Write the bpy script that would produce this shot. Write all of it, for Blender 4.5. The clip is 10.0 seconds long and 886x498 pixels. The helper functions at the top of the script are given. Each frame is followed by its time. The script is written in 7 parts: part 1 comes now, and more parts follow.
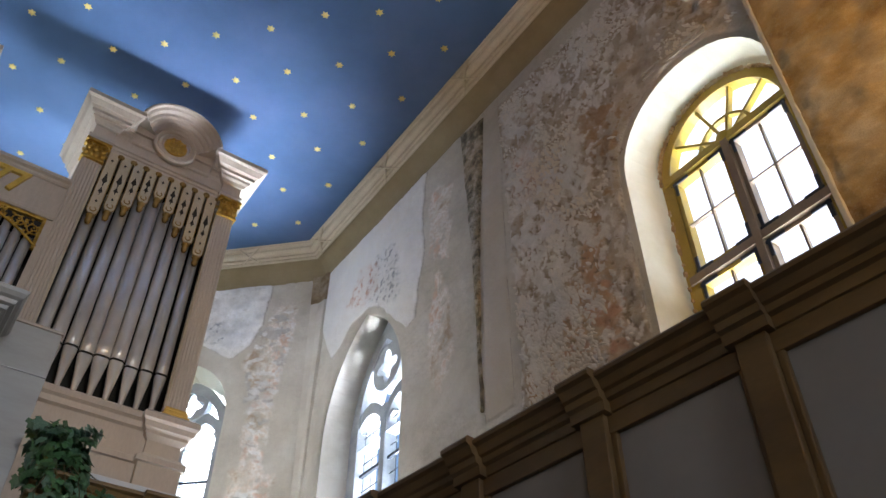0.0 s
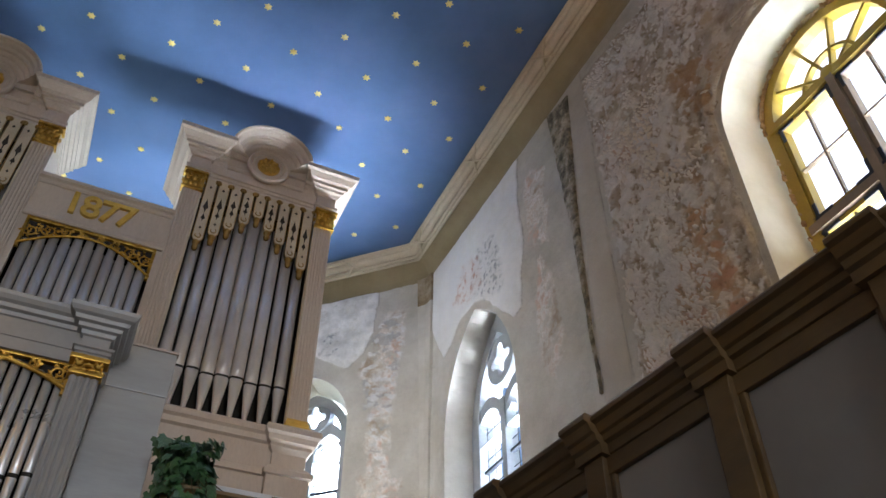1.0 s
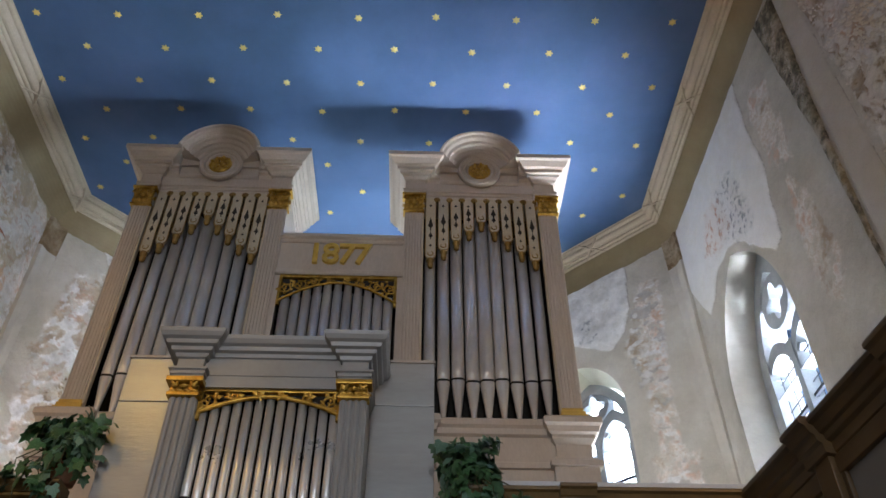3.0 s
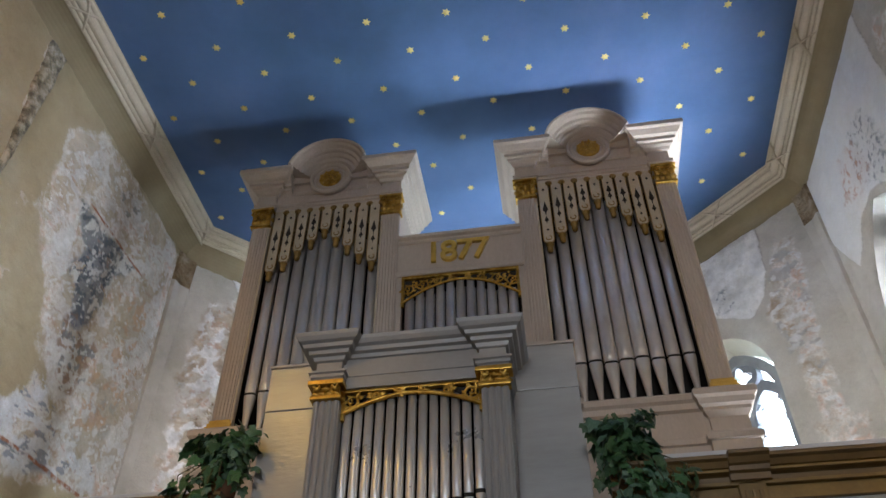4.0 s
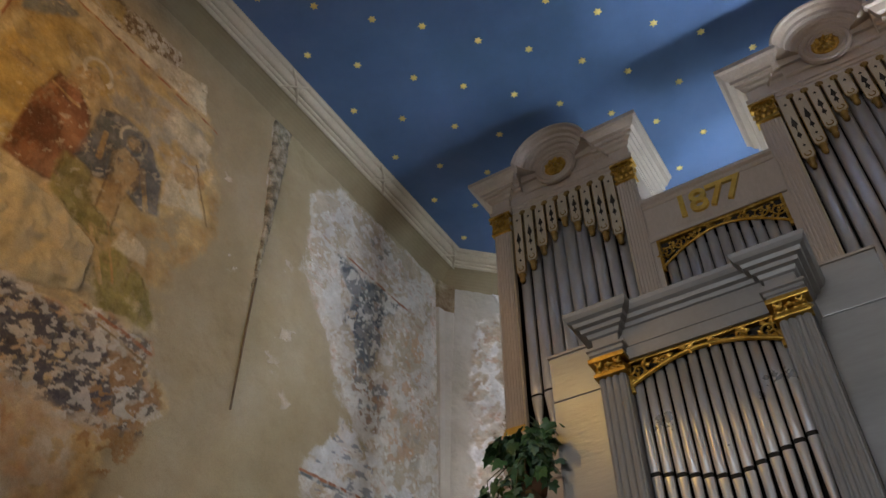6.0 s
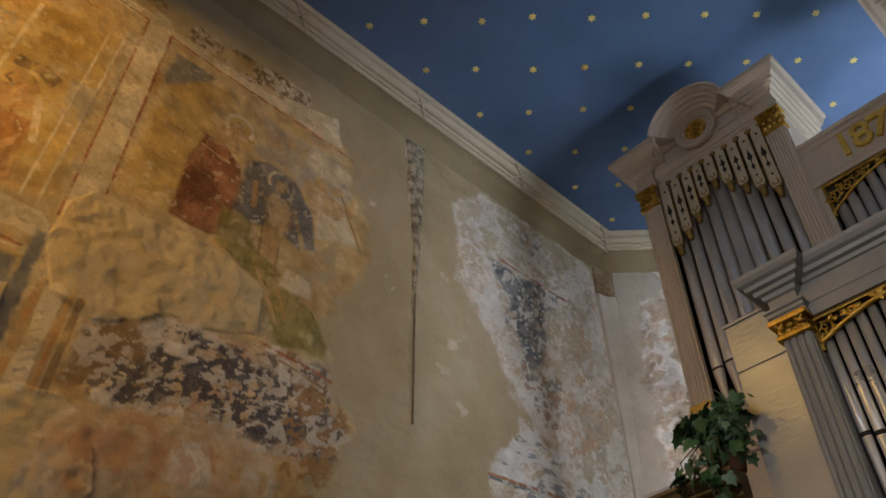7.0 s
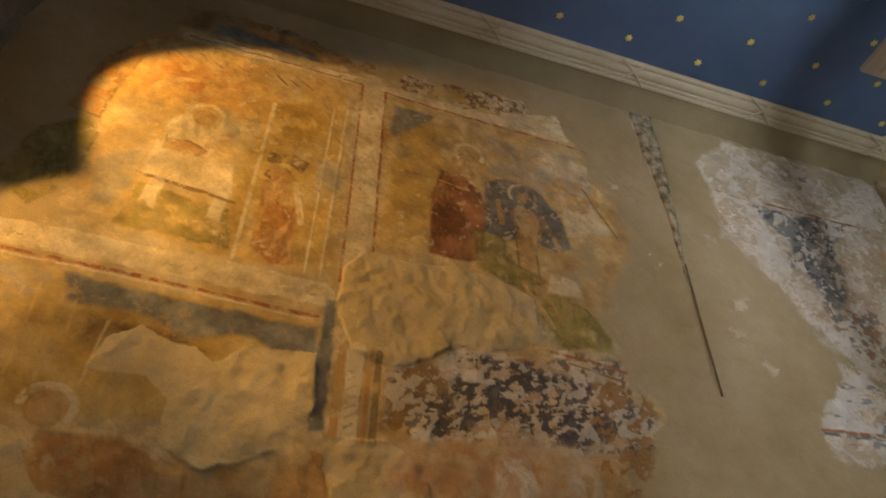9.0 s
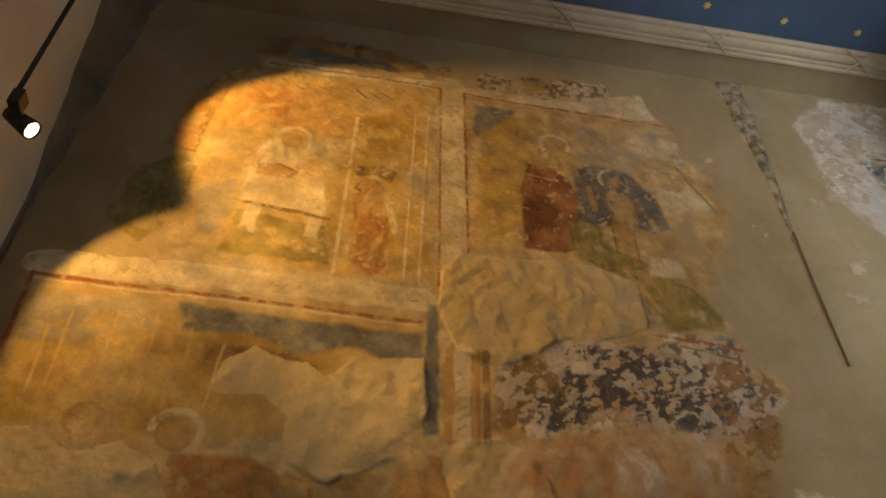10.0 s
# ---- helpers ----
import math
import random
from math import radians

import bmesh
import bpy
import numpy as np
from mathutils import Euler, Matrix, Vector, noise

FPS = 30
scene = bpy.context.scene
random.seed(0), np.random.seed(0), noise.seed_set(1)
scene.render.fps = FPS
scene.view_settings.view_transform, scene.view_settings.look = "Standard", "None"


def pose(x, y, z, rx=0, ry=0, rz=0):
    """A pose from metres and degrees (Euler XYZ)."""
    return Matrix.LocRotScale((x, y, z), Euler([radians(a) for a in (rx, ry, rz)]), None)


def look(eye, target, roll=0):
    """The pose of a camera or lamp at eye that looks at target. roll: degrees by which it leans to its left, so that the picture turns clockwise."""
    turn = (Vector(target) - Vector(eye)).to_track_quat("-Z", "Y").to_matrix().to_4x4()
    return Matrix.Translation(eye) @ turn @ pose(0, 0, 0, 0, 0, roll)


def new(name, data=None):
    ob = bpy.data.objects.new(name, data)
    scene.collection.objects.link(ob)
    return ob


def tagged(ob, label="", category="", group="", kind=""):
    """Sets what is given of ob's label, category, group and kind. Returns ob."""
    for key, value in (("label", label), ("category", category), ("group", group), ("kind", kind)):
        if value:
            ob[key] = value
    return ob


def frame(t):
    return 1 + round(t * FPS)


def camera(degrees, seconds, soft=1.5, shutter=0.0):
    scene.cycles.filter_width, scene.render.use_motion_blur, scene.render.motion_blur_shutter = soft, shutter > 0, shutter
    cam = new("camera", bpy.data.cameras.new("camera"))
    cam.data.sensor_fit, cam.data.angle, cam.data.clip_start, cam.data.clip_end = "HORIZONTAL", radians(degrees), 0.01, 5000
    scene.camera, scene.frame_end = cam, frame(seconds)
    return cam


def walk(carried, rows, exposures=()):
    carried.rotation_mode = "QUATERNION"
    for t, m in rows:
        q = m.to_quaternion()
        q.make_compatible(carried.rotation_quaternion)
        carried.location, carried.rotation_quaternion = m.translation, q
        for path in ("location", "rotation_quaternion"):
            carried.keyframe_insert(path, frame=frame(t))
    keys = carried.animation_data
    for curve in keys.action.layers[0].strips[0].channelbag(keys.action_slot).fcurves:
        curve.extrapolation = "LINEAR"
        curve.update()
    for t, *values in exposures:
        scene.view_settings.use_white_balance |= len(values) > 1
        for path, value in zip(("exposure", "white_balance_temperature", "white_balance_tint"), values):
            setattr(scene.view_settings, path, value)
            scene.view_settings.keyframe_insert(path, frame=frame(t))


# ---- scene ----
cam = camera(58.4, 10.0)
PATH = [
    (0, (0.43, 0.445, 1.724), (1.295, 1.66, 3.057), -0.0),
    (0.5, (0.481, 0.502, 1.728), (1.244, 1.782, 3.061), -0.1),
    (1, (0.55, 0.542, 1.732), (1.187, 1.889, 3.066), -0.1),
    (1.5, (0.617, 0.602, 1.737), (1.12, 2.002, 3.074), -0.1),
    (2, (0.677, 0.649, 1.741), (1.025, 2.094, 3.079), -0.1),
    (2.5, (0.706, 0.706, 1.742), (0.908, 2.177, 3.082), -0.1),
    (4, (0.619, 0.942, 1.737), (0.399, 2.404, 3.085), -0.2),
    (4.5, (0.59, 1.005, 1.74), (0.243, 2.439, 3.09), -0.2),
    (5, (0.571, 1.082, 1.741), (0.082, 2.469, 3.095), -0.1),
    (6.5, (0.557, 1.161, 1.752), (-0.385, 2.292, 3.106), -0.0),
    (7, (0.553, 1.157, 1.75), (-0.527, 2.159, 3.104), -0.0),
    (7.5, (0.537, 1.146, 1.758), (-0.648, 2.02, 3.111), 0.1),
    (8, (0.529, 1.127, 1.764), (-0.749, 1.862, 3.115), 0.1),
    (8.5, (0.52, 1.12, 1.759), (-0.823, 1.727, 3.11), 0.0),
    (9, (0.519, 1.115, 1.763), (-0.879, 1.589, 3.112), 0.1),
    (9.5, (0.516, 1.105, 1.767), (-0.917, 1.466, 3.115), 0.2),
    (10, (0.509, 1.097, 1.767), (-0.949, 1.347, 3.114), 0.2),
]
walk(cam, [(t, look(eye, target, roll)) for t, eye, target, roll in PATH],
     exposures=[(0.0, 0.75, 6250, 10), (2.5, 0.6, 6200, 10), (4.5, 0.35, 6250, 10), (7.0, 0.0, 6800, 11), (10.0, 0.1, 7900, 11)])

# ---- world and light ----
world = bpy.data.worlds.new("World")
scene.world = world
world.use_nodes = True
wn = world.node_tree
sky = wn.nodes.new("ShaderNodeTexSky")
sky.sky_type, sky.sun_disc = "NISHITA", False
sky.sun_elevation, sky.sun_rotation = radians(38), radians(250)
wn.nodes["Background"].inputs["Strength"].default_value = 0.12
wn.links.new(sky.outputs[0], wn.nodes["Background"].inputs["Color"])

sun = new("sun", bpy.data.lights.new("sun", "SUN"))
sun.data.energy, sun.data.angle, sun.data.color = 2.5, radians(0.5), (1.0, 0.95, 0.87)
sun.matrix_world = look((-12, 3, 14), (0, 4, 0))

RWX, LWX, WEST, CORNER, APSE = 3.55, -3.35, -0.87, 7.25, 9.27
CEIL = 8.16


def window_light(name, centre, inward, w, h, watts, colour=(0.80, 0.90, 1.0), spread=180):
    lamp = new(name, bpy.data.lights.new(name, "AREA"))
    lamp.data.shape, lamp.data.size, lamp.data.size_y = "RECTANGLE", w, h
    lamp.data.energy, lamp.data.color, lamp.data.spread = watts, colour, radians(spread)
    c = Vector(centre)
    lamp.matrix_world = look(c, c + Vector(inward))
    return lamp


def spot(name, eye, target, watts, degrees, blend, colour=(1.0, 0.56, 0.15), radius=0.03):
    lamp = new(name, bpy.data.lights.new(name, "SPOT"))
    lamp.data.energy, lamp.data.spot_size, lamp.data.spot_blend = watts, radians(degrees), blend
    lamp.data.color, lamp.data.shadow_soft_size = colour, radius
    lamp.matrix_world = look(eye, target)
    return lamp


window_light("daylight_side_window", (4.75, 2.12, 6.3), (-1, 0, 0.30), 4.4, 5.4, 70, (0.90, 0.95, 1.0))
window_light("daylight_lancet", (6.0, 6.36, 5.1), (-1, -0.02, 0.10), 1.0, 2.4, 70, (0.82, 0.91, 1.0), 60)
window_light("daylight_apse", (3.30, 9.00, 5.2), (-1, -1, -0.5), 1.2, 3.4, 150, (0.80, 0.90, 1.0), 95)
window_light("daylight_east", (0.1, 10.05, 5.2), (0, -1, 0.0), 1.2, 3.4, 50, (0.84, 0.92, 1.0), 150)
window_light("daylight_apse_north", (-3.25, 9.15, 5.2), (1, -1, -0.25), 1.6, 3.6, 105, (0.88, 0.94, 1.0), 130)
window_light("ground_light_side_window", (4.35, 2.12, 4.7), (-1, 0, 2.6), 1.0, 1.4, 28, (0.86, 0.92, 1.0), 72)
window_light("ground_light_lancet", (5.3, 6.36, 2.6), (-1, -0.02, 1.55), 0.8, 2.0, 190, (0.82, 0.90, 1.0), 85)
window_light("ground_light_apse", (3.25, 8.95, 4.6), (-1, -1, 2.0), 0.9, 1.4, 65, (0.76, 0.90, 1.0), 100)
window_light("ground_light_east", (0.1, 9.95, 4.6), (0, -1, 1.6), 0.9, 1.4, 12, (0.70, 0.92, 1.0), 110)
window_light("daylight_nave_end", (0.1, -12.75, 4.9), (0, 1, 0), 3.4, 3.6, 520, (0.92, 0.96, 1.0))
for yy in (-5.2, -9.0):
    window_light("daylight_nave", (5.6, yy, 4.8), (-1, 0, 0), 1.5, 3.2, 20, (0.90, 0.95, 1.0))
    window_light("daylight_nave", (-5.4, yy, 4.8), (1, 0, 0), 1.5, 3.2, 60, (0.95, 0.97, 1.0))
spot("spot_fresco", (-2.47, -0.56, 5.0), (-3.35, 0.8, 4.2), 74, 110, 0.25)
spot("spot_upper", (-2.30, -0.56, 6.6), (-3.35, 1.4, 5.9), 150, 76, 0.3)
spot("spot_across", (-0.5, -0.5, 5.7), (-3.35, 2.3, 5.3), 125, 66, 0.6)
spot("spot_side", (2.75, -0.55, 5.1), (3.55, 0.7, 5.2), 70, 110, 0.3)
spot("spot_organ", (-2.60, -0.54, 7.0), (-0.70, 4.44, 3.75), 105, 18, 0.6, (1.0, 0.60, 0.14), radius=0.12)

# ---- materials ----
MATS = {}


def nodes_of(m):
    m.use_nodes = True
    t = m.node_tree
    return t, t.nodes, t.links, t.nodes["Principled BSDF"]


def noise_node(t, scale, detail=5.0, rough=0.55, vec=None, stretch=None):
    co = t.nodes.new("ShaderNodeTexCoord")
    src = co.outputs["Object"]
    if stretch:
        mp = t.nodes.new("ShaderNodeMapping")
        mp.inputs["Scale"].default_value = stretch
        t.links.new(src, mp.inputs[0])
        src = mp.outputs[0]
    n = t.nodes.new("ShaderNodeTexNoise")
    n.inputs["Scale"].default_value, n.inputs["Detail"].default_value, n.inputs["Roughness"].default_value = scale, detail, rough
    t.links.new(src, n.inputs["Vector"])
    return n


def ramp_node(t, fac, stops):
    r = t.nodes.new("ShaderNodeValToRGB")
    e = r.color_ramp.elements
    e[0].position, e[0].color = stops[0][0], (*stops[0][1], 1)
    e[1].position, e[1].color = stops[-1][0], (*stops[-1][1], 1)
    for p, c in stops[1:-1]:
        x = e.new(p)
        x.color = (*c, 1)
    t.links.new(fac, r.inputs[0])
    return r


def mix_node(t, fac, a, b, kind="MIX"):
    m = t.nodes.new("ShaderNodeMix")
    m.data_type, m.blend_type = "RGBA", kind
    for sock, v in ((m.inputs[0], fac), (m.inputs[6], a), (m.inputs[7], b)):
        if isinstance(v, (int, float)):
            sock.default_value = v
        elif isinstance(v, tuple):
            sock.default_value = (*v, 1)
        else:
            t.links.new(v, sock)
    return m.outputs[2]


def bump_node(t, height, strength, distance, into):
    b = t.nodes.new("ShaderNodeBump")
    b.inputs["Strength"].default_value, b.inputs["Distance"].default_value = strength, distance
    t.links.new(height, b.inputs["Height"])
    t.links.new(b.outputs[0], into)
    return b


def surface(name, stops, scale=3.0, fine=40.0, fine_amount=0.25, rough=0.8, bump=0.3, dist=0.01, metal=0.0, stretch=None,
            coarse_bump=0.0, rand=0.0, coat=0.0):
    """Paint, plaster, wood or metal: a broad stain, a fine grain and relief."""
    m = bpy.data.materials.new(name)
    t, N, L, p = nodes_of(m)
    big = noise_node(t, scale, 6, 0.6, stretch=stretch)
    small = noise_node(t, fine, 4, 0.6, stretch=stretch)
    col = ramp_node(t, big.outputs[0], stops).outputs[0]
    grain = ramp_node(t, small.outputs[0], [(0.3, (0.45, 0.45, 0.45)), (0.7, (1.0, 1.0, 1.0))]).outputs[0]
    col = mix_node(t, fine_amount, col, grain, "MULTIPLY")
    if rand:
        info = N.new("ShaderNodeObjectInfo")
        tone = ramp_node(t, info.outputs["Random"], [(0.0, (1 - rand,) * 3), (1.0, (1.0, 1.0, 1.0))]).outputs[0]
        col = mix_node(t, 1.0, col, tone, "MULTIPLY")
    L.new(col, p.inputs["Base Color"])
    p.inputs["Metallic"].default_value = metal
    rr = N.new("ShaderNodeMapRange")
    rr.inputs["To Min"].default_value, rr.inputs["To Max"].default_value = max(0.03, rough - (0.02 if metal > 0.4 else 0.12)), min(1, rough + (0.02 if metal > 0.4 else 0.12))
    L.new(small.outputs[0], rr.inputs[0])
    L.new(rr.outputs[0], p.inputs["Roughness"])
    if coat:
        p.inputs["Coat Weight"].default_value, p.inputs["Coat Roughness"].default_value = coat, 0.25
    h = small.outputs[0]
    if coarse_bump:
        ad = N.new("ShaderNodeMath")
        ad.operation = "MULTIPLY_ADD"
        L.new(big.outputs[0], ad.inputs[0])
        ad.inputs[1].default_value = coarse_bump
        L.new(h, ad.inputs[2])
        h = ad.outputs[0]
    bump_node(t, h, bump, dist, p.inputs["Normal"])
    MATS[name] = m
    return m


plaster_left = surface("plaster_left", [(0.32, (0.33, 0.262, 0.150)), (0.5, (0.41, 0.335, 0.21)), (0.68, (0.47, 0.40, 0.28))], 0.9, 9, 0.14, 0.9, 0.5, 0.020, coarse_bump=1.0)
plaster_right = surface("plaster_right", [(0.3, (0.45, 0.42, 0.36)), (0.5, (0.56, 0.53, 0.475)), (0.7, (0.64, 0.62, 0.575))], 1.6, 11, 0.16, 0.9, 0.5, 0.016, coarse_bump=1.0)
plaster_white = surface("plaster_white", [(0.3, (0.66, 0.67, 0.68)), (0.7, (0.80, 0.81, 0.82))], 2.0, 30, 0.08, 0.9, 0.25, 0.005)
plaster_nave = surface("plaster_nave", [(0.3, (0.62, 0.60, 0.56)), (0.7, (0.74, 0.72, 0.68))], 0.8, 20, 0.1, 0.9, 0.2, 0.006)
# beige cove colour, darkened to carry the shade of its downward face
cove_paint_shaded = surface("cove_paint_shaded", [(0.3, (0.235, 0.185, 0.105)), (0.5, (0.29, 0.235, 0.14)), (0.7, (0.36, 0.305, 0.195))], 0.9, 18, 0.12, 0.85, 0.15, 0.005)
moulding_paint = surface("moulding_paint", [(0.3, (0.55, 0.47, 0.345)), (0.7, (0.68, 0.61, 0.49))], 2.0, 40, 0.2, 0.75, 0.2, 0.003)
stone_floor = surface("stone_floor", [(0.3, (0.20, 0.18, 0.16)), (0.7, (0.33, 0.30, 0.26))], 1.5, 30, 0.2, 0.7, 0.2, 0.004)
sky_blue = surface("ceiling_blue", [(0.30, (0.052, 0.108, 0.215)), (0.5, (0.074, 0.140, 0.290)), (0.72, (0.112, 0.172, 0.345))], 0.55, 14, 0.12, 0.8, 0.08, 0.004)
star_gold = surface("star_gold", [(0.3, (0.75, 0.55, 0.12)), (0.7, (0.95, 0.78, 0.28))], 6, 60, 0.1, 0.45, 0.1, 0.001, rand=0.25)
organ_paint = surface("organ_paint", [(0.3, (0.42, 0.345, 0.278)), (0.5, (0.50, 0.415, 0.338)), (0.72, (0.56, 0.475, 0.398))], 1.6, 55, 0.2, 0.5, 0.12, 0.002, stretch=(1, 1, 0.35))
organ_grey = surface("organ_grey", [(0.3, (0.275, 0.255, 0.24)), (0.7, (0.36, 0.338, 0.32))], 2.2, 40, 0.12, 0.42, 0.15, 0.003)
screen_paint = surface("screen_paint", [(0.3, (0.35, 0.33, 0.31)), (0.7, (0.45, 0.43, 0.41))], 2.0, 18, 0.12, 0.22, 0.45, 0.003, stretch=(0.6, 1, 2.6))
slat_cream = surface("slat_cream", [(0.3, (0.44, 0.36, 0.25)), (0.7, (0.56, 0.47, 0.34))], 5, 60, 0.25, 0.55, 0.1, 0.002)
gold = surface("gilding", [(0.25, (0.24, 0.12, 0.015)), (0.5, (0.50, 0.28, 0.04)), (0.75, (0.78, 0.50, 0.11))], 14, 70, 0.4, 0.34, 0.35, 0.004, metal=0.75)
gold_paint = surface("gold_paint", [(0.3, (0.50, 0.30, 0.05)), (0.7, (0.68, 0.44, 0.09))], 6, 60, 0.25, 0.45, 0.15, 0.002, metal=0.3)
gilt_bright = surface("bright_gilding", [(0.3, (0.60, 0.36, 0.05)), (0.7, (0.85, 0.58, 0.13))], 9, 60, 0.2, 0.4, 0.2, 0.002, metal=0.5)
gold_dull = surface("dull_gilding", [(0.3, (0.20, 0.115, 0.025)), (0.7, (0.38, 0.235, 0.06))], 9, 60, 0.3, 0.5, 0.2, 0.002, metal=0.35)
tin = surface("tin_pipe", [(0.3, (0.66, 0.61, 0.57)), (0.7, (0.80, 0.75, 0.70))], 3, 6, 0.06, 0.30, 0.01, 0.001, metal=0.5, rand=0.18)
tin_bright = surface("bright_tin_pipe", [(0.3, (0.76, 0.73, 0.71)), (0.7, (0.90, 0.87, 0.84))], 3, 6, 0.06, 0.28, 0.02, 0.001, metal=0.6, rand=0.18)
# near-black that paints the shade of hollows: case inside, pipe mouths, piercings
hollow_shade = surface("hollow_shade_black", [(0.3, (0.012, 0.010, 0.008)), (0.7, (0.03, 0.024, 0.018))], 3, 40, 0.2, 0.9, 0.1, 0.002)
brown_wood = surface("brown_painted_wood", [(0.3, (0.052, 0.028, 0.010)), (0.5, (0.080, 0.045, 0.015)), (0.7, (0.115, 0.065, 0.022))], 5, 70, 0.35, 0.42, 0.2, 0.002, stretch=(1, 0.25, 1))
cap_brown = surface("brown_cap_wood", [(0.3, (0.13, 0.075, 0.025)), (0.7, (0.21, 0.125, 0.042))], 5, 60, 0.3, 0.45, 0.2, 0.002)
rail_ochre = surface("ochre_painted_wood", [(0.3, (0.17, 0.098, 0.022)), (0.7, (0.29, 0.175, 0.04))], 5, 60, 0.3, 0.45, 0.2, 0.002)
# off-white panel paint twice: darkened for the backlit side gallery, then unshaded
panel_offwhite_shaded = surface("panel_offwhite_shaded", [(0.3, (0.13, 0.118, 0.108)), (0.7, (0.18, 0.165, 0.152))], 1.2, 30, 0.1, 0.7, 0.1, 0.002)
panel_offwhite = surface("panel_offwhite", [(0.3, (0.40, 0.38, 0.35)), (0.7, (0.50, 0.48, 0.45))], 1.2, 30, 0.1, 0.6, 0.1, 0.002)
ledge_paint = surface("ledge_paint", [(0.3, (0.50, 0.49, 0.50)), (0.7, (0.62, 0.61, 0.62))], 2, 40, 0.15, 0.5, 0.1, 0.002)
reveal_white = surface("reveal_white", [(0.3, (0.56, 0.53, 0.40)), (0.5, (0.68, 0.66, 0.56)), (0.7, (0.76, 0.74, 0.66))], 1.5, 25, 0.08, 0.9, 0.2, 0.005)
window_gold = surface("window_gold", [(0.3, (0.27, 0.17, 0.012)), (0.7, (0.40, 0.265, 0.025))], 4, 50, 0.25, 0.5, 0.15, 0.002)
window_wood = surface("window_wood", [(0.3, (0.19, 0.13, 0.085)), (0.7, (0.29, 0.205, 0.135))], 4, 50, 0.25, 0.5, 0.15, 0.002)
iron = surface("dark_iron", [(0.3, (0.02, 0.024, 0.035)), (0.7, (0.05, 0.055, 0.07))], 6, 50, 0.2, 0.5, 0.2, 0.002, metal=0.5)
tracery_stone = surface("tracery_stone", [(0.3, (0.26, 0.28, 0.31)), (0.7, (0.42, 0.45, 0.48))], 3, 40, 0.2, 0.85, 0.3, 0.004)


def glass_material(name, tint):
    m = bpy.data.materials.new(name)
    t, N, L, p = nodes_of(m)
    p.inputs["Base Color"].default_value = (*tint, 1)
    p.inputs["Transmission Weight"].default_value, p.inputs["Roughness"].default_value, p.inputs["IOR"].default_value = 1.0, 0.05, 1.1
    wob = noise_node(t, 9, 3, 0.5)
    bump_node(t, wob.outputs[0], 0.15, 0.003, p.inputs["Normal"])
    return m


glass = glass_material("window_glass", (0.97, 0.985, 1.0))

# ---- building helpers ----


def link(name, bm, mats, parent=None, label="", smooth=False):
    bmesh.ops.recalc_face_normals(bm, faces=bm.faces)
    me = bpy.data.meshes.new(name)
    bm.to_mesh(me)
    bm.free()
    for m in mats if isinstance(mats, (list, tuple)) else [mats]:
        me.materials.append(m)
    if smooth:
        for f in me.polygons:
            f.use_smooth = True
    ob = new(name, me)
    ob.parent = parent
    if label:
        tagged(ob, label)
    return ob


def part(name, bm, material, parent, label="", smooth=False):
    return link(name, bm, material, parent, label, smooth)


def thing(name, base, label, category, group="", kind=""):
    ob = new(name)
    ob.location = base
    bpy.context.view_layer.update()
    return tagged(ob, label, category, group, kind)


def under(ob, parent):
    """Hang a mesh that was built in world places under an Empty that stands elsewhere."""
    ob.parent = parent
    ob.matrix_parent_inverse = parent.matrix_world.inverted()
    return ob


def box(bm, x0, x1, y0, y1, z0, z1, bevel=0.0, mat=0):
    r = bmesh.ops.create_cube(bm, size=1.0)
    bmesh.ops.transform(bm, matrix=Matrix.LocRotScale(((x0 + x1) / 2, (y0 + y1) / 2, (z0 + z1) / 2), None, (x1 - x0, y1 - y0, z1 - z0)), verts=r["verts"])
    faces = list({f for v in r["verts"] for f in v.link_faces})
    for f in faces:
        f.material_index = mat
    if bevel:
        edges = list({e for f in faces for e in f.edges})
        bmesh.ops.bevel(bm, geom=edges, offset=bevel, segments=2, affect="EDGES", profile=0.6)


def sweep(bm, path, prof, closed_path=False, mat=0, smooth=False):
    """Run a closed profile of (out to the left, z) along a level path, mitred."""
    n = len(path)
    rings = []
    for i, p in enumerate(path):
        p = Vector(p)
        ds = []
        if i > 0 or closed_path:
            ds.append((p - Vector(path[i - 1])).normalized())
        if i < n - 1 or closed_path:
            ds.append((Vector(path[(i + 1) % n]) - p).normalized())
        ns = [Vector((-d.y, d.x)) for d in ds]
        m = ns[0] if len(ns) == 1 else (ns[0] + ns[1]) / (1 + ns[0].dot(ns[1]))
        rings.append([bm.verts.new((p.x + m.x * o, p.y + m.y * o, z)) for o, z in prof])
    k = len(prof)
    for i in range(n if closed_path else n - 1):
        a, b = rings[i], rings[(i + 1) % n]
        for j in range(k):
            f = bm.faces.new((a[j], a[(j + 1) % k], b[(j + 1) % k], b[j]))
            f.material_index, f.smooth = mat, smooth
    if not closed_path:
        for r in (rings[0], rings[-1]):
            bm.faces.new(r).material_index = mat


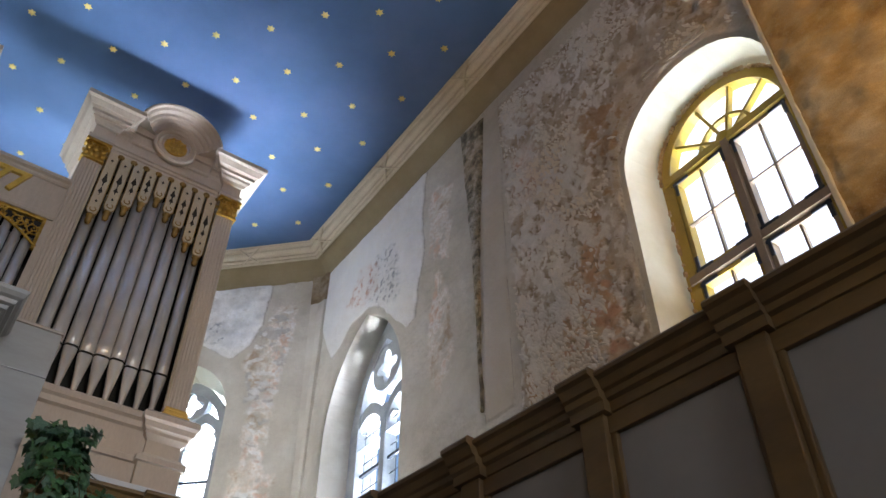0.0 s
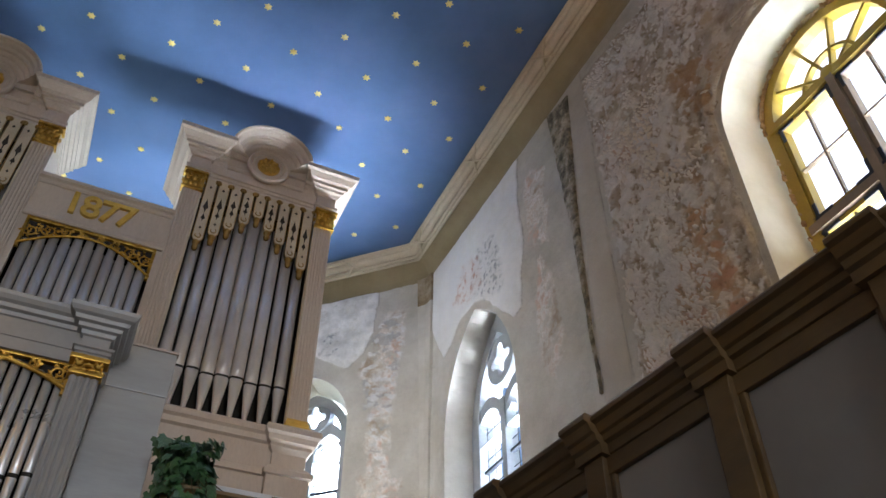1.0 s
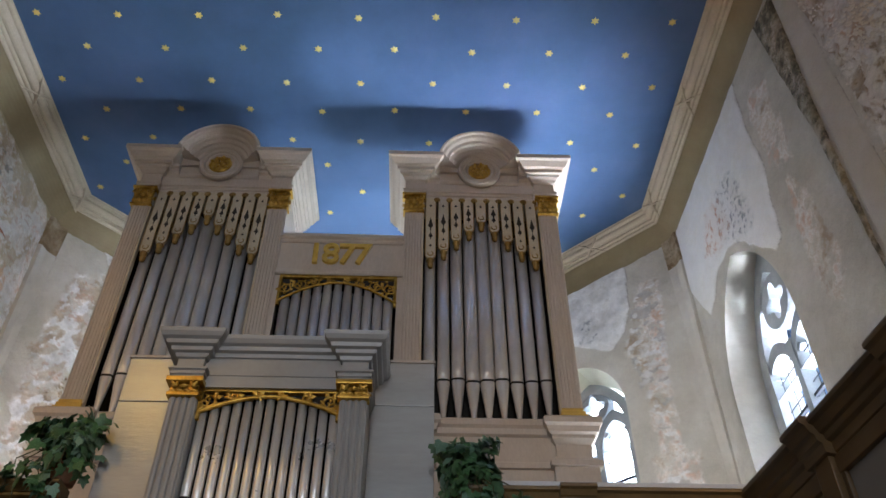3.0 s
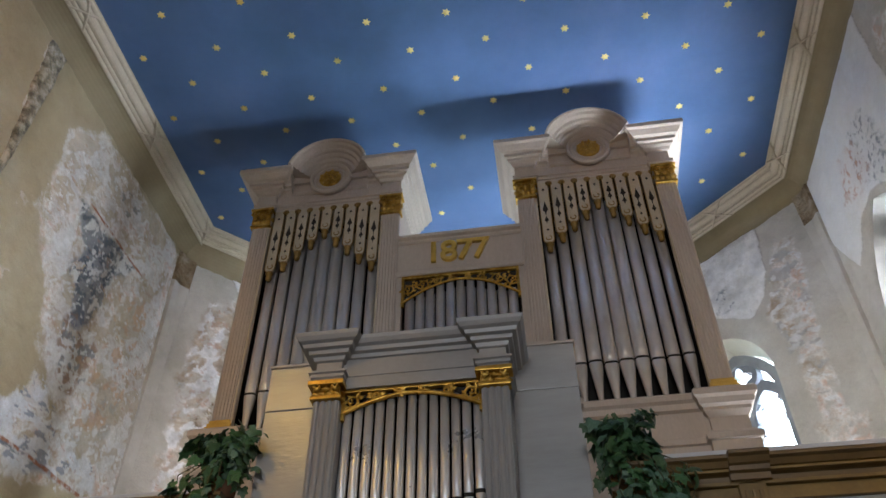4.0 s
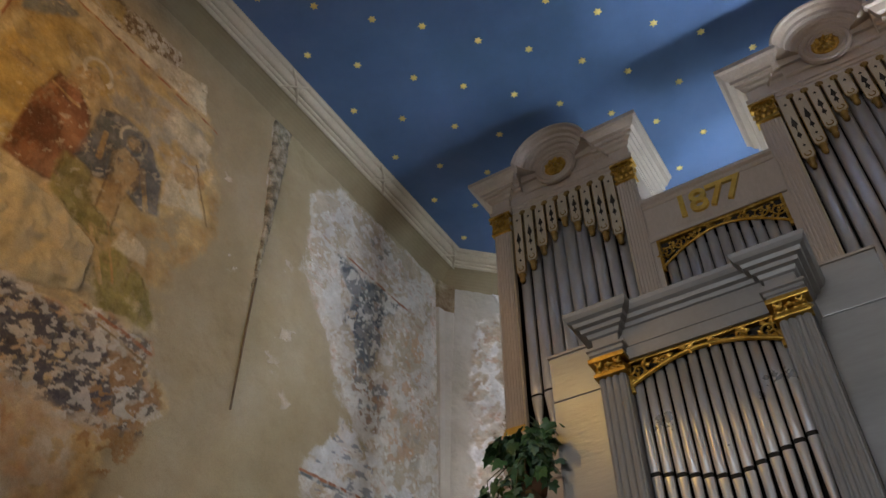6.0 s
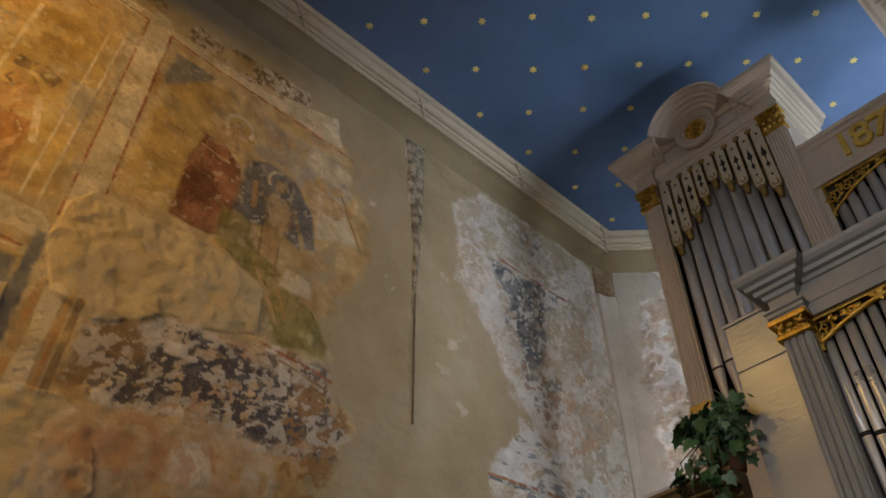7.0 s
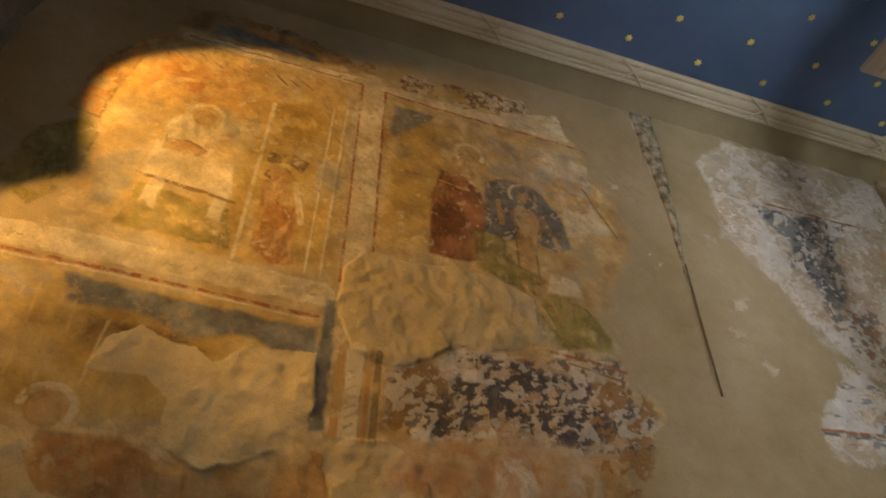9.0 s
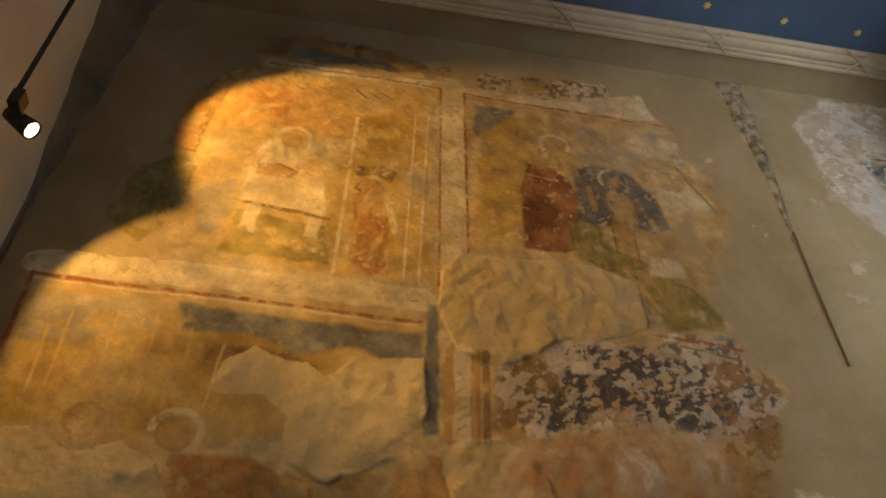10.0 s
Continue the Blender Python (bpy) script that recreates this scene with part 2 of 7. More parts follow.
def tube(bm, pts, r, sides=8, mat=0, taper=None):
    """A round bar along points in space."""
    rings = []
    up = Vector((0.13, 0.31, 0.94))
    for i, p in enumerate(pts):
        p = Vector(p)
        d = (Vector(pts[min(i + 1, len(pts) - 1)]) - Vector(pts[max(i - 1, 0)])).normalized()
        a = d.cross(up)
        a = a.normalized() if a.length > 1e-4 else Vector((1, 0, 0))
        b = d.cross(a)
        rr = r if taper is None else r + (taper - r) * i / (len(pts) - 1)
        rings.append([bm.verts.new(p + rr * (math.cos(q) * a + math.sin(q) * b)) for q in (2 * math.pi * s / sides for s in range(sides))])
    for a, b in zip(rings, rings[1:]):
        for j in range(sides):
            f = bm.faces.new((a[j], a[(j + 1) % sides], b[(j + 1) % sides], b[j]))
            f.smooth, f.material_index = True, mat
    for ring in (rings[0], rings[-1]):
        bm.faces.new(ring).material_index = mat


def lathe(bm, prof, centre, axis="z", sides=24, mat=0, smooth=True):
    """Turn (radius, height) about an axis through centre."""
    c = Vector(centre)
    rings = []
    for r, h in prof:
        ring = []
        for s in range(sides):
            q = 2 * math.pi * s / sides
            v = Vector((r * math.cos(q), r * math.sin(q), h)) if axis == "z" else Vector((r * math.cos(q), -h, r * math.sin(q)))
            ring.append(bm.verts.new(c + v))
        rings.append(ring)
    for a, b in zip(rings, rings[1:]):
        for j in range(sides):
            f = bm.faces.new((a[j], a[(j + 1) % sides], b[(j + 1) % sides], b[j]))
            f.smooth, f.material_index = smooth, mat
    for ring in (rings[0], rings[-1]):
        bm.faces.new(ring).material_index = mat


def prism(bm, loop, y0, y1, mat=0, place=None):
    """A plate with the outline loop of (x, z), from y0 to y1; place maps (x, y, z)."""
    place = place or (lambda x, y, z: (x, y, z))
    a = [bm.verts.new(place(x, y0, z)) for x, z in loop]
    b = [bm.verts.new(place(x, y1, z)) for x, z in loop]
    k = len(loop)
    fs = [bm.faces.new(a), bm.faces.new(b[::-1])]
    for j in range(k):
        fs.append(bm.faces.new((a[j], b[j], b[(j + 1) % k], a[(j + 1) % k])))
    for f in fs:
        f.material_index = mat
    bmesh.ops.triangulate(bm, faces=fs[:2])


def ring_plate(bm, outer, inner, y0, y1, mat=0, place=None):
    """A flat frame between two outlines of equal count, from y0 to y1."""
    place = place or (lambda x, y, z: (x, y, z))
    k = len(outer)
    v = [[bm.verts.new(place(x, y, z)) for x, z in lp] for lp, y in ((outer, y0), (inner, y0), (inner, y1), (outer, y1))]
    for q in range(4):
        a, b = v[q], v[(q + 1) % 4]
        for j in range(k):
            bm.faces.new((a[j], a[(j + 1) % k], b[(j + 1) % k], b[j])).material_index = mat


def round_arch(c, half, spring, bottom, n=20):
    """Outline of a round-arched opening, (along, z), from the bottom left over the arch."""
    pts = [(c - half, bottom)]
    pts += [(c - half * math.cos(math.pi * i / n), spring + half * math.sin(math.pi * i / n)) for i in range(n + 1)]
    return pts + [(c + half, bottom)]


def pointed_arch(c, half, spring, bottom, apex, n=20):
    rise = apex - spring
    r = (half * half + rise * rise) / (2 * half)
    a1 = math.asin(min(1, rise / r))
    left = [(c - half + r - r * math.cos(a1 * i / (n // 2)), spring + r * math.sin(a1 * i / (n // 2))) for i in range(n // 2 + 1)]
    right = [(2 * c - x, z) for x, z in left[::-1][1:]]
    return [(c - half, bottom)] + left + right + [(c + half, bottom)]


def wall(name, base, along, inward, length, z0, z1, thick, openings, mats, label, grid=0.0):
    """A wall whose face starts at base and runs along; openings are (face outline, back outline)."""
    u, n = Vector((*along, 0)).normalized(), Vector((*inward, 0)).normalized()
    o = Vector((*base, 0))
    at = lambda s, d, z: o + u * s - n * d + Vector((0, 0, z))
    bm = bmesh.new()
    for depth, which in ((0.0, 0), (thick, 1)):
        loops = [[(0, z0), (length, z0), (length, z1), (0, z1)]] + [op[which] for op in openings]
        edges = []
        for lp in loops:
            vs = [bm.verts.new(at(s, depth, z)) for s, z in lp]
            edges += [bm.edges.new((vs[i], vs[(i + 1) % len(vs)])) for i in range(len(vs))]
        bmesh.ops.triangle_fill(bm, edges=edges, use_beauty=True)
    for f in bm.faces:
        f.material_index = 0
    for lp in [([(0, z0), (length, z0), (length, z1), (0, z1)],) * 2] + openings:
        a = [bm.verts.new(at(s, 0.0, z)) for s, z in lp[0]]
        b = [bm.verts.new(at(s, thick, z)) for s, z in lp[1]]
        for i in range(len(a)):
            f = bm.faces.new((a[i], a[(i + 1) % len(a)], b[(i + 1) % len(b)], b[i]))
            f.material_index = 0 if lp[0][0] == (0, z0) or len(lp) > 2 else min(1, len(mats) - 1)
    bmesh.ops.remove_doubles(bm, verts=bm.verts, dist=0.0005)
    ob = link(name, bm, mats)
    return tagged(ob, label, "wall", kind="structure")


# ---- the shell ----
bm = bmesh.new()
box(bm, -5.6, 5.8, -13.2, 10.2, -0.3, 0.0)
tagged(link("floor", bm, stone_floor), "worn grey stone slab church floor", "floor", kind="structure")

SIDE_WIN, LANCET, APSE_WIN = 2.12, 6.155, 1.50
r_len, f_len = CORNER - WEST, math.hypot(RWX - 1.53, APSE - CORNER)
wall("wall_south", (RWX, WEST), (0, 1), (-1, 0), r_len, 0, CEIL + 0.1, 0.62,
     [(round_arch(SIDE_WIN - WEST, 0.59, 5.63, 3.0), round_arch(SIDE_WIN - WEST, 0.56, 5.71, 3.1)),
      (pointed_arch(LANCET - WEST, 0.71, 5.45, 2.6, 6.6), pointed_arch(6.32 - WEST, 0.53, 5.55, 2.8, 6.80), 0)],
     [plaster_right, reveal_white], "old grey-beige plaster wall with patches of bare render")
wall("wall_apse_south", (RWX, CORNER), (-1, 1), (-1, -1), f_len, 0, CEIL + 0.1, 0.62,
     [(pointed_arch(APSE_WIN, 0.55, 6.08, 2.6, 6.76), pointed_arch(APSE_WIN, 0.44, 6.05, 2.8, 6.66))],
     [plaster_right, reveal_white], "pale grey plaster wall of the apse with a pointed window")
wall("wall_east", (1.53, APSE), (-1, 0), (0, -1), 1.53 + 1.33, 0, CEIL + 0.1, 0.62, [(pointed_arch(1.43, 0.55, 6.08, 2.6, 6.76), pointed_arch(1.43, 0.44, 6.05, 2.8, 6.66))], [plaster_right, reveal_white], "plain plaster end wall of the apse")
wall("wall_apse_north", (-1.33, APSE), (-1, -1), (1, -1), f_len, 0, CEIL + 0.1, 0.62, [(pointed_arch(1.43, 0.55, 6.08, 2.6, 6.76), pointed_arch(1.43, 0.44, 6.05, 2.8, 6.66))], [plaster_right, reveal_white], "pale flaking plaster wall of the apse")
wall("wall_north", (LWX, CORNER), (0, -1), (1, 0), r_len, 0, CEIL + 0.1, 0.62, [], [plaster_left], "ochre-grey plaster wall with old wall paintings")
wall("wall_west", (LWX, WEST), (1, 0), (0, 1), RWX - LWX, 0, CEIL + 0.1, 0.7,
     [(round_arch(3.45, 2.15, 4.6, 0.02), round_arch(3.45, 2.15, 4.6, 0.02))], [plaster_nave, plaster_nave], "whitewashed wall with a wide chancel arch")

# nave behind the chancel arch
NAVE = (("wall_nave_south", (5.3, -13.0), (0, 1), (-1, 0), 11.64), ("wall_nave_north", (-5.1, -1.36), (0, -1), (1, 0), 11.64))
for nm, base, al, inw, ln in NAVE:
    at = (lambda yy: yy + 13.0) if al[1] > 0 else (lambda yy: -1.36 - yy)
    ops = [(round_arch(at(yy), 0.62, 5.6, 3.3), round_arch(at(yy), 0.6, 5.6, 3.4)) for yy in (-5.2, -9.0)]
    wall(nm, base, al, inw, ln, 0, CEIL + 0.1, 0.25, ops, [plaster_nave, reveal_white], "plain whitewashed nave wall")
wall("wall_nave_west", (-5.1, -12.5), (1, 0), (0, 1), 10.4, 0, CEIL + 0.1, 0.2,
     [(round_arch(5.2, 1.5, 5.4, 3.0), round_arch(5.2, 1.5, 5.4, 3.0))], [plaster_nave], "plain whitewashed nave end wall")
for nm, x0, x1 in (("wall_nave_return", -5.4, LWX), ("wall_nave_return", RWX, 5.6)):
    bm = bmesh.new()
    box(bm, x0, x1, -1.56, -0.88, 0, CEIL + 0.1)
    tagged(link(nm, bm, plaster_nave), "plain whitewashed wall beside the chancel arch", "wall", kind="structure")

bm = bmesh.new()
box(bm, -5.6, 5.8, -13.2, 10.2, CEIL, CEIL + 0.25)
tagged(link("ceiling", bm, sky_blue), "flat blue painted ceiling strewn with gold stars", "ceiling", kind="structure")

ROOM = [(RWX, WEST), (RWX, CORNER), (1.53, APSE), (-1.33, APSE), (LWX, CORNER), (LWX, WEST)]
bm = bmesh.new()
arc = [(0.005 + 0.185 * (1 - math.cos(a)), 7.79 + 0.215 * math.sin(a)) for a in (math.pi / 2 * i / 8 for i in range(9))]
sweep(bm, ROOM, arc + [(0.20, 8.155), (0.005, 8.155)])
tagged(link("cove", bm, cove_paint_shaded), "plain beige plaster cove under the ceiling, shade put into its colour", "cove", kind="structure")

# cornice of three round rods, tied with crossed ribbons
A, B = Vector((0.175, 7.995)), Vector((0.330, 8.150))
axis, out = (B - A), Vector((0.72, -0.69))


def rod_profile(grow=0.0):
    pts = []
    for s0, s1, h in ((0.0, 0.17, 0.016), (0.19, 0.36, 0.022), (0.38, 0.76, 0.040), (0.80, 1.0, 0.018)):
        for i in range(7):
            q = math.pi * i / 6
            s = s0 + (s1 - s0) * (1 - math.cos(q)) / 2
            pts.append(A + axis * s + out * (h * math.sin(q) + grow))
    return pts


bm = bmesh.new()
sweep(bm, ROOM, [(p.x, p.y) for p in rod_profile()] + [(0.345, 8.156), (0.19, 8.156)], smooth=False)
cornice = tagged(link("trim_cornice", bm, moulding_paint), "cream plaster cornice of bundled rods along the ceiling", "cornice", kind="structure")


def ribbon_tie(at, along, inward):
    """Crossed ribbons bound round the rods."""
    bm = bmesh.new()
    pts = [A + axis * s + out * (0.022 + 0.032 * math.sin(math.pi * min(1, max(0, (s - 0.1) / 0.9)))) for s in (i / 12 for i in range(13))]
    for sign in (-1, 1):
        rows = []
        for i, p in enumerate(pts):
            c = Vector(at) + Vector(inward) * p.x + Vector(along) * (sign * 0.135 * (i / 6 - 1))
            rows.append([bm.verts.new((c.x + along[0] * w - inward[0] * d, c.y + along[1] * w - inward[1] * d, p.y + d)) for w, d in ((-0.014, 0.05), (-0.014, 0), (0, -0.006), (0.014, 0), (0.014, 0.05))])
        for a, b in zip(rows, rows[1:]):
            for j in range(4):
                bm.faces.new((a[j], a[j + 1], b[j + 1], b[j]))
    return part("ribbon_tie", bm, moulding_paint, cornice)


for k in range(6):
    ribbon_tie((RWX, -0.2 + 1.425 * k + 0.0), (0, 1), (-1, 0))
    ribbon_tie((LWX, -0.05 + 1.425 * k), (0, 1), (1, 0))
q = math.sqrt(0.5)
for s in (0.9, 2.2):
    ribbon_tie((RWX - q * s, CORNER + q * s), (-q, q), (-q, -q))
    ribbon_tie((LWX + q * s, CORNER + q * s), (q, q), (q, -q))

# gold stars in a quincunx on the ceiling
sb = bmesh.new()
star_loop = [(r * math.cos(a), r * math.sin(a)) for r, a in ((0.040 if i % 2 == 0 else 0.024, math.pi * i / 6) for i in range(12))]
top = [sb.verts.new((x, y, 0)) for x, y in star_loop]
mid = sb.verts.new((0, 0, -0.010))
low = [sb.verts.new((x, y, -0.003)) for x, y in star_loop]
for i in range(12):
    sb.faces.new((low[i], low[(i + 1) % 12], mid))
    sb.faces.new((top[i], top[(i + 1) % 12], low[(i + 1) % 12], low[i]))
star_mesh = bpy.data.meshes.new("star")
sb.to_mesh(star_mesh)
star_mesh.materials.append(star_gold)
rng = random.Random(5)


def inside(x, y, margin=0.42):
    return LWX + margin < x < RWX - margin and y < APSE - margin and x + y < RWX + CORNER - 1.4 * margin and y - x < CORNER - LWX - 1.4 * margin


for a in range(-1, 10):
    for b in range(-1, 13):
        for ox, oy in ((0.0, 0.0), (0.342, 0.336)):
            x = -2.733 + 0.723 * a - 0.012 * b + ox
            y = -0.327 + 0.733 * b - 0.012 * a + oy
            if inside(x, y):
                st = new("star", star_mesh)
                st.matrix_world = pose(x + rng.uniform(-0.02, 0.02), y + rng.uniform(-0.02, 0.02), CEIL, 0, 0, rng.uniform(0, 60))
                tagged(st, "small gilt six-pointed star on the blue ceiling", "star", "stars on the ceiling")

# ---- windows ----
def mapper(base, along, inward):
    """Places for a plate drawn as (along, depth outward, z) on a wall."""
    u, n, o = Vector((*along, 0)).normalized(), Vector((*inward, 0)).normalized(), Vector((*base, 0))
    return lambda s, d, z: o + u * s - n * d + Vector((0, 0, z))


def bar(bm, place, p, q, half, d0, d1, mat=0):
    """A straight glazing bar from p to q, (along, z), in the window's plane."""
    p, q = Vector(p), Vector(q)
    d = (q - p).normalized()
    n = Vector((-d.y, d.x)) * half
    prism(bm, [tuple(p + n), tuple(q + n), tuple(q - n), tuple(p - n)], d0, d1, mat, place)


mortar_brown = surface("mortar_brown", [(0.3, (0.17, 0.09, 0.035)), (0.5, (0.34, 0.21, 0.09)), (0.7, (0.52, 0.42, 0.28))], 9, 40, 0.3, 0.9, 0.5, 0.006)


def side_window():
    """Round-headed wooden window with a fanlight and two casements, set in the deep niche."""
    pl = mapper((RWX, 0), (0, 1), (-1, 0))
    c, hub, r, d0, d1 = 2.125, 5.68, 0.505, 0.33, 0.40
    root = thing("window_1", (RWX, c, 3.1), "round-headed window with ochre frame and fanlight", "window", kind="structure")
    k = lambda name, bm, m, label="": under(link(name, bm, m, None, label), root)
    bm = bmesh.new()
    ring_plate(bm, round_arch(c, r + 0.03, hub, 3.05), round_arch(c, r - 0.055, hub, 3.15), d0 - 0.02, d1, 0, pl)
    k("window_frame", bm, window_gold, "ochre painted window frame")
    for nm, z, h in (("transom", hub - 0.005, 0.030), ("transom", 4.81, 0.030)):
        bm = bmesh.new()
        bar(bm, pl, (c - r, z), (c + r, z), h, d0 - 0.035, d1)
        k(nm, bm, window_gold if z > 5 else window_wood)
    bm = bmesh.new()
    bar(bm, pl, (c, hub), (c, 3.1), 0.024, d0 - 0.04, d1 + 0.004)
    k("mullion", bm, window_wood, "brown wooden mullion")
    bm = bmesh.new()
    lathe(bm, [(0.01, 0.0), (0.05, 0.01), (0.058, 0.03), (0.04, 0.05), (0.01, 0.055)], (0, 0, 0), "y", 16)
    for v in bm.verts:
        v.co = pl(c + v.co.x, d0 - 0.045 + 0.055 + v.co.y, hub + 0.02 + v.co.z)
    k("fan_hub", bm, window_gold)
    for deg in (36, 72, 108, 144):
        a = radians(deg)
        bm = bmesh.new()
        bar(bm, pl, (c, hub), (c + 0.465 * math.cos(a), hub + 0.465 * math.sin(a)), 0.010, d0, d1 - 0.02)
        k("fan_bar", bm, window_gold)
    bm = bmesh.new()
    n = 20
    o = [(c + 0.225 * math.cos(math.pi * i / n), hub + 0.225 * math.sin(math.pi * i / n)) for i in range(n + 1)]
    i2 = [(c + 0.204 * math.cos(math.pi * i / n), hub + 0.204 * math.sin(math.pi * i / n)) for i in range(n + 1)]
    prism(bm, o + i2[::-1], d0 + 0.003, d1 - 0.024, 0, pl)
    k("fan_ring", bm, window_gold)
    for z0, z1, rows in ((4.85, 5.64, 1), (3.95, 4.77, 1)):
        for s0, s1 in ((c - r + 0.06, c - 0.030), (c + 0.030, c + r - 0.06)):
            bm = bmesh.new()
            fr = 0.026
            ring_plate(bm, [(s0, z0), (s1, z0), (s1, z1), (s0, z1)], [(s0 + fr, z0 + fr), (s1 - fr, z0 + fr), (s1 - fr, z1 - fr), (s0 + fr, z1 - fr)], d0 - 0.012, d1 - 0.01, 0, pl)
            k("casement", bm, window_wood if s0 < c - 0.1 else window_gold)
            for e, f in ((((s0 + s1) / 2, z0), ((s0 + s1) / 2, z1)), ((s0, (z0 + z1) / 2), (s1, (z0 + z1) / 2))):
                bm = bmesh.new()
                bar(bm, pl, e, f, 0.0065, d0, d1 - 0.04)
                k("glazing_bar", bm, window_wood)
            for hs, hz in ((s0, z0), (s1, z0), (s0, z1), (s1, z1)):
                bm = bmesh.new()
                sx, sz = (1 if hs == s0 else -1), (1 if hz == z0 else -1)
                bar(bm, pl, (hs - 0.02 * sx, hz + 0.016 * sz), (hs + 0.12 * sx, hz + 0.016 * sz), 0.011, d0 - 0.02, d0 - 0.011)
                bar(bm, pl, (hs + 0.016 * sx, hz), (hs + 0.016 * sx, hz + 0.12 * sz), 0.011, d0 - 0.0205, d0 - 0.0115)
                k("iron_bracket", bm, iron, "blackened iron corner bracket")
    # crumbled mortar along the frame
    r_m = random.Random(17)
    bm = bmesh.new()
    for i in range(260):
        if i < 170:
            a = math.pi * (i + r_m.random()) / 170
            s, z = c + (r + 0.022) * math.cos(a), hub + (r + 0.022) * math.sin(a)
        else:
            s, z = c + (r + 0.018) * (1 if i % 2 else -1), r_m.uniform(4.2, hub)
        n0 = len(bm.verts)
        made = bmesh.ops.create_icosphere(bm, subdivisions=1, radius=r_m.uniform(0.004, 0.015))["verts"]
        for v in made:
            j = 1 + 0.5 * noise.noise((v.co.x * 60 + i, v.co.y * 60, v.co.z * 60))
            v.co = pl(s + v.co.x * j, d0 - 0.03 + v.co.y * j * 1.6, z + v.co.z * j * 1.5)
    k("crumbled_mortar", bm, mortar_brown, "crumbling brown mortar along the frame")
    bm = bmesh.new()
    prism(bm, round_arch(c, r - 0.03, hub, 3.12), d0 + 0.03, d0 + 0.034, 0, pl)
    g = k("pane", bm, glass, "clear old glass")
    g.visible_shadow = False
    return root


def gothic_window(name, pl, c, half, spring, bottom, apex, depth, bars, label, rim=0.06):
    """Two-light pointed window with stone tracery and leaded glass."""
    root = thing(name, pl(c, depth, bottom), label, "window", kind="structure")
    k = lambda nm, bm, m, lb="": under(link(nm, bm, m, None, lb), root)
    bm = bmesh.new()
    ring_plate(bm, pointed_arch(c, half + 0.03, spring, bottom, apex + 0.04), pointed_arch(c, half - rim, spring, bottom + 0.05, apex - rim * 1.5), depth - 0.06, depth + 0.1, 0, pl)
    k("stone_frame", bm, tracery_stone)
    bm = bmesh.new()
    bar(bm, pl, (c, bottom), (c, spring + 0.10), 0.04, depth - 0.05, depth + 0.09)
    k("mullion", bm, tracery_stone, "grey stone mullion")
    q = half / 2 - 0.005
    for s in (-1, 1):
        cc = c + s * (half / 2)
        bm = bmesh.new()
        ring_plate(bm, pointed_arch(cc, q + 0.03, spring - 0.14, spring - 0.22, spring + 0.24), pointed_arch(cc, q - 0.045, spring - 0.14, spring - 0.21, spring + 0.11), depth - 0.04, depth + 0.08, 0, pl)
        for e in (-1, 1):
            lathe_pts = [(cc + e * (q - 0.055), spring - 0.06), (cc + e * (q - 0.13), spring - 0.015), (cc + e * (q - 0.05), spring + 0.05)]
            prism(bm, lathe_pts, depth - 0.02, depth + 0.06, 0, pl)
        k("trefoil_head", bm, tracery_stone)
    n = 24
    zc = spring + 0.42 * (apex - spring) + 0.10
    rr = half * 0.36
    bm = bmesh.new()
    o = [(c + rr * 1.25 * math.cos(2 * math.pi * i / n), zc + rr * 1.25 * math.sin(2 * math.pi * i / n)) for i in range(n)]
    i2 = [(c + rr * (0.72 + 0.22 * math.cos(4 * 2 * math.pi * i / n)) * math.cos(2 * math.pi * i / n), zc + rr * (0.72 + 0.22 * math.cos(4 * 2 * math.pi * i / n)) * math.sin(2 * math.pi * i / n)) for i in range(n)]
    ring_plate(bm, o, i2, depth - 0.04, depth + 0.08, 0, pl)
    k("quatrefoil", bm, tracery_stone)
    for z in bars:
        bm = bmesh.new()
        bar(bm, pl, (c - half + 0.02, z), (c + half - 0.02, z), 0.014, depth - 0.01, depth + 0.015)
        k("saddle_bar", bm, iron, "dark iron saddle bar")
    z = bottom + 0.1
    bm = bmesh.new()
    while z < spring:
        bar(bm, pl, (c - half + 0.03, z), (c + half - 0.03, z), 0.0035, depth + 0.018, depth + 0.024)
        z += 0.14
    for s in (-0.75, -0.5, -0.25, 0.25, 0.5, 0.75):
        bar(bm, pl, (c + half * s, bottom + 0.05), (c + half * s, spring), 0.003, depth + 0.0185, depth + 0.0235)
    k("lead_came", bm, iron)
    bm = bmesh.new()
    prism(bm, pointed_arch(c, half - 0.02, spring, bottom, apex - 0.03), depth + 0.026, depth + 0.030, 0, pl)
    g = k("pane", bm, glass)
    g.visible_shadow = False
    return root


side_window()
gothic_window("window_2", mapper((RWX, 0), (0, 1), (-1, 0)), 6.245, 0.58, 5.62, 2.8, 6.66, 0.36, (4.6, 5.15, 5.42), "narrow pointed window with grey stone tracery", 0.12)
gothic_window("window_3", mapper((RWX, CORNER), (-1, 1), (-1, -1)), APSE_WIN, 0.44, 6.02, 2.8, 6.62, 0.30, (4.7, 5.45), "pointed apse window with stone tracery, glaring daylight")

# ---- gallery and its parapets ----
GAL, TOP = 2.30, 3.40
PF = 4.32           # front of the parapet before the organ
SX = 2.36           # face of the parapet along the side gallery
bm = bmesh.new()
box(bm, SX + 0.30, RWX - 0.01, WEST + 0.02, PF + 0.08, GAL - 0.18, GAL)
box(bm, LWX + 0.01, RWX - 0.01, PF + 0.09, APSE - 2.05, GAL - 0.18, GAL)
tagged(link("gallery_floor", bm, brown_wood), "timber floor of the organ gallery", "gallery", kind="structure")

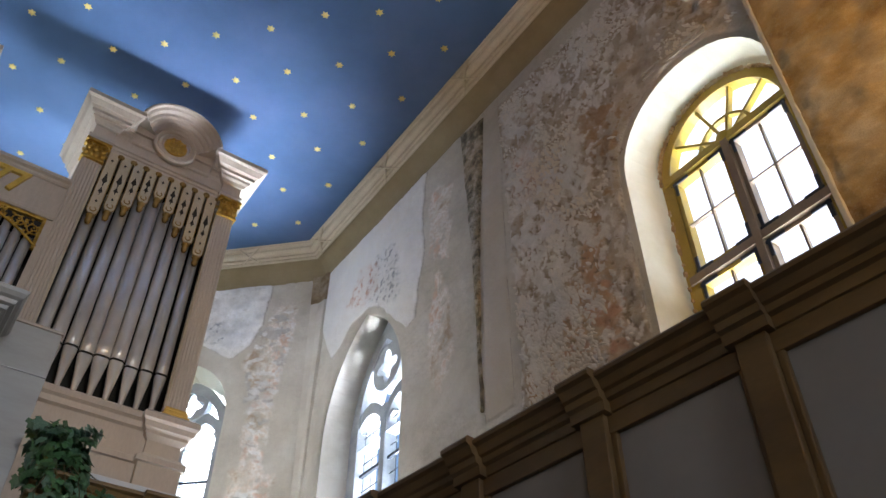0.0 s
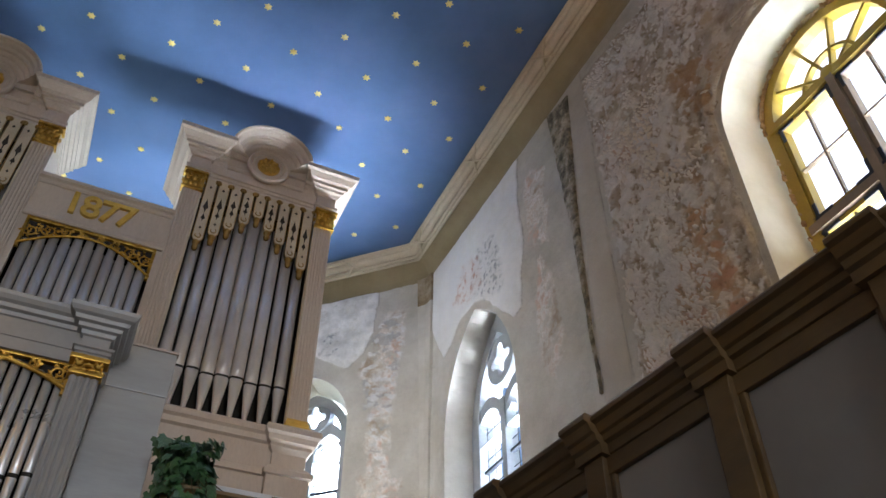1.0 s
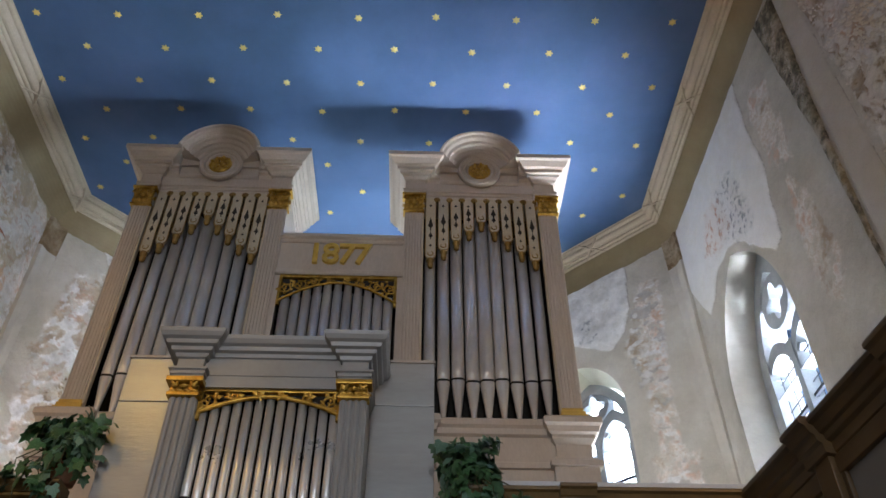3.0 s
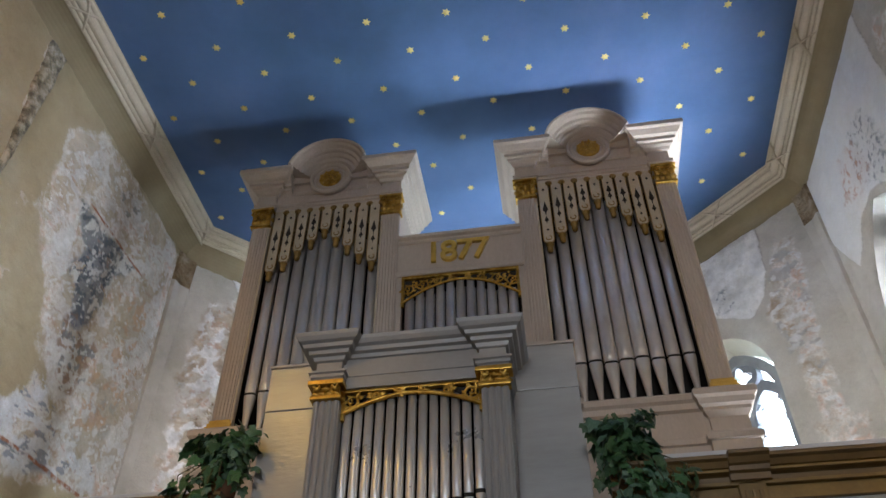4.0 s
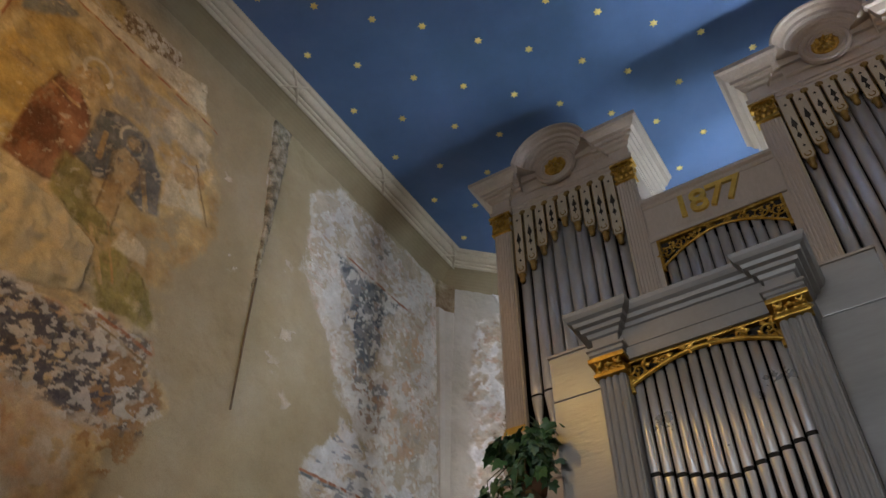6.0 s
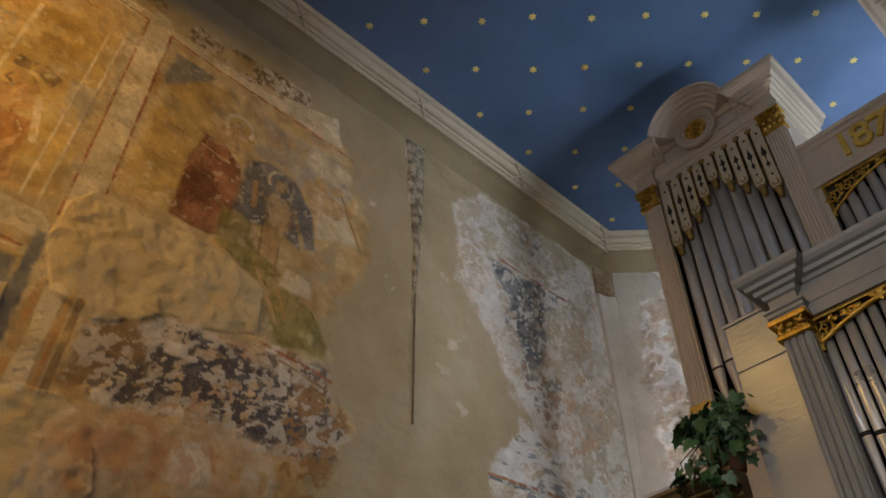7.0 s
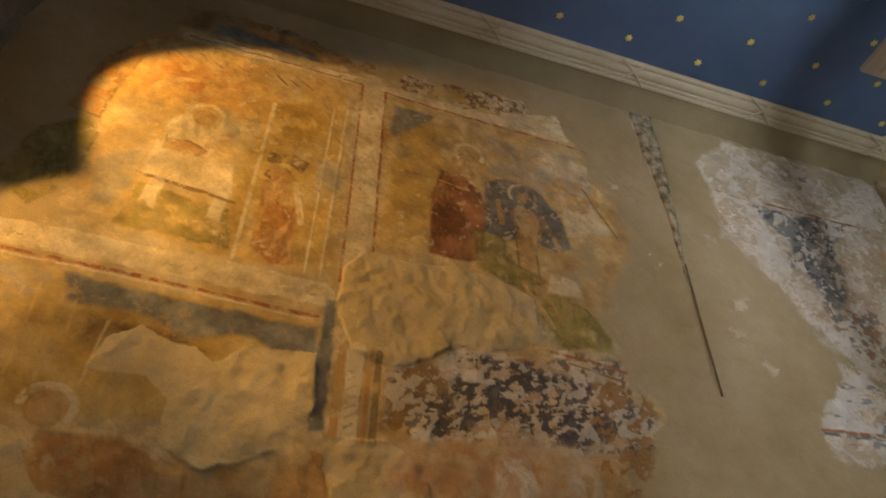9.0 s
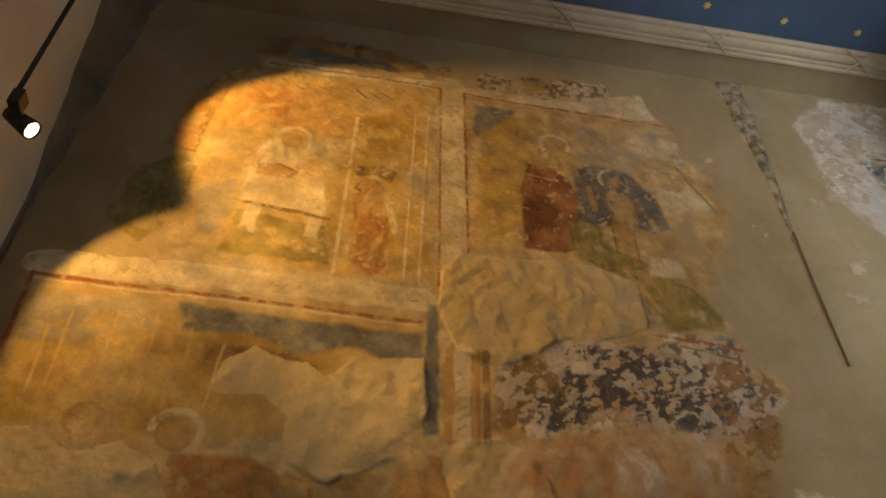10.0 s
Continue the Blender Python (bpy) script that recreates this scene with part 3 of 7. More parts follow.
CAP = [(-0.06, TOP - 0.005), (0.0, TOP - 0.005), (0.075, TOP), (0.085, TOP - 0.015), (0.085, TOP - 0.032), (0.065, TOP - 0.042), (0.05, TOP - 0.075), (0.035, TOP - 0.082),
       (0.030, TOP - 0.105), (0.012, TOP - 0.115), (0.010, TOP - 0.155), (0.0, TOP - 0.16), (-0.06, TOP - 0.16)]


def parapet(name, base, along, outward, length, posts, label, reeded=False, rail=None):
    """Panelled gallery front: moulded cap, posts with projecting caps, white panels in brown rails."""
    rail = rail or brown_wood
    u, n = Vector((*along, 0)), Vector((*outward, 0))
    o = Vector((*base, 0))
    root = thing(name, o + u * (length / 2) + Vector((0, 0, GAL)), label, "parapet", kind="structure")
    at = lambda s, d, z: o + u * s + n * d + Vector((0, 0, z))
    k = lambda nm, bm, m, lb="": under(link(nm, bm, m, None, lb), root)

    def block(nm, s0, s1, d0, d1, z0, z1, m, bev=0.004, lb=""):
        bm = bmesh.new()
        box(bm, s0, s1, d0, d1, z0, z1, bev)
        for v in bm.verts:
            v.co = at(v.co.x, v.co.y, v.co.z)
        return k(nm, bm, m, lb)

    def cap(s0, s1, grow):
        bm = bmesh.new()
        squeeze = 1.0 if rail is brown_wood else 0.68
        prof = [(d + (grow if d > 0 else 0), TOP - (TOP - z) * squeeze + (0.004 if grow and z > TOP - 0.1 else 0) - (0.003 if grow else 0)) for d, z in CAP]
        rings = [[bm.verts.new(at(s, d, z)) for d, z in prof] for s in (s0, s1)]
        for j in range(len(prof)):
            bm.faces.new((rings[0][j], rings[0][(j + 1) % len(prof)], rings[1][(j + 1) % len(prof)], rings[1][j]))
        for r in rings:
            bm.faces.new(r)
        k("cap_moulding", bm, brown_wood if rail is brown_wood else cap_brown)

    low = 0.235 if rail is brown_wood else 0.185
    cap(0, length, 0.0)
    block("top_rail", 0, length, -0.05, 0.004, TOP - low, TOP - low + 0.075, rail)
    block("bottom_rail", 0, length, -0.05, 0.004, GAL - 0.2, GAL + 0.10, rail)
    if rail is not brown_wood:
        block("gilt_line", 0, length, 0.0, 0.052, TOP - 0.072, TOP - 0.058, rail_ochre, 0.004, "gilded line under the cap")
        block("gilt_line", 0, length, 0.0, 0.030, TOP - 0.124, TOP - 0.108, rail_ochre, 0.004, "gilded line under the cap")
    edges = [0.0] + list(posts) + [length]
    for a, b in zip(edges, edges[1:]):
        if b - a > 0.2:
            # side gallery panels take the copy with shade in its colour
            block("panel", a + 0.02, b - 0.02, -0.045, -0.020, GAL + 0.05, TOP - low + 0.055, panel_offwhite_shaded if rail is brown_wood else panel_offwhite, 0.0, "off-white painted panel, shade put into its colour on the side gallery")
            for s0, s1 in ((a + 0.055, a + 0.085), (b - 0.085, b - 0.055)):
                block("stile", s0, s1, -0.045, 0.0, GAL + 0.09, TOP - low + 0.015, rail, 0.008)
    for s in posts:
        cap(s - 0.085, s + 0.085, 0.038)
        block("post", s - 0.058, s + 0.058, -0.05, 0.030, GAL - 0.2, TOP - (0.155 if rail is brown_wood else 0.108), rail, 0.006)
        for f in (-0.03, 0.0, 0.03) if reeded else ():
            block("reed", s + f - 0.010, s + f + 0.010, 0.028, 0.038, GAL, TOP - 0.15, rail, 0.004)
    return root


SD = Vector((-0.0795, 0.9968))
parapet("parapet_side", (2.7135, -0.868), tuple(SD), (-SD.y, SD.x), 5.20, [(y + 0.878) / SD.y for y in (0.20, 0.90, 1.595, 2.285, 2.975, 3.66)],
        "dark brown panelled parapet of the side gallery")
parapet("parapet_organ", (0.86, PF), (1, 0), (0, -1), 1.44, [0.59], "brown parapet with off-white panels before the organ", True, rail_ochre)
parapet("parapet_organ", (LWX + 0.01, PF), (1, 0), (0, -1), -0.93 - LWX - 0.01, [0.55, 1.45], "brown parapet with off-white panels before the organ", True, rail_ochre)
for x0, x1 in ((0.86, RWX - 0.02), (LWX + 0.02, -1.12)):
    bm = bmesh.new()
    box(bm, x0, x1, PF + 0.02, PF + 0.2, TOP - 0.003, TOP + 0.07, 0.006)
    tagged(link("ledge_board", bm, ledge_paint), "pale grey board along the top of the gallery parapet", "ledge", kind="structure")

# ---- the organ ----
OY = 5.98           # face of the towers
organ = thing("pipe_organ", (0, 6.4, GAL), "beige painted pipe organ with gilded carving and tin pipes", "organ")


def op(name, bm, m, parent=None, label="", smooth=False):
    ob = link(name, bm, m, None, label, smooth)
    ob.parent = parent or organ
    ob.matrix_parent_inverse = organ.matrix_world.inverted() if parent is None else Matrix.Identity(4)
    return ob


def sub(parent):
    """A maker of sub-parts of a part that was built in world places."""
    return lambda name, bm, m, label="", smooth=False: op(name, bm, m, parent, label, smooth)


def pipe_mesh(bm, x, y, r, foot, mouth, head, dark=1):
    """A flue pipe: pointed foot, flattened mouth with its dark slit, round body."""
    sides = 16
    spec = [(foot, 0.18, 0), (foot + 0.03, 0.24, 0), (mouth - 0.05, 0.93, 0), (mouth - 0.012, 1.0, 0.5), (mouth, 1.0, 0.75), (mouth + 0.02, 1.0, 0.75), (mouth + 0.06, 1.01, 0.35), (mouth + 0.09, 1.03, 0.0), (mouth + 0.12, 1.02, 0.3), (mouth + 0.17, 1.0, 0), (head, 1.0, 0)]
    rings = []
    for z, f, flat in spec:
        ring = []
        for s in range(sides):
            a = 2 * math.pi * s / sides
            px, py = r * f * math.cos(a), r * f * math.sin(a)
            if py < 0:
                py = py * (1 - flat) + max(py, -0.62 * r) * flat
            ring.append(bm.verts.new((x + px, y + py, z)))
        rings.append(ring)
    for i, (a, b) in enumerate(zip(rings, rings[1:])):
        for j in range(sides):
            f = bm.faces.new((a[j], a[(j + 1) % sides], b[(j + 1) % sides], b[j]))
            f.smooth = True
            # the mouth slit is not cut, its shade is coloured onto these faces
            f.material_index = dark if i == 4 and 8 <= j < 16 else 0
    bm.faces.new(rings[0][::-1])
    bm.faces.new(rings[-1]).material_index = dark


def leaf_blob(bm, c, d, ln, wd, th, n=Vector((0, -1, 0))):
    """One carved leaf lying in the plane across n."""
    d = Vector(d).normalized()
    s = d.cross(n).normalized()
    c = Vector(c)
    tip, root = bm.verts.new(c + d * ln), bm.verts.new(c - d * ln * 0.35)
    a, b = bm.verts.new(c + s * wd + d * ln * 0.15), bm.verts.new(c - s * wd + d * ln * 0.15)
    m = bm.verts.new(c + n * th + d * ln * 0.1)
    for t in ((root, a, m), (a, tip, m), (tip, b, m), (b, root, m)):
        bm.faces.new(t).smooth = True


def scroll(bm, c, r0, turns, start, hand, y, thick=0.008):
    """A carved spiral tendril with leaves on its outer side."""
    pts = []
    n = int(16 * turns)
    for i in range(n + 1):
        a = start + hand * 2 * math.pi * turns * i / n
        rr = r0 * (1 - 0.8 * i / n)
        pts.append((c[0] + rr * math.cos(a), y, c[1] + rr * math.sin(a)))
    tube(bm, pts, thick, 6, taper=thick * 0.7)
    for i in range(1, n, 3):
        p = Vector(pts[i])
        o = (p - Vector((c[0], y, c[1]))).normalized()
        t = (Vector(pts[i + 1]) - p).normalized()
        leaf_blob(bm, p + o * r0 * 0.12, o + t * 0.8, r0 * 0.42, r0 * 0.2, 0.012)
    leaf_blob(bm, (c[0], y - 0.01, c[1]), (1, 0, 0.3), r0 * 0.3, r0 * 0.25, 0.015)


def capital(k, x, y, z0, z1, half, depth, bell=True):
    """Gilded leaf capital on a pilaster."""
    bm = bmesh.new()
    box(bm, x - half, x + half, y - 0.012, y + depth, z0 + 0.012, z1 - 0.02)
    box(bm, x - half - 0.022, x + half + 0.022, y - 0.045, y + depth, z1 - 0.026, z1, 0.005)
    box(bm, x - half - 0.010, x + half + 0.010, y - 0.026, y + depth, z0, z0 + 0.02, 0.005)
    h = z1 - z0
    for row, zz in ((0, z0 + 0.22 * h), (1, z0 + 0.48 * h)):
        for i in range(4 if row == 0 else 3):
            f = (i + 0.5) / (4 if row == 0 else 3) * 2 - 1
            leaf_blob(bm, (x + f * half, y - 0.018 - 0.008 * row, zz), (0.25 * f, 0, 1), 0.24 * h, 0.32 * half, 0.022)
    for s in (-1, 1):
        scroll(bm, (x + s * half * 0.62, z1 - 0.29 * h), 0.2 * h, 1.2, math.pi / 2, -s, y - 0.03, 0.010)
        leaf_blob(bm, (x + s * half, y + 0.02, z0 + 0.4 * h), (s * 0.3, 0, 1), 0.25 * h, 0.03, 0.02, Vector((s, 0, 0)))
    return k("capital", bm, gold, "gilded leaf capital", False)


TOWER_ENT = [(-0.30, 7.11), (0.012, 7.11), (0.012, 7.155), (0.022, 7.16), (0.022, 7.19), (0.0, 7.20), (0.0, 7.31), (0.018, 7.32), (0.03, 7.345),
             (0.055, 7.36), (0.06, 7.385), (0.085, 7.39), (0.085, 7.425), (0.115, 7.44), (0.145, 7.49), (0.170, 7.505), (0.170, 7.55), (-0.30, 7.555)]


def tower(cx):
    """One side tower: case, fluted pilasters, entablature with an arched pediment, valance and pipes."""
    inner, outer = (0.705, 0.55)
    bm = bmesh.new()
    y1 = OY + 0.78
    box(bm, cx - outer, cx + outer, y1 - 0.03, y1, GAL, 7.53)
    for s in (-1, 1):
        a, b = sorted((cx + s * inner, cx + s * (inner - 0.02)))
        box(bm, a, b, OY + 0.02, y1 - 0.03, GAL, 7.53)
        a, b = sorted((cx + s * (inner - 0.02), cx + s * 0.545))
        box(bm, a, b, OY + 0.012, OY + 0.06, 4.72, 7.115)
    box(bm, cx - inner, cx + inner, OY + 0.02, y1 - 0.02, 7.535, 7.548)
    box(bm, cx - 0.55, cx + 0.55, OY + 0.05, y1 - 0.04, 4.60, 4.72)
    case = op("tower_case", bm, organ_paint, None, "beige painted tower of the organ case")
    k = sub(case)
    # added black sheet behind the pipes in place of a shaded interior
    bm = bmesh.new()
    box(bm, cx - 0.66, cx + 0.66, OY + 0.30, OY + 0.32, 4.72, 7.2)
    k("back_board", bm, hollow_shade, "dark inside of the case")
    for s in (-1, 1):
        px = cx + s * 0.622
        bm = bmesh.new()
        lp = [(px - 0.076, OY + 0.055), (px - 0.076, OY)]
        for f in range(6):
            fx = px - 0.065 + 0.026 * f
            lp += [(fx - 0.006, OY), (fx - 0.003, OY + 0.007), (fx + 0.003, OY + 0.007), (fx + 0.006, OY)]
        prism(bm, lp + [(px + 0.076, OY), (px + 0.076, OY + 0.055)], 4.85, 6.89, 0, lambda x, y, z: (x, z, y))
        k("pilaster", bm, organ_paint)
        bm = bmesh.new()
        for z0, z1, g in ((4.745, 4.79, 0.03), (4.795, 4.825, 0.018), (4.83, 4.853, 0.008)):
            box(bm, px - 0.076 - g, px + 0.076 + g, OY - g, OY + 0.055, z0, z1, 0.006)
        k("pilaster_base", bm, gold_paint, "gilded pilaster base")
        capital(k, px, OY, 6.89, 7.112, 0.088, 0.07)
        bm = bmesh.new()
        a, b = sorted((cx + s * 0.545, cx + s * 0.527))
        box(bm, a, b, OY + 0.008, OY + 0.06, 4.76, 7.08, 0.004)
        k("inner_strip", bm, slat_cream)
    # entablature: set back in the middle, broken forward over the pilasters
    prof = [(o - 0.02 if o > -0.2 else -0.03, z) for o, z in TOWER_ENT]
    g = 0.02
    for e in (1, -1):
        side = [(cx + e * (inner + g), y1), (cx + e * (inner + g), OY - g), (cx + e * 0.50, OY - g), (cx + e * 0.50, OY + 0.03), (cx + e * 0.38, OY + 0.03)]
        bm = bmesh.new()
        sweep(bm, side if e > 0 else side[::-1], prof)
        k("entablature", bm, organ_paint)
    bm = bmesh.new()
    sweep(bm, [(cx + 0.50, OY + 0.028), (cx - 0.50, OY + 0.028)], [(-0.03, 7.08), (0.0, 7.08), (0.0, 7.13), (0.012, 7.14), (0.012, 7.165), (0.026, 7.175), (0.026, 7.19), (-0.008, 7.205), (-0.03, 7.21)])
    box(bm, cx - 0.52, cx + 0.52, OY + 0.034, OY + 0.4, 7.10, 7.54)
    k("frieze", bm, organ_paint)
    # arched pediment: a projecting hood that steps back in rings to the rosette, its cornice running into the frieze
    zc, n = 7.455, 32
    bow = [(0.400, -0.02), (0.400, 0.185), (0.385, 0.195), (0.372, 0.190), (0.366, 0.165), (0.345, 0.150), (0.330, 0.118), (0.305, 0.108), (0.300, 0.080), (0.272, 0.066), (0.262, 0.045), (0.235, 0.036), (0.215, 0.012), (0.205, -0.02)]
    bm = bmesh.new()
    lo = math.asin(0.095 / 0.40)
    rows = []
    for i in range(n + 1):
        a = lo + (math.pi - 2 * lo) * i / n
        rows.append([bm.verts.new((cx + r * math.cos(a), OY - d, zc + r * math.sin(a))) for r, d in bow])
    for ra, rb in zip(rows, rows[1:]):
        for j in range(len(bow)):
            bm.faces.new((ra[j], ra[(j + 1) % len(bow)], rb[(j + 1) % len(bow)], rb[j]))
    bm.faces.new(rows[0])
    bm.faces.new(rows[-1])
    k("arched_pediment", bm, organ_paint, "arched hood with concentric mouldings")
    bm = bmesh.new()
    prism(bm, [(cx + 0.392 * math.cos(math.pi * i / n), zc + 0.392 * math.sin(math.pi * i / n)) for i in range(n + 1)], OY + 0.004, OY + 0.34)
    k("pediment_back", bm, organ_paint)
    bm = bmesh.new()
    sweep(bm, [(cx + 0.37, OY + 0.03), (cx - 0.37, OY + 0.03)], [(-0.03, 7.215), (0.0, 7.215), (0.0, 7.30), (0.014, 7.31), (0.022, 7.33), (0.012, 7.345), (-0.03, 7.35)])
    k("frieze_moulding", bm, organ_paint)
    bm = bmesh.new()
    ring_prof = [(0.205, 0.0), (0.205, 0.035), (0.190, 0.048), (0.172, 0.040), (0.160, 0.022), (0.150, 0.030), (0.136, 0.036), (0.124, 0.020), (0.001, 0.018)]
    lathe(bm, ring_prof, (cx, OY + 0.008, zc), "y", 32, smooth=False)
    k("roundel", bm, organ_paint)
    bm = bmesh.new()
    lathe(bm, [(0.001, -0.02), (0.106, -0.02), (0.110, 0.006), (0.098, 0.016), (0.060, 0.010), (0.001, 0.012)], (cx, OY - 0.012, zc), "y", 24)
    plate = k("rosette", bm, gold, "gilded carved rosette")
    bm = bmesh.new()
    rl = random.Random(4)
    for ring, cnt, r in ((0, 9, 0.078), (1, 6, 0.046), (2, 3, 0.018)):
        for i in range(cnt):
            a = 2 * math.pi * (i + 0.35 * ring) / cnt
            leaf_blob(bm, (cx + r * math.cos(a), OY - 0.030 - 0.013 * ring, zc + r * math.sin(a)), (math.cos(a + rl.uniform(-0.5, 0.5)), 0, math.sin(a)), 0.036, 0.020, 0.026)
    k("rosette_leaves", bm, gold)
    # valance of nine pierced pendants, the holes laid on as near-black plates
    for i in range(9):
        d = abs(i - 4)
        sx = cx + (i - 4) * 0.116
        zt, zb, w = 7.10, 6.80 - 0.118 * d + (0.02 if d == 4 else 0), 0.047
        bm = bmesh.new()
        lp = [(sx - w, zt), (sx - w, zb + 0.03), (sx - w * 0.75, zb + 0.006), (sx - w * 0.3, zb), (sx, zb - 0.008), (sx + w * 0.3, zb), (sx + w * 0.75, zb + 0.006), (sx + w, zb + 0.03), (sx + w, zt)]
        prism(bm, lp, OY + 0.022, OY + 0.045)
        s = k("valance_slat", bm, slat_cream, "cream pierced pendant with gilt edge")
        bm = bmesh.new()
        for e in (-1, 1):
            tube(bm, [(sx + e * w, OY + 0.022, zt), (sx + e * w, OY + 0.018, zb + 0.03), (sx + e * w * 0.7, OY + 0.018, zb + 0.004), (sx, OY + 0.018, zb - 0.008)], 0.0045, 6)
        lathe(bm, [(0.001, 0.012), (0.030, 0.010), (0.036, -0.008), (0.024, -0.022), (0.028, -0.06), (0.02, -0.085), (0.001, -0.09)], (sx, OY + 0.034, zb - 0.012), "z", 10)
        lathe(bm, [(0.001, 0.0), (0.032, 0.0), (0.032, 0.008), (0.022, 0.012), (0.001, 0.012)], (sx + 0.058, OY + 0.03, 7.082), "y", 12)
        tube(bm, [(sx + 0.024 * math.cos(aa), OY + 0.018, zb + 0.055 + 0.024 * math.sin(aa)) for aa in (math.pi * (0.85 + 1.5 * q / 8) for q in range(9))], 0.005, 5)
        k("gilt_drop", bm, gold_dull)
        ln = zt - zb
        holes = [(zt - 0.10, 0.014, 0.02)]
        if ln > 0.34:
            holes += [(zb + 0.54 * ln, 0.024, 0.07 + 0.03 * (d > 2)), (zb + 0.36 * ln, 0.020, 0.05)]
        if d >= 3:
            holes += [(zb + 0.20 * ln, 0.012, 0.02)]
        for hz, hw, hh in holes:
            # plate coloured like the shade in a hole, nothing is cut out
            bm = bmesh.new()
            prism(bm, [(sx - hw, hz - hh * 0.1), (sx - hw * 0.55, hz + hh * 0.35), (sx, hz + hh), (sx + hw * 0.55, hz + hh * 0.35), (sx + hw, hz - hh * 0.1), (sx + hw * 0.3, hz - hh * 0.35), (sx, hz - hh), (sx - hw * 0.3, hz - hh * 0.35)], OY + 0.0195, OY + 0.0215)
            k("piercing", bm, hollow_shade)
    # pipes
    for i in range(9):
        d = abs(i - 4)
        sx = cx + (i - 4) * 0.116
        r = (0.059, 0.055, 0.052, 0.050, 0.047)[d]
        bm = bmesh.new()
        pipe_mesh(bm, sx, OY + 0.11, r, 4.73, 5.125 + 0.012 * ((i * 7) % 3 - 1), 6.92 - 0.08 * d)
        k("pipe", bm, [tin, hollow_shade], "grey tin flue pipe")
    # pedestal
    bm = bmesh.new()
    base = [(cx + 0.72, y1), (cx + 0.72, OY - 0.03), (cx + 0.46, OY - 0.03), (cx + 0.46, OY + 0.03), (cx - 0.46, OY + 0.03), (cx - 0.46, OY - 0.03), (cx - 0.72, OY - 0.03), (cx - 0.72, y1)]
    sweep(bm, base, [(-0.04, GAL), (0.03, GAL), (0.03, 4.345), (0.055, 4.35), (0.055, 4.39), (0.035, 4.40), (0.02, 4.425), (0.0, 4.435), (0.0, 4.535), (0.012, 4.55),
                     (0.03, 4.575), (0.03, 4.60), (0.055, 4.615), (0.065, 4.655), (0.085, 4.675), (0.085, 4.715), (0.07, 4.735), (-0.04, 4.74)])
    box(bm, cx - 0.72, cx + 0.72, OY + 0.0, y1 - 0.05, GAL, 4.70)
    k("pedestal", bm, organ_paint)
    return case


tower(-1.245)
tower(1.245)

# middle bay between the towers, with the year in raised gilt figures
bm = bmesh.new()
box(bm, -0.545, 0.545, OY + 0.03, OY + 0.09, 6.17, 6.52)
box(bm, -0.545, -0.50, OY + 0.03, OY + 0.09, GAL, 6.17)
box(bm, 0.50, 0.545, OY + 0.03, OY + 0.09, GAL, 6.17)
sweep(bm, [(0.545, OY + 0.03), (-0.545, OY + 0.03)], [(-0.10, 6.50), (0.008, 6.50), (0.02, 6.515), (0.02, 6.535), (0.045, 6.55), (0.045, 6.58), (-0.10, 6.585)])
sweep(bm, [(0.545, OY + 0.03), (-0.545, OY + 0.03)], [(-0.05, 6.125), (0.02, 6.125), (0.03, 6.14), (0.03, 6.165), (0.01, 6.18), (0.006, 6.20), (-0.05, 6.20)])
bay = op("middle_bay", bm, organ_paint, None, "beige panel bearing the year in gilt figures")
kb = sub(bay)
# black sheet again for the shade behind the middle pipes
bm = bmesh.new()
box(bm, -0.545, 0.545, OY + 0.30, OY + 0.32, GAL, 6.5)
kb("back_board", bm, hollow_shade)
for ch, x in (("1", -0.225), ("8", -0.090), ("7", 0.050), ("7", 0.185)):
    cu = bpy.data.curves.new("digit", "FONT")
    cu.body, cu.size, cu.extrude, cu.bevel_depth, cu.align_x = ch, 0.315, 0.012, 0.006, "CENTER"
    ob = new("digit_source", cu)
    dg = bpy.context.evaluated_depsgraph_get()
    me = bpy.data.meshes.new_from_object(ob.evaluated_get(dg))
    bpy.data.objects.remove(ob)
    me.transform(pose(x, OY + 0.016, 6.262, 90, 0, 0))
    me.materials.clear()
    me.materials.append(gilt_bright)
    dgt = new("figure", me)
    dgt.parent = bay
    tagged(dgt, "raised gilt figure " + ch)


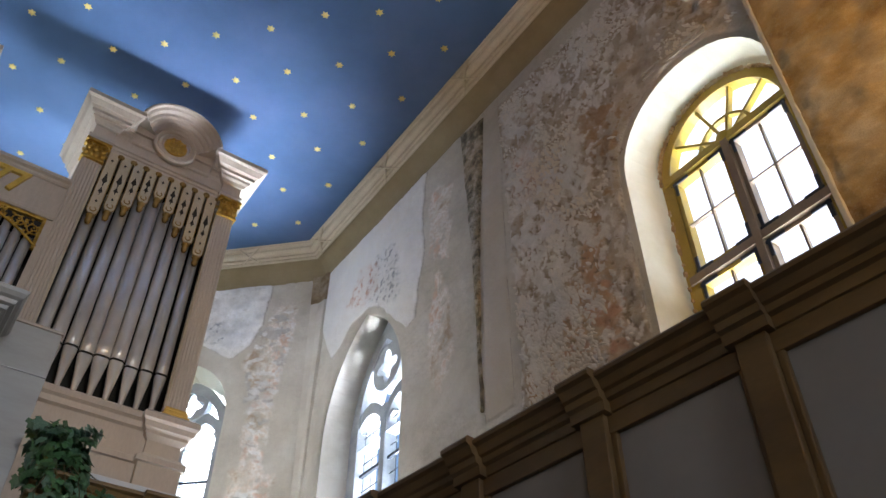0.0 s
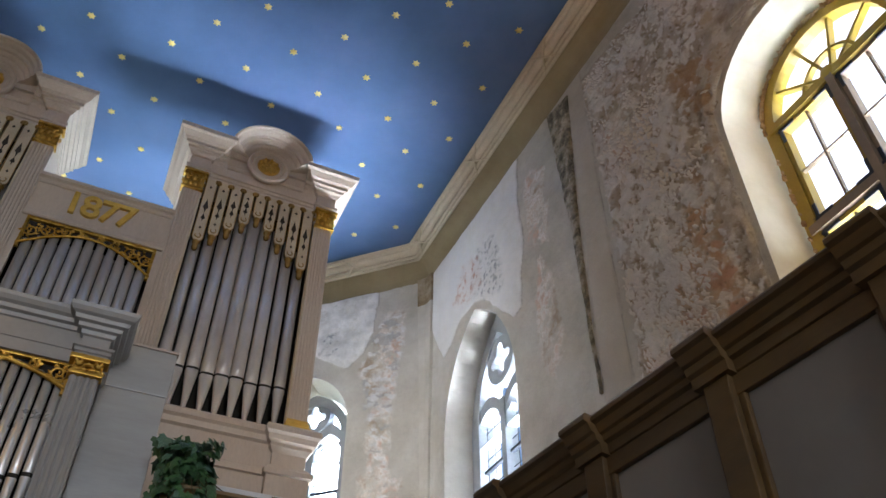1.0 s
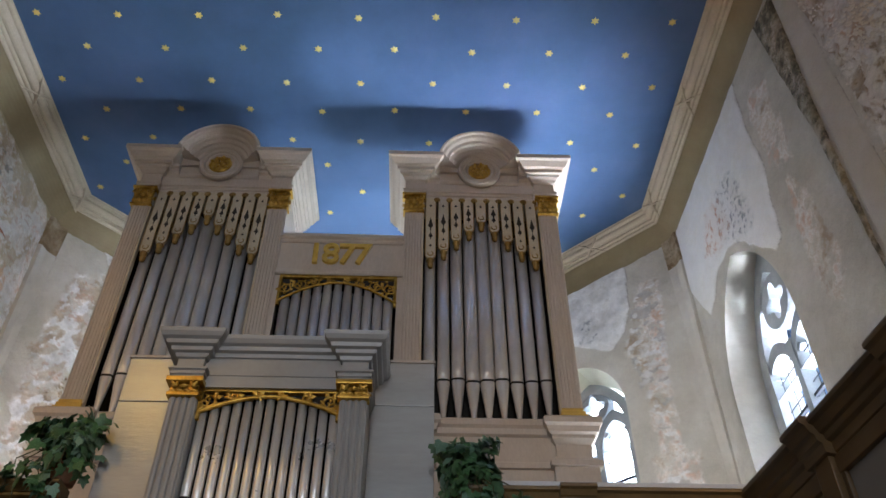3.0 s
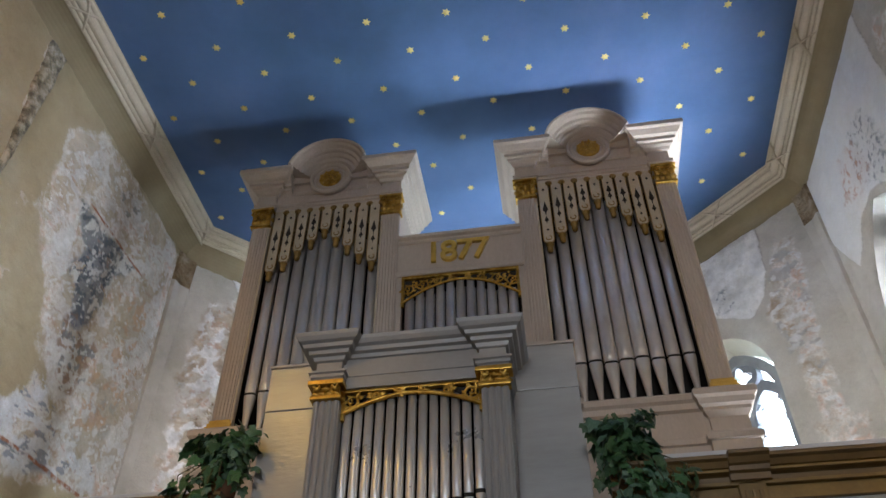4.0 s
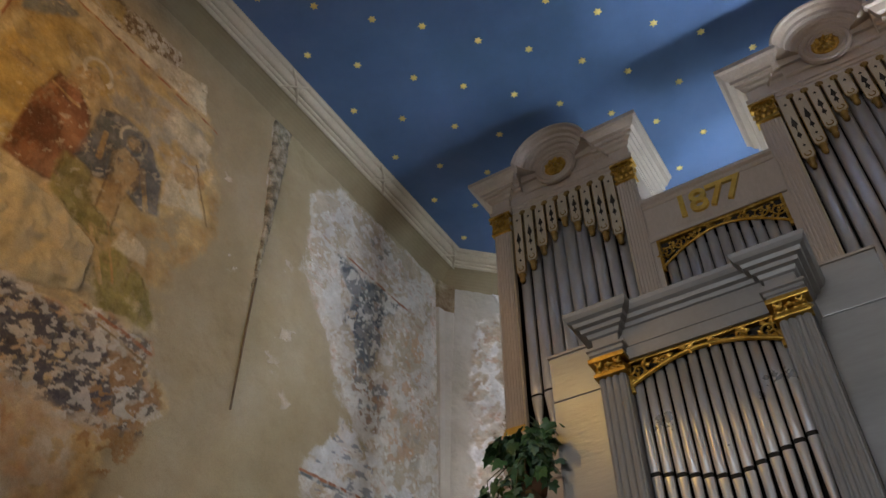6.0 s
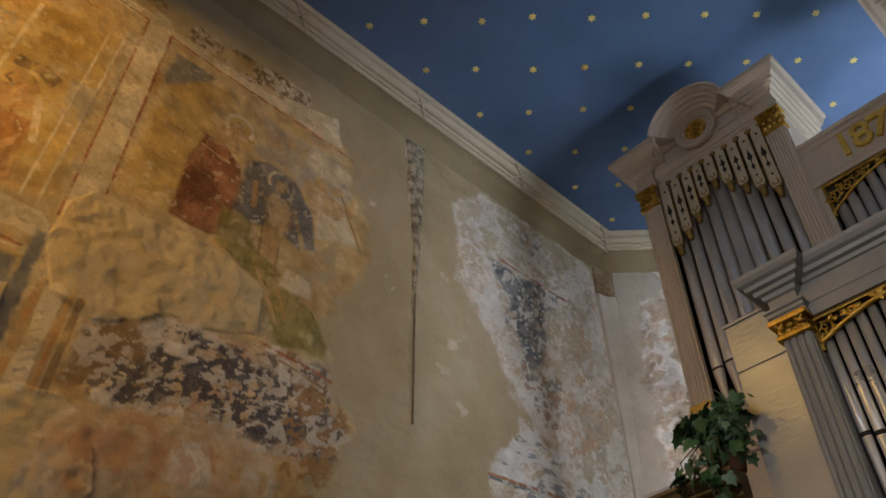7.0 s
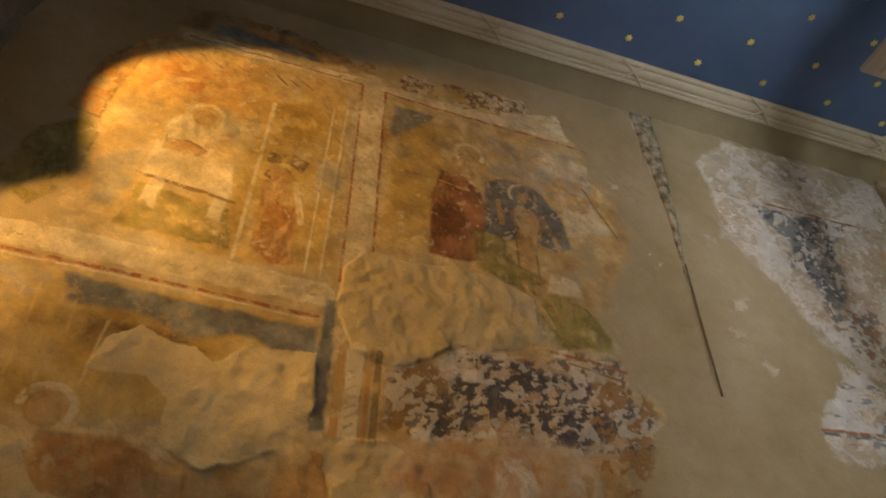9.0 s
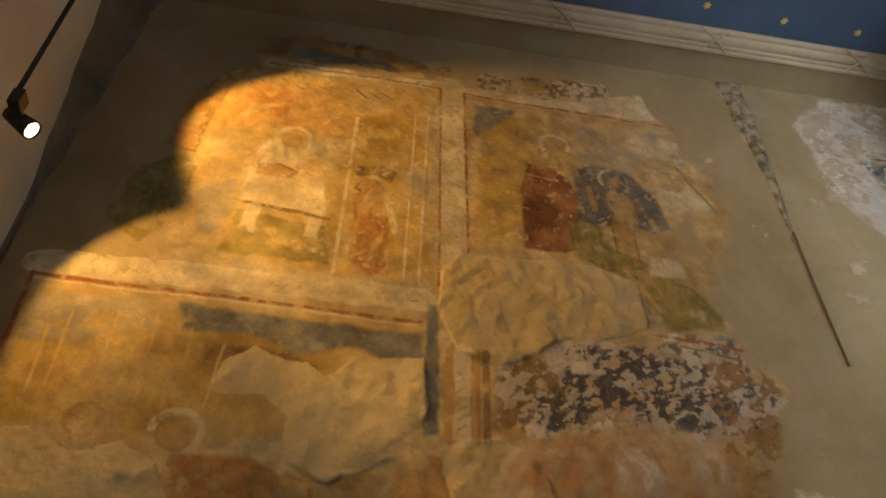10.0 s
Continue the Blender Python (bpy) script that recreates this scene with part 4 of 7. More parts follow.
def carved_valance(k, x0, x1, zt, drop_side, drop_mid, y, cols):
    """Pierced gilt carving over a pipe field: straight above, arched below."""
    xm, hw = (x0 + x1) / 2, (x1 - x0) / 2
    low = lambda x: zt - drop_mid - (drop_side - drop_mid) * abs((x - xm) / hw) ** 1.8
    bm = bmesh.new()
    box(bm, x0, x1, y - 0.012, y + 0.02, zt - 0.028, zt, 0.004)
    for s in (x0, x1 - 0.026):
        box(bm, s, s + 0.026, y - 0.011, y + 0.02, zt - drop_side - 0.03, zt - 0.02, 0.004)
    n = 24
    tube(bm, [(x0 + 2 * hw * i / n, y - 0.004, low(x0 + 2 * hw * i / n)) for i in range(n + 1)], 0.012, 6)
    r = random.Random(7)
    for i in range(cols):
        x = x0 + 2 * hw * (i + 0.5) / cols
        room = zt - 0.028 - low(x)
        rr = min(room * 0.46, hw / cols * 0.95)
        hand = 1 if x < xm else -1
        scroll(bm, (x, (zt - 0.03 + low(x)) / 2), rr, 1.4, math.pi / 2 * (1 + hand) + r.uniform(-0.4, 0.4), hand, y - 0.006, 0.008)
        for _ in range(4):
            a = r.uniform(0, 6.28)
            leaf_blob(bm, (x + rr * 1.0 * math.cos(a), y - 0.006, (zt - 0.03 + low(x)) / 2 + room * 0.38 * math.sin(a)), (math.cos(a), 0, math.sin(a)), 0.03, 0.014, 0.014)
    k("carved_valance", bm, gold, "gilded pierced scroll carving")
    # black sheet that paints the shade in the gaps of the carving
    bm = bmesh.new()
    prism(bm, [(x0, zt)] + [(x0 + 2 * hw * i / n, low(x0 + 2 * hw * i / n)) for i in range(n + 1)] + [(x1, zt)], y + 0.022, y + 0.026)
    k("valance_ground", bm, hollow_shade)


carved_valance(kb, -0.50, 0.50, 6.125, 0.29, 0.075, OY + 0.03, 8)
for i in range(11):
    f = (i - 5) / 5.5
    bm = bmesh.new()
    pipe_mesh(bm, f * 0.475, OY + 0.074, 0.0405, 4.5, 4.9, 6.072 - 0.215 * abs(f * 0.95) ** 1.8)
    kb("pipe", bm, [tin, hollow_shade], "small grey tin pipe")

# lower front case, standing forward to the parapet
CY, CX = 4.16, -0.03
bm = bmesh.new()
for s in (-1, 1):
    a, b = sorted((CX + s * 0.345, CX + s * 0.475))
    box(bm, a, b, CY + 0.02, CY + 0.40, GAL - 0.2, 3.88)
box(bm, CX - 0.36, CX + 0.36, CY + 0.36, CY + 0.40, GAL - 0.2, 3.88)
box(bm, CX - 0.472, CX + 0.472, CY + 0.02, CY + 0.42, 3.86, 4.09)
box(bm, CX - 0.36, CX + 0.36, CY + 0.05, CY + 0.40, GAL - 0.2, GAL + 0.3)
front = op("front_case", bm, organ_grey, None, "grey painted front case with fluted columns")
kf = sub(front)
ENT = [(-0.05, 3.875), (0.012, 3.875), (0.012, 3.898), (0.020, 3.903), (0.020, 3.920), (0.030, 3.926), (0.030, 3.938), (0.0, 3.944), (0.0, 3.998), (0.012, 4.004), (0.018, 4.024),
       (0.036, 4.030), (0.040, 4.050), (0.060, 4.056), (0.066, 4.076), (0.084, 4.086), (0.096, 4.106), (0.100, 4.126), (-0.05, 4.130)]
bm = bmesh.new()
pth = [(CX + 0.475, CY + 0.42), (CX + 0.475, CY - 0.015), (CX + 0.345, CY - 0.015), (CX + 0.345, CY + 0.045), (CX - 0.345, CY + 0.045), (CX - 0.345, CY - 0.015), (CX - 0.475, CY - 0.015), (CX - 0.475, CY + 0.42)]
sweep(bm, pth, ENT)
box(bm, CX - 0.472, CX + 0.472, CY, CY + 0.42, 4.10, 4.127)
kf("entablature", bm, organ_grey, "moulded grey entablature broken forward over the columns")
for s in (-1, 1):
    px = CX + s * 0.412
    bm = bmesh.new()
    lp = [(px - 0.066, CY + 0.03), (px - 0.066, CY + 0.006)]
    for f in (-1.5, -0.5, 0.5, 1.5):
        lp += [(px + f * 0.032 - 0.013 * math.cos(math.pi * n / 6), CY + 0.006 - 0.012 * math.sin(math.pi * n / 6)) for n in range(7)]
    prism(bm, lp + [(px + 0.066, CY + 0.006), (px + 0.066, CY + 0.03)], GAL - 0.1, 3.80, 0, lambda x, y, z: (x, z, y))
    kf("fluted_pilaster", bm, organ_grey)
    capital(kf, px, CY, 3.785, 3.882, 0.068, 0.04)
carved_valance(kf, CX - 0.355, CX + 0.355, 3.875, 0.150, 0.050, CY + 0.05, 6)
for i in range(13):
    f = (i - 6) / 6.5
    bm = bmesh.new()
    pipe_mesh(bm, CX + f * 0.345, CY + 0.078, 0.0222, 2.55, 3.20 + 0.10 * abs(f), 3.846 - 0.10 * abs(f * 0.97) ** 1.8)
    kf("pipe", bm, [tin_bright, hollow_shade], "bright tin flue pipe")
# same painted darkness behind the front case pipes
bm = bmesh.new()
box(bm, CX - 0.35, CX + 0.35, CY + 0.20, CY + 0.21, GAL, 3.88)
kf("back_board", bm, hollow_shade)

# plain boards that flank the front case
for x0, x1 in ((0.45, 0.785), (-0.865, -0.52)):
    bm = bmesh.new()
    box(bm, x0, x1, 4.44, 4.475, GAL, 3.925, 0.004)
    box(bm, x0, x1, 4.44, 4.475, 3.929, 4.195, 0.004)
    scr = op("flank_board", bm, screen_paint, None, "glossy beige painted board beside the front case")
    bm = bmesh.new()
    box(bm, x0 - 0.006, x1 + 0.006, 4.43, 4.48, 4.195, 4.212, 0.003)
    op("edge_strip", bm, organ_paint, scr)

# ---- layers of old plaster and faded wall painting ----
from mathutils.geometry import delaunay_2d_cdt

def fresco(name, stops, scale=3.0, loss=0.45, loss_colour=(0.50, 0.43, 0.30), fine=30.0, cover=0.5, soft=0.34, wash=0.84, bump=0.4, dist=0.008, stretch=None, rough=0.9, speck=0.0, speck_colour=(0.6, 0.6, 0.58)):
    """Worn lime paint: clouded colour, rubbed-off spots, edges that fray into the plaster."""
    m = bpy.data.materials.new(name)
    t, N, L, p = nodes_of(m)
    big = noise_node(t, scale, 8, 0.62, stretch=stretch)
    mid = noise_node(t, scale * 1.9 + 1, 7, 0.6, stretch=stretch)
    small = noise_node(t, fine, 4, 0.6)
    col = ramp_node(t, big.outputs[0], stops).outputs[0]
    worn = ramp_node(t, mid.outputs[0], [(1 - loss - 0.06, (0, 0, 0)), (1 - loss + 0.10, (1, 1, 1))]).outputs[0]
    col = mix_node(t, worn, col, loss_colour)
    if speck:
        sp = noise_node(t, fine * 0.55, 3, 0.5, stretch=(1, 1, 1.8))
        spf = ramp_node(t, sp.outputs[0], [(0.66 - speck, (0, 0, 0)), (0.70 - speck * 0.8, (1, 1, 1))]).outputs[0]
        col = mix_node(t, spf, col, speck_colour)
    cloud = noise_node(t, 1.1, 4, 0.6)
    tint = ramp_node(t, cloud.outputs[0], [(0.35, (0.92, 0.80, 0.60)), (0.5, (1.0, 0.97, 0.92)), (0.66, (0.84, 0.84, 0.84))]).outputs[0]
    col = mix_node(t, 0.7, col, tint, "MULTIPLY")
    gr = ramp_node(t, small.outputs[0], [(0.3, (0.6, 0.6, 0.6)), (0.7, (1, 1, 1))]).outputs[0]
    col = mix_node(t, 0.18, col, gr, "MULTIPLY")
    L.new(col, p.inputs["Base Color"])
    p.inputs["Roughness"].default_value = rough
    ad = N.new("ShaderNodeMath")
    ad.operation = "MULTIPLY_ADD"
    L.new(mid.outputs[0], ad.inputs[0])
    ad.inputs[1].default_value = 1.6
    L.new(spf if speck else small.outputs[0], ad.inputs[2])
    bump_node(t, ad.outputs[0], bump, dist, p.inputs["Normal"])
    if cover < 1.0:
        at = N.new("ShaderNodeAttribute")
        at.attribute_name = "fade"
        edge = noise_node(t, 24, 7, 0.7)
        mm = N.new("ShaderNodeMath")
        mm.operation = "MULTIPLY_ADD"
        L.new(mid.outputs[0], mm.inputs[0])
        mm.inputs[1].default_value = 0.9
        L.new(at.outputs["Fac"], mm.inputs[2])
        m2 = N.new("ShaderNodeMath")
        m2.operation = "MULTIPLY_ADD"
        L.new(edge.outputs[0], m2.inputs[0])
        m2.inputs[1].default_value = 0.7
        L.new(mm.outputs[0], m2.inputs[2])
        rg = N.new("ShaderNodeMapRange")
        rg.inputs["From Min"].default_value, rg.inputs["From Max"].default_value = 2.3 - 1.15 * cover - soft / 2, 2.3 - 1.15 * cover + soft / 2
        L.new(m2.outputs[0], rg.inputs[0])
        rg.inputs["To Max"].default_value = wash
        L.new(rg.outputs[0], p.inputs["Alpha"])
    return m


def pigment(name, stops, scale=3.0, loss=0.45, loss_colour=(0.50, 0.43, 0.30), fine=30.0, cover=0.5, soft=0.3, wash=0.9, bump=0.4, dist=0.008, stretch=None, speck=0.0, speck_colour=(0.6, 0.6, 0.58)):
    """The look of one layer of lime paint or plaster, for a painted sheet."""
    return dict(stops=stops, scale=scale, loss=loss, loss_colour=loss_colour, cover=cover, wash=wash, lump=bump, speck=speck, speck_colour=speck_colour)


LATTICE = np.random.default_rng(5).random((256, 256))


def fbm(x, y, scale, octaves=5, seed=0, gain=0.55):
    """Clouded noise of mean one half."""
    out, amp, total = np.zeros(np.shape(x)), 1.0, 0.0
    for o in range(octaves):
        u, v = x * scale + 17.3 * seed + 5.1 * o, y * scale + 9.7 * seed + 3.3 * o
        iu, iv = np.floor(u).astype(int), np.floor(v).astype(int)
        fu, fv = u - iu, v - iv
        fu, fv = fu * fu * (3 - 2 * fu), fv * fv * (3 - 2 * fv)
        a, b, c, d = LATTICE[iu % 256, iv % 256], LATTICE[(iu + 1) % 256, iv % 256], LATTICE[iu % 256, (iv + 1) % 256], LATTICE[(iu + 1) % 256, (iv + 1) % 256]
        out += amp * ((a * (1 - fu) + b * fu) * (1 - fv) + (c * (1 - fu) + d * fu) * fv)
        total += amp
        amp *= gain
        scale *= 2.03
    return out / total


def smooth(a, b, x):
    w = np.clip((x - a) / (b - a), 0, 1)
    return w * w * (3 - 2 * w)


class Sheet:
    """The face of a wall as one fine net, with its layers of paint and its relief."""

    def __init__(self, s_steps, z_steps, relief):
        self.S, self.Z = np.meshgrid(s_steps, z_steps, indexing="ij")
        self.C = np.zeros(self.S.shape + (3,))
        self.A = np.zeros(self.S.shape)
        self.H = relief * ((fbm(self.S, self.Z, 2.2, 4, 31) - 0.5) * 0.022 + (fbm(self.S, self.Z, 7.0, 4, 32) - 0.5) * 0.026)
        self.seed = 0
        self.H -= 0.002

    def region(self, lo, hi, m=0.15):
        a, b = np.searchsorted(self.S[:, 0], (lo[0] - m, hi[0] + m))
        c, d = np.searchsorted(self.Z[0], (lo[1] - m, hi[1] + m))
        return slice(a, max(a + 1, b)), slice(c, max(c + 1, d))

    def lay(self, w, sd, look_, soft, ragged, thick=0.0, line=False, contour=0.0):
        """Lay a pigment where sd, the way inside the outline, is above nought."""
        self.seed += 1
        s, z = self.S[w], self.Z[w]
        e = (fbm(s, z, 4.5, 5, self.seed) - 0.5) * 4.5 * ragged + (fbm(s, z, 28, 3, self.seed + 50) - 0.5) * min(0.05, 0.006 + ragged * 0.7)
        cov = smooth(-soft * 0.35, soft * 0.65, sd + e)
        sc = look_["scale"]
        worn = fbm(s, z, sc * 1.7 + 3, 6, 3, 0.62)
        keep = 1 - 0.85 * smooth(1.0 - look_["loss"] - 0.10, 1.0 - look_["loss"] + 0.10, worn)
        n = fbm(s, z, sc, 6, 7 + self.seed % 5, 0.62)
        xs = [p for p, _ in look_["stops"]]
        col = np.stack([np.interp(n, xs, [c[i] for _, c in look_["stops"]]) for i in range(3)], -1)
        if thick:
            keep = 1.0
            col = col + (np.array(look_["loss_colour"]) - col) * (smooth(0.5, 0.66, worn) * 0.6)[..., None]
        if look_["speck"]:
            sp = smooth(0.60 - look_["speck"], 0.66 - look_["speck"], fbm(s, z * 0.6 + s * 0.35, 19, 3, 11)) * smooth(0.36, 0.56, fbm(s, z, 1.6, 4, 12))
            col = col + (np.array(look_["speck_colour"]) - col) * sp[..., None]
            self.H[w] += 0.005 * sp * cov
        if contour:
            rim = np.exp(-((sd + e * 0.5 - 0.012) / 0.012) ** 2) * smooth(0.42, 0.6, fbm(s, z, 7, 3, self.seed + 9))
            fold = smooth(0.55, 0.70, fbm(s * 2.6 + z * 0.5, z * 0.55, 9, 3, self.seed + 4))
            col = col * (1 - contour * rim - 0.45 * contour * fold)[..., None]
        a = cov * keep * (1.0 if thick else look_["wash"] * (1.05 if line else 1.0))
        a = np.clip(a, 0, 1)
        A, C = self.A[w], self.C[w]
        tot = a + A * (1 - a)
        self.C[w] = (col * a[..., None] + C * (A * (1 - a))[..., None]) / np.maximum(tot, 1e-6)[..., None]
        self.A[w] = tot
        if thick:
            hard = smooth(-0.003, 0.009, sd + e)
            lump = thick * (0.8 + 0.2 * smooth(0, 0.1, sd)) + look_["lump"] * ((fbm(s, z, 6.5, 3, 21) - 0.5) * 0.050 + (fbm(s, z, 15, 3, 22) - 0.5) * 0.018)
            self.H[w] = self.H[w] * (1 - hard) + lump * hard
        else:
            self.H[w] += 0.0022 * cov * keep

    def way_in(self, pts):
        """How far each point of the net lies inside an outline."""
        P = np.array(pts, float)
        w = self.region(P.min(0), P.max(0))
        s, z = self.S[w], self.Z[w]
        best, odd = np.full(s.shape, 9.0), np.zeros(s.shape, bool)
        for (ax, az), (bx, bz) in zip(P, np.roll(P, -1, 0)):
            dx, dz = bx - ax, bz - az
            u = np.clip(((s - ax) * dx + (z - az) * dz) / max(dx * dx + dz * dz, 1e-9), 0, 1)
            best = np.minimum(best, np.hypot(s - ax - u * dx, z - az - u * dz))
            odd ^= ((az > z) != (bz > z)) & (s < dx * (z - az) / (dz if abs(dz) > 1e-9 else 1e-9) + ax)
        return w, np.where(odd, best, -best)

    def poly(self, pts, look_, soft, ragged, thick=0.0, contour=0.0):
        w, sd = self.way_in(pts)
        self.lay(w, sd, look_, soft, ragged, thick, contour=contour)

    def marks(self, pts, colour, scale, share, tilt=0.5, stretch=1.7, patchy=0.5, strength=0.9, relief=0.0, rim=0.06):
        """Strew flakes and flecks of one colour over an outline, thick in some spots and thin in others."""
        self.seed += 1
        w, sd = self.way_in(pts)
        s, z = self.S[w], self.Z[w]
        c, d = math.cos(tilt), math.sin(tilt)
        n = fbm((c * s + d * z) / stretch, c * z - d * s, scale, 4, self.seed + 3, 0.5)
        th = np.quantile(n, 1 - share) + patchy * 0.5 * (fbm(s, z, 2.3, 3, self.seed + 60) - 0.5)
        a = smooth(-0.018, 0.022, n - th) * smooth(-0.2 * rim, rim, sd + (fbm(s, z, 6, 4, self.seed + 80) - 0.5) * rim * 2.5) * strength
        A, C = self.A[w], self.C[w]
        tot = a + A * (1 - a)
        tone = np.array(colour) * (0.8 + 0.4 * fbm(s, z, 16, 3, self.seed + 20))[..., None]
        self.C[w] = (tone * a[..., None] + C * (A * (1 - a))[..., None]) / np.maximum(tot, 1e-6)[..., None]
        self.A[w] = tot
        self.H[w] += relief * a

    def seg(self, a, b, width, look_):
        lo, hi = np.minimum(a, b), np.maximum(a, b)
        w = self.region(lo, hi, 0.06 + width)
        s, z = self.S[w], self.Z[w]
        dx, dz = b[0] - a[0], b[1] - a[1]
        u = np.clip(((s - a[0]) * dx + (z - a[1]) * dz) / (dx * dx + dz * dz), 0, 1)
        self.lay(w, width / 2 - np.hypot(s - a[0] - u * dx, z - a[1] - u * dz), look_, min(0.012, width * 0.5), 0.0022 if width < 0.08 else 0.008, line=True)

    def ring(self, c, r0, r1, look_, sx, part_turn):
        w = self.region((c[0] - r1 * sx, c[1] - r1), (c[0] + r1 * sx, c[1] + r1), 0.05)
        dy, dz = (self.S[w] - c[0]) / sx, self.Z[w] - c[1]
        r = np.hypot(dy, dz)
        sd = np.minimum(r1 - r, r - r0) if r0 > 0 else r1 - r
        if part_turn < 1:
            ang = np.mod(np.arctan2(dz, dy) + 0.6, 2 * np.pi)
            sd = np.where(ang < 2 * np.pi * part_turn, sd, -0.05)
        self.lay(w, sd, look_, 0.014 if r0 > 0 else 0.03, 0.004, contour=0.35 if r0 <= 0 else 0.0)

    def age(self, amount=1.0):
        """Dirt and flaking over all layers alike."""
        n = fbm(self.S, self.Z, 2.6, 7, 41, 0.65)
        d = fbm(self.S, self.Z, 11, 5, 42, 0.65)
        self.C *= np.clip(1.0 + amount * ((n - 0.5) * 1.3 + (d - 0.5) * 1.2), 0.4, 1.35)[..., None]
        self.A *= 1 - 0.55 * amount * smooth(0.55, 0.68, fbm(self.S, self.Z, 8, 6, 43, 0.7))
        self.H -= 0.0025 * amount * smooth(0.55, 0.62, fbm(self.S, self.Z, 8, 6, 43, 0.7))

    def height(self, s, z):
        return self.H[min(np.searchsorted(self.S[:, 0], s), self.S.shape[0] - 1), min(np.searchsorted(self.Z[0], z), self.S.shape[1] - 1)]

    def build(self, on, lift, mat, hole=None, label=""):
        parent, place = on
        o = np.array(place(0, 0, 0))
        us, ud = np.array(place(1, 0, 0)) - o, np.array(place(0, 1, 0)) - o
        co = o + self.S[..., None] * us + (lift + np.maximum(self.H, -lift + 0.001))[..., None] * ud + self.Z[..., None] * np.array([0, 0, 1.0])
        na, nb = self.S.shape
        idx = np.arange(na * nb).reshape(na, nb)
        quads = np.stack([idx[:-1, :-1], idx[:-1, 1:], idx[1:, 1:], idx[1:, :-1]], -1).reshape(-1, 4)
        e1, e2 = us, np.array([0, 0, 1.0])
        if np.dot(np.cross(e2, e1), ud) < 0:
            quads = quads[:, ::-1]
        if hole is not None:
            bad = hole(self.S, self.Z).reshape(-1)
            quads = quads[~bad[quads].any(1)]
        me = bpy.data.meshes.new("plaster_face")
        me.vertices.add(na * nb)
        me.vertices.foreach_set("co", co.reshape(-1).astype(np.float32))
        me.loops.add(quads.size)
        me.loops.foreach_set("vertex_index", quads.reshape(-1).astype(np.int32))
        me.polygons.add(len(quads))
        me.polygons.foreach_set("loop_start", np.arange(0, quads.size, 4, dtype=np.int32))
        me.update(calc_edges=True)
        me.polygons.foreach_set("use_smooth", np.ones(len(quads), bool))
        at = me.color_attributes.new("paint", "FLOAT_COLOR", "POINT")
        at.data.foreach_set("color", np.concatenate([self.C, self.A[..., None]], -1).reshape(-1).astype(np.float32))
        me.materials.append(mat)
        ob = new("plaster_face", me)
        ob.parent = parent
        return tagged(ob, label) or ob


def painted(mat, name, speck=0.0):
    """A plaster with the layers of the sheet's paint on it, broken up by grain."""
    m = mat.copy()
    m.name = name
    t = m.node_tree
    p = t.nodes["Principled BSDF"]
    src = p.inputs["Base Color"].links[0].from_socket
    at = t.nodes.new("ShaderNodeAttribute")
    at.attribute_name = "paint"
    g1 = noise_node(t, 38, 5, 0.7)
    g2 = noise_node(t, 130, 3, 0.6)
    ad = t.nodes.new("ShaderNodeMath")
    ad.operation = "MULTIPLY_ADD"
    t.links.new(g1.outputs[0], ad.inputs[0])
    ad.inputs[1].default_value = 1.5
    t.links.new(at.outputs["Alpha"], ad.inputs[2])
    rg = t.nodes.new("ShaderNodeMapRange")
    rg.inputs["From Min"].default_value, rg.inputs["From Max"].default_value = 0.70, 1.70
    t.links.new(ad.outputs[0], rg.inputs[0])
    mu = t.nodes.new("ShaderNodeMath")
    mu.operation, mu.use_clamp = "MULTIPLY", True
    edge = t.nodes.new("ShaderNodeMapRange")
    edge.inputs["From Max"].default_value = 0.25
    t.links.new(at.outputs["Alpha"], edge.inputs[0])
    t.links.new(rg.outputs[0], mu.inputs[0])
    t.links.new(edge.outputs[0], mu.inputs[1])
    col = mix_node(t, mu.outputs[0], src, at.outputs["Color"])
    grain = ramp_node(t, g2.outputs[0], [(0.3, (0.72, 0.70, 0.68)), (0.5, (0.95, 0.95, 0.95)), (0.7, (1.1, 1.1, 1.1))]).outputs[0]
    col = mix_node(t, 0.6, col, grain, "MULTIPLY")
    t.links.new(col, p.inputs["Base Color"])
    return m


LOSS = (0.50, 0.42, 0.28)
f_ground = pigment("fresco_ground", [(0.3, (0.42, 0.27, 0.11)), (0.45, (0.52, 0.38, 0.19)), (0.6, (0.57, 0.46, 0.28)), (0.72, (0.48, 0.42, 0.32))], 2.2, 0.4, LOSS, cover=0.7, soft=0.4, wash=0.9, bump=0.6)
f_ochre = pigment("fresco_ochre", [(0.3, (0.49, 0.32, 0.11)), (0.5, (0.56, 0.41, 0.19)), (0.7, (0.58, 0.47, 0.29))], 2.6, 0.38, (0.60, 0.49, 0.30), cover=0.6)
f_gold = pigment("fresco_gold", [(0.3, (0.36, 0.235, 0.065)), (0.5, (0.47, 0.335, 0.12)), (0.7, (0.53, 0.42, 0.21))], 3.0, 0.36, (0.52, 0.42, 0.24), cover=0.6)
f_red = pigment("fresco_red", [(0.3, (0.17, 0.055, 0.025)), (0.5, (0.27, 0.10, 0.045)), (0.7, (0.34, 0.15, 0.07))], 5, 0.20, (0.42, 0.25, 0.13), cover=0.52)
f_rust = pigment("fresco_rust", [(0.3, (0.36, 0.16, 0.055)), (0.5, (0.46, 0.26, 0.10)), (0.7, (0.52, 0.36, 0.17))], 4, 0.42, (0.54, 0.42, 0.27), cover=0.5)
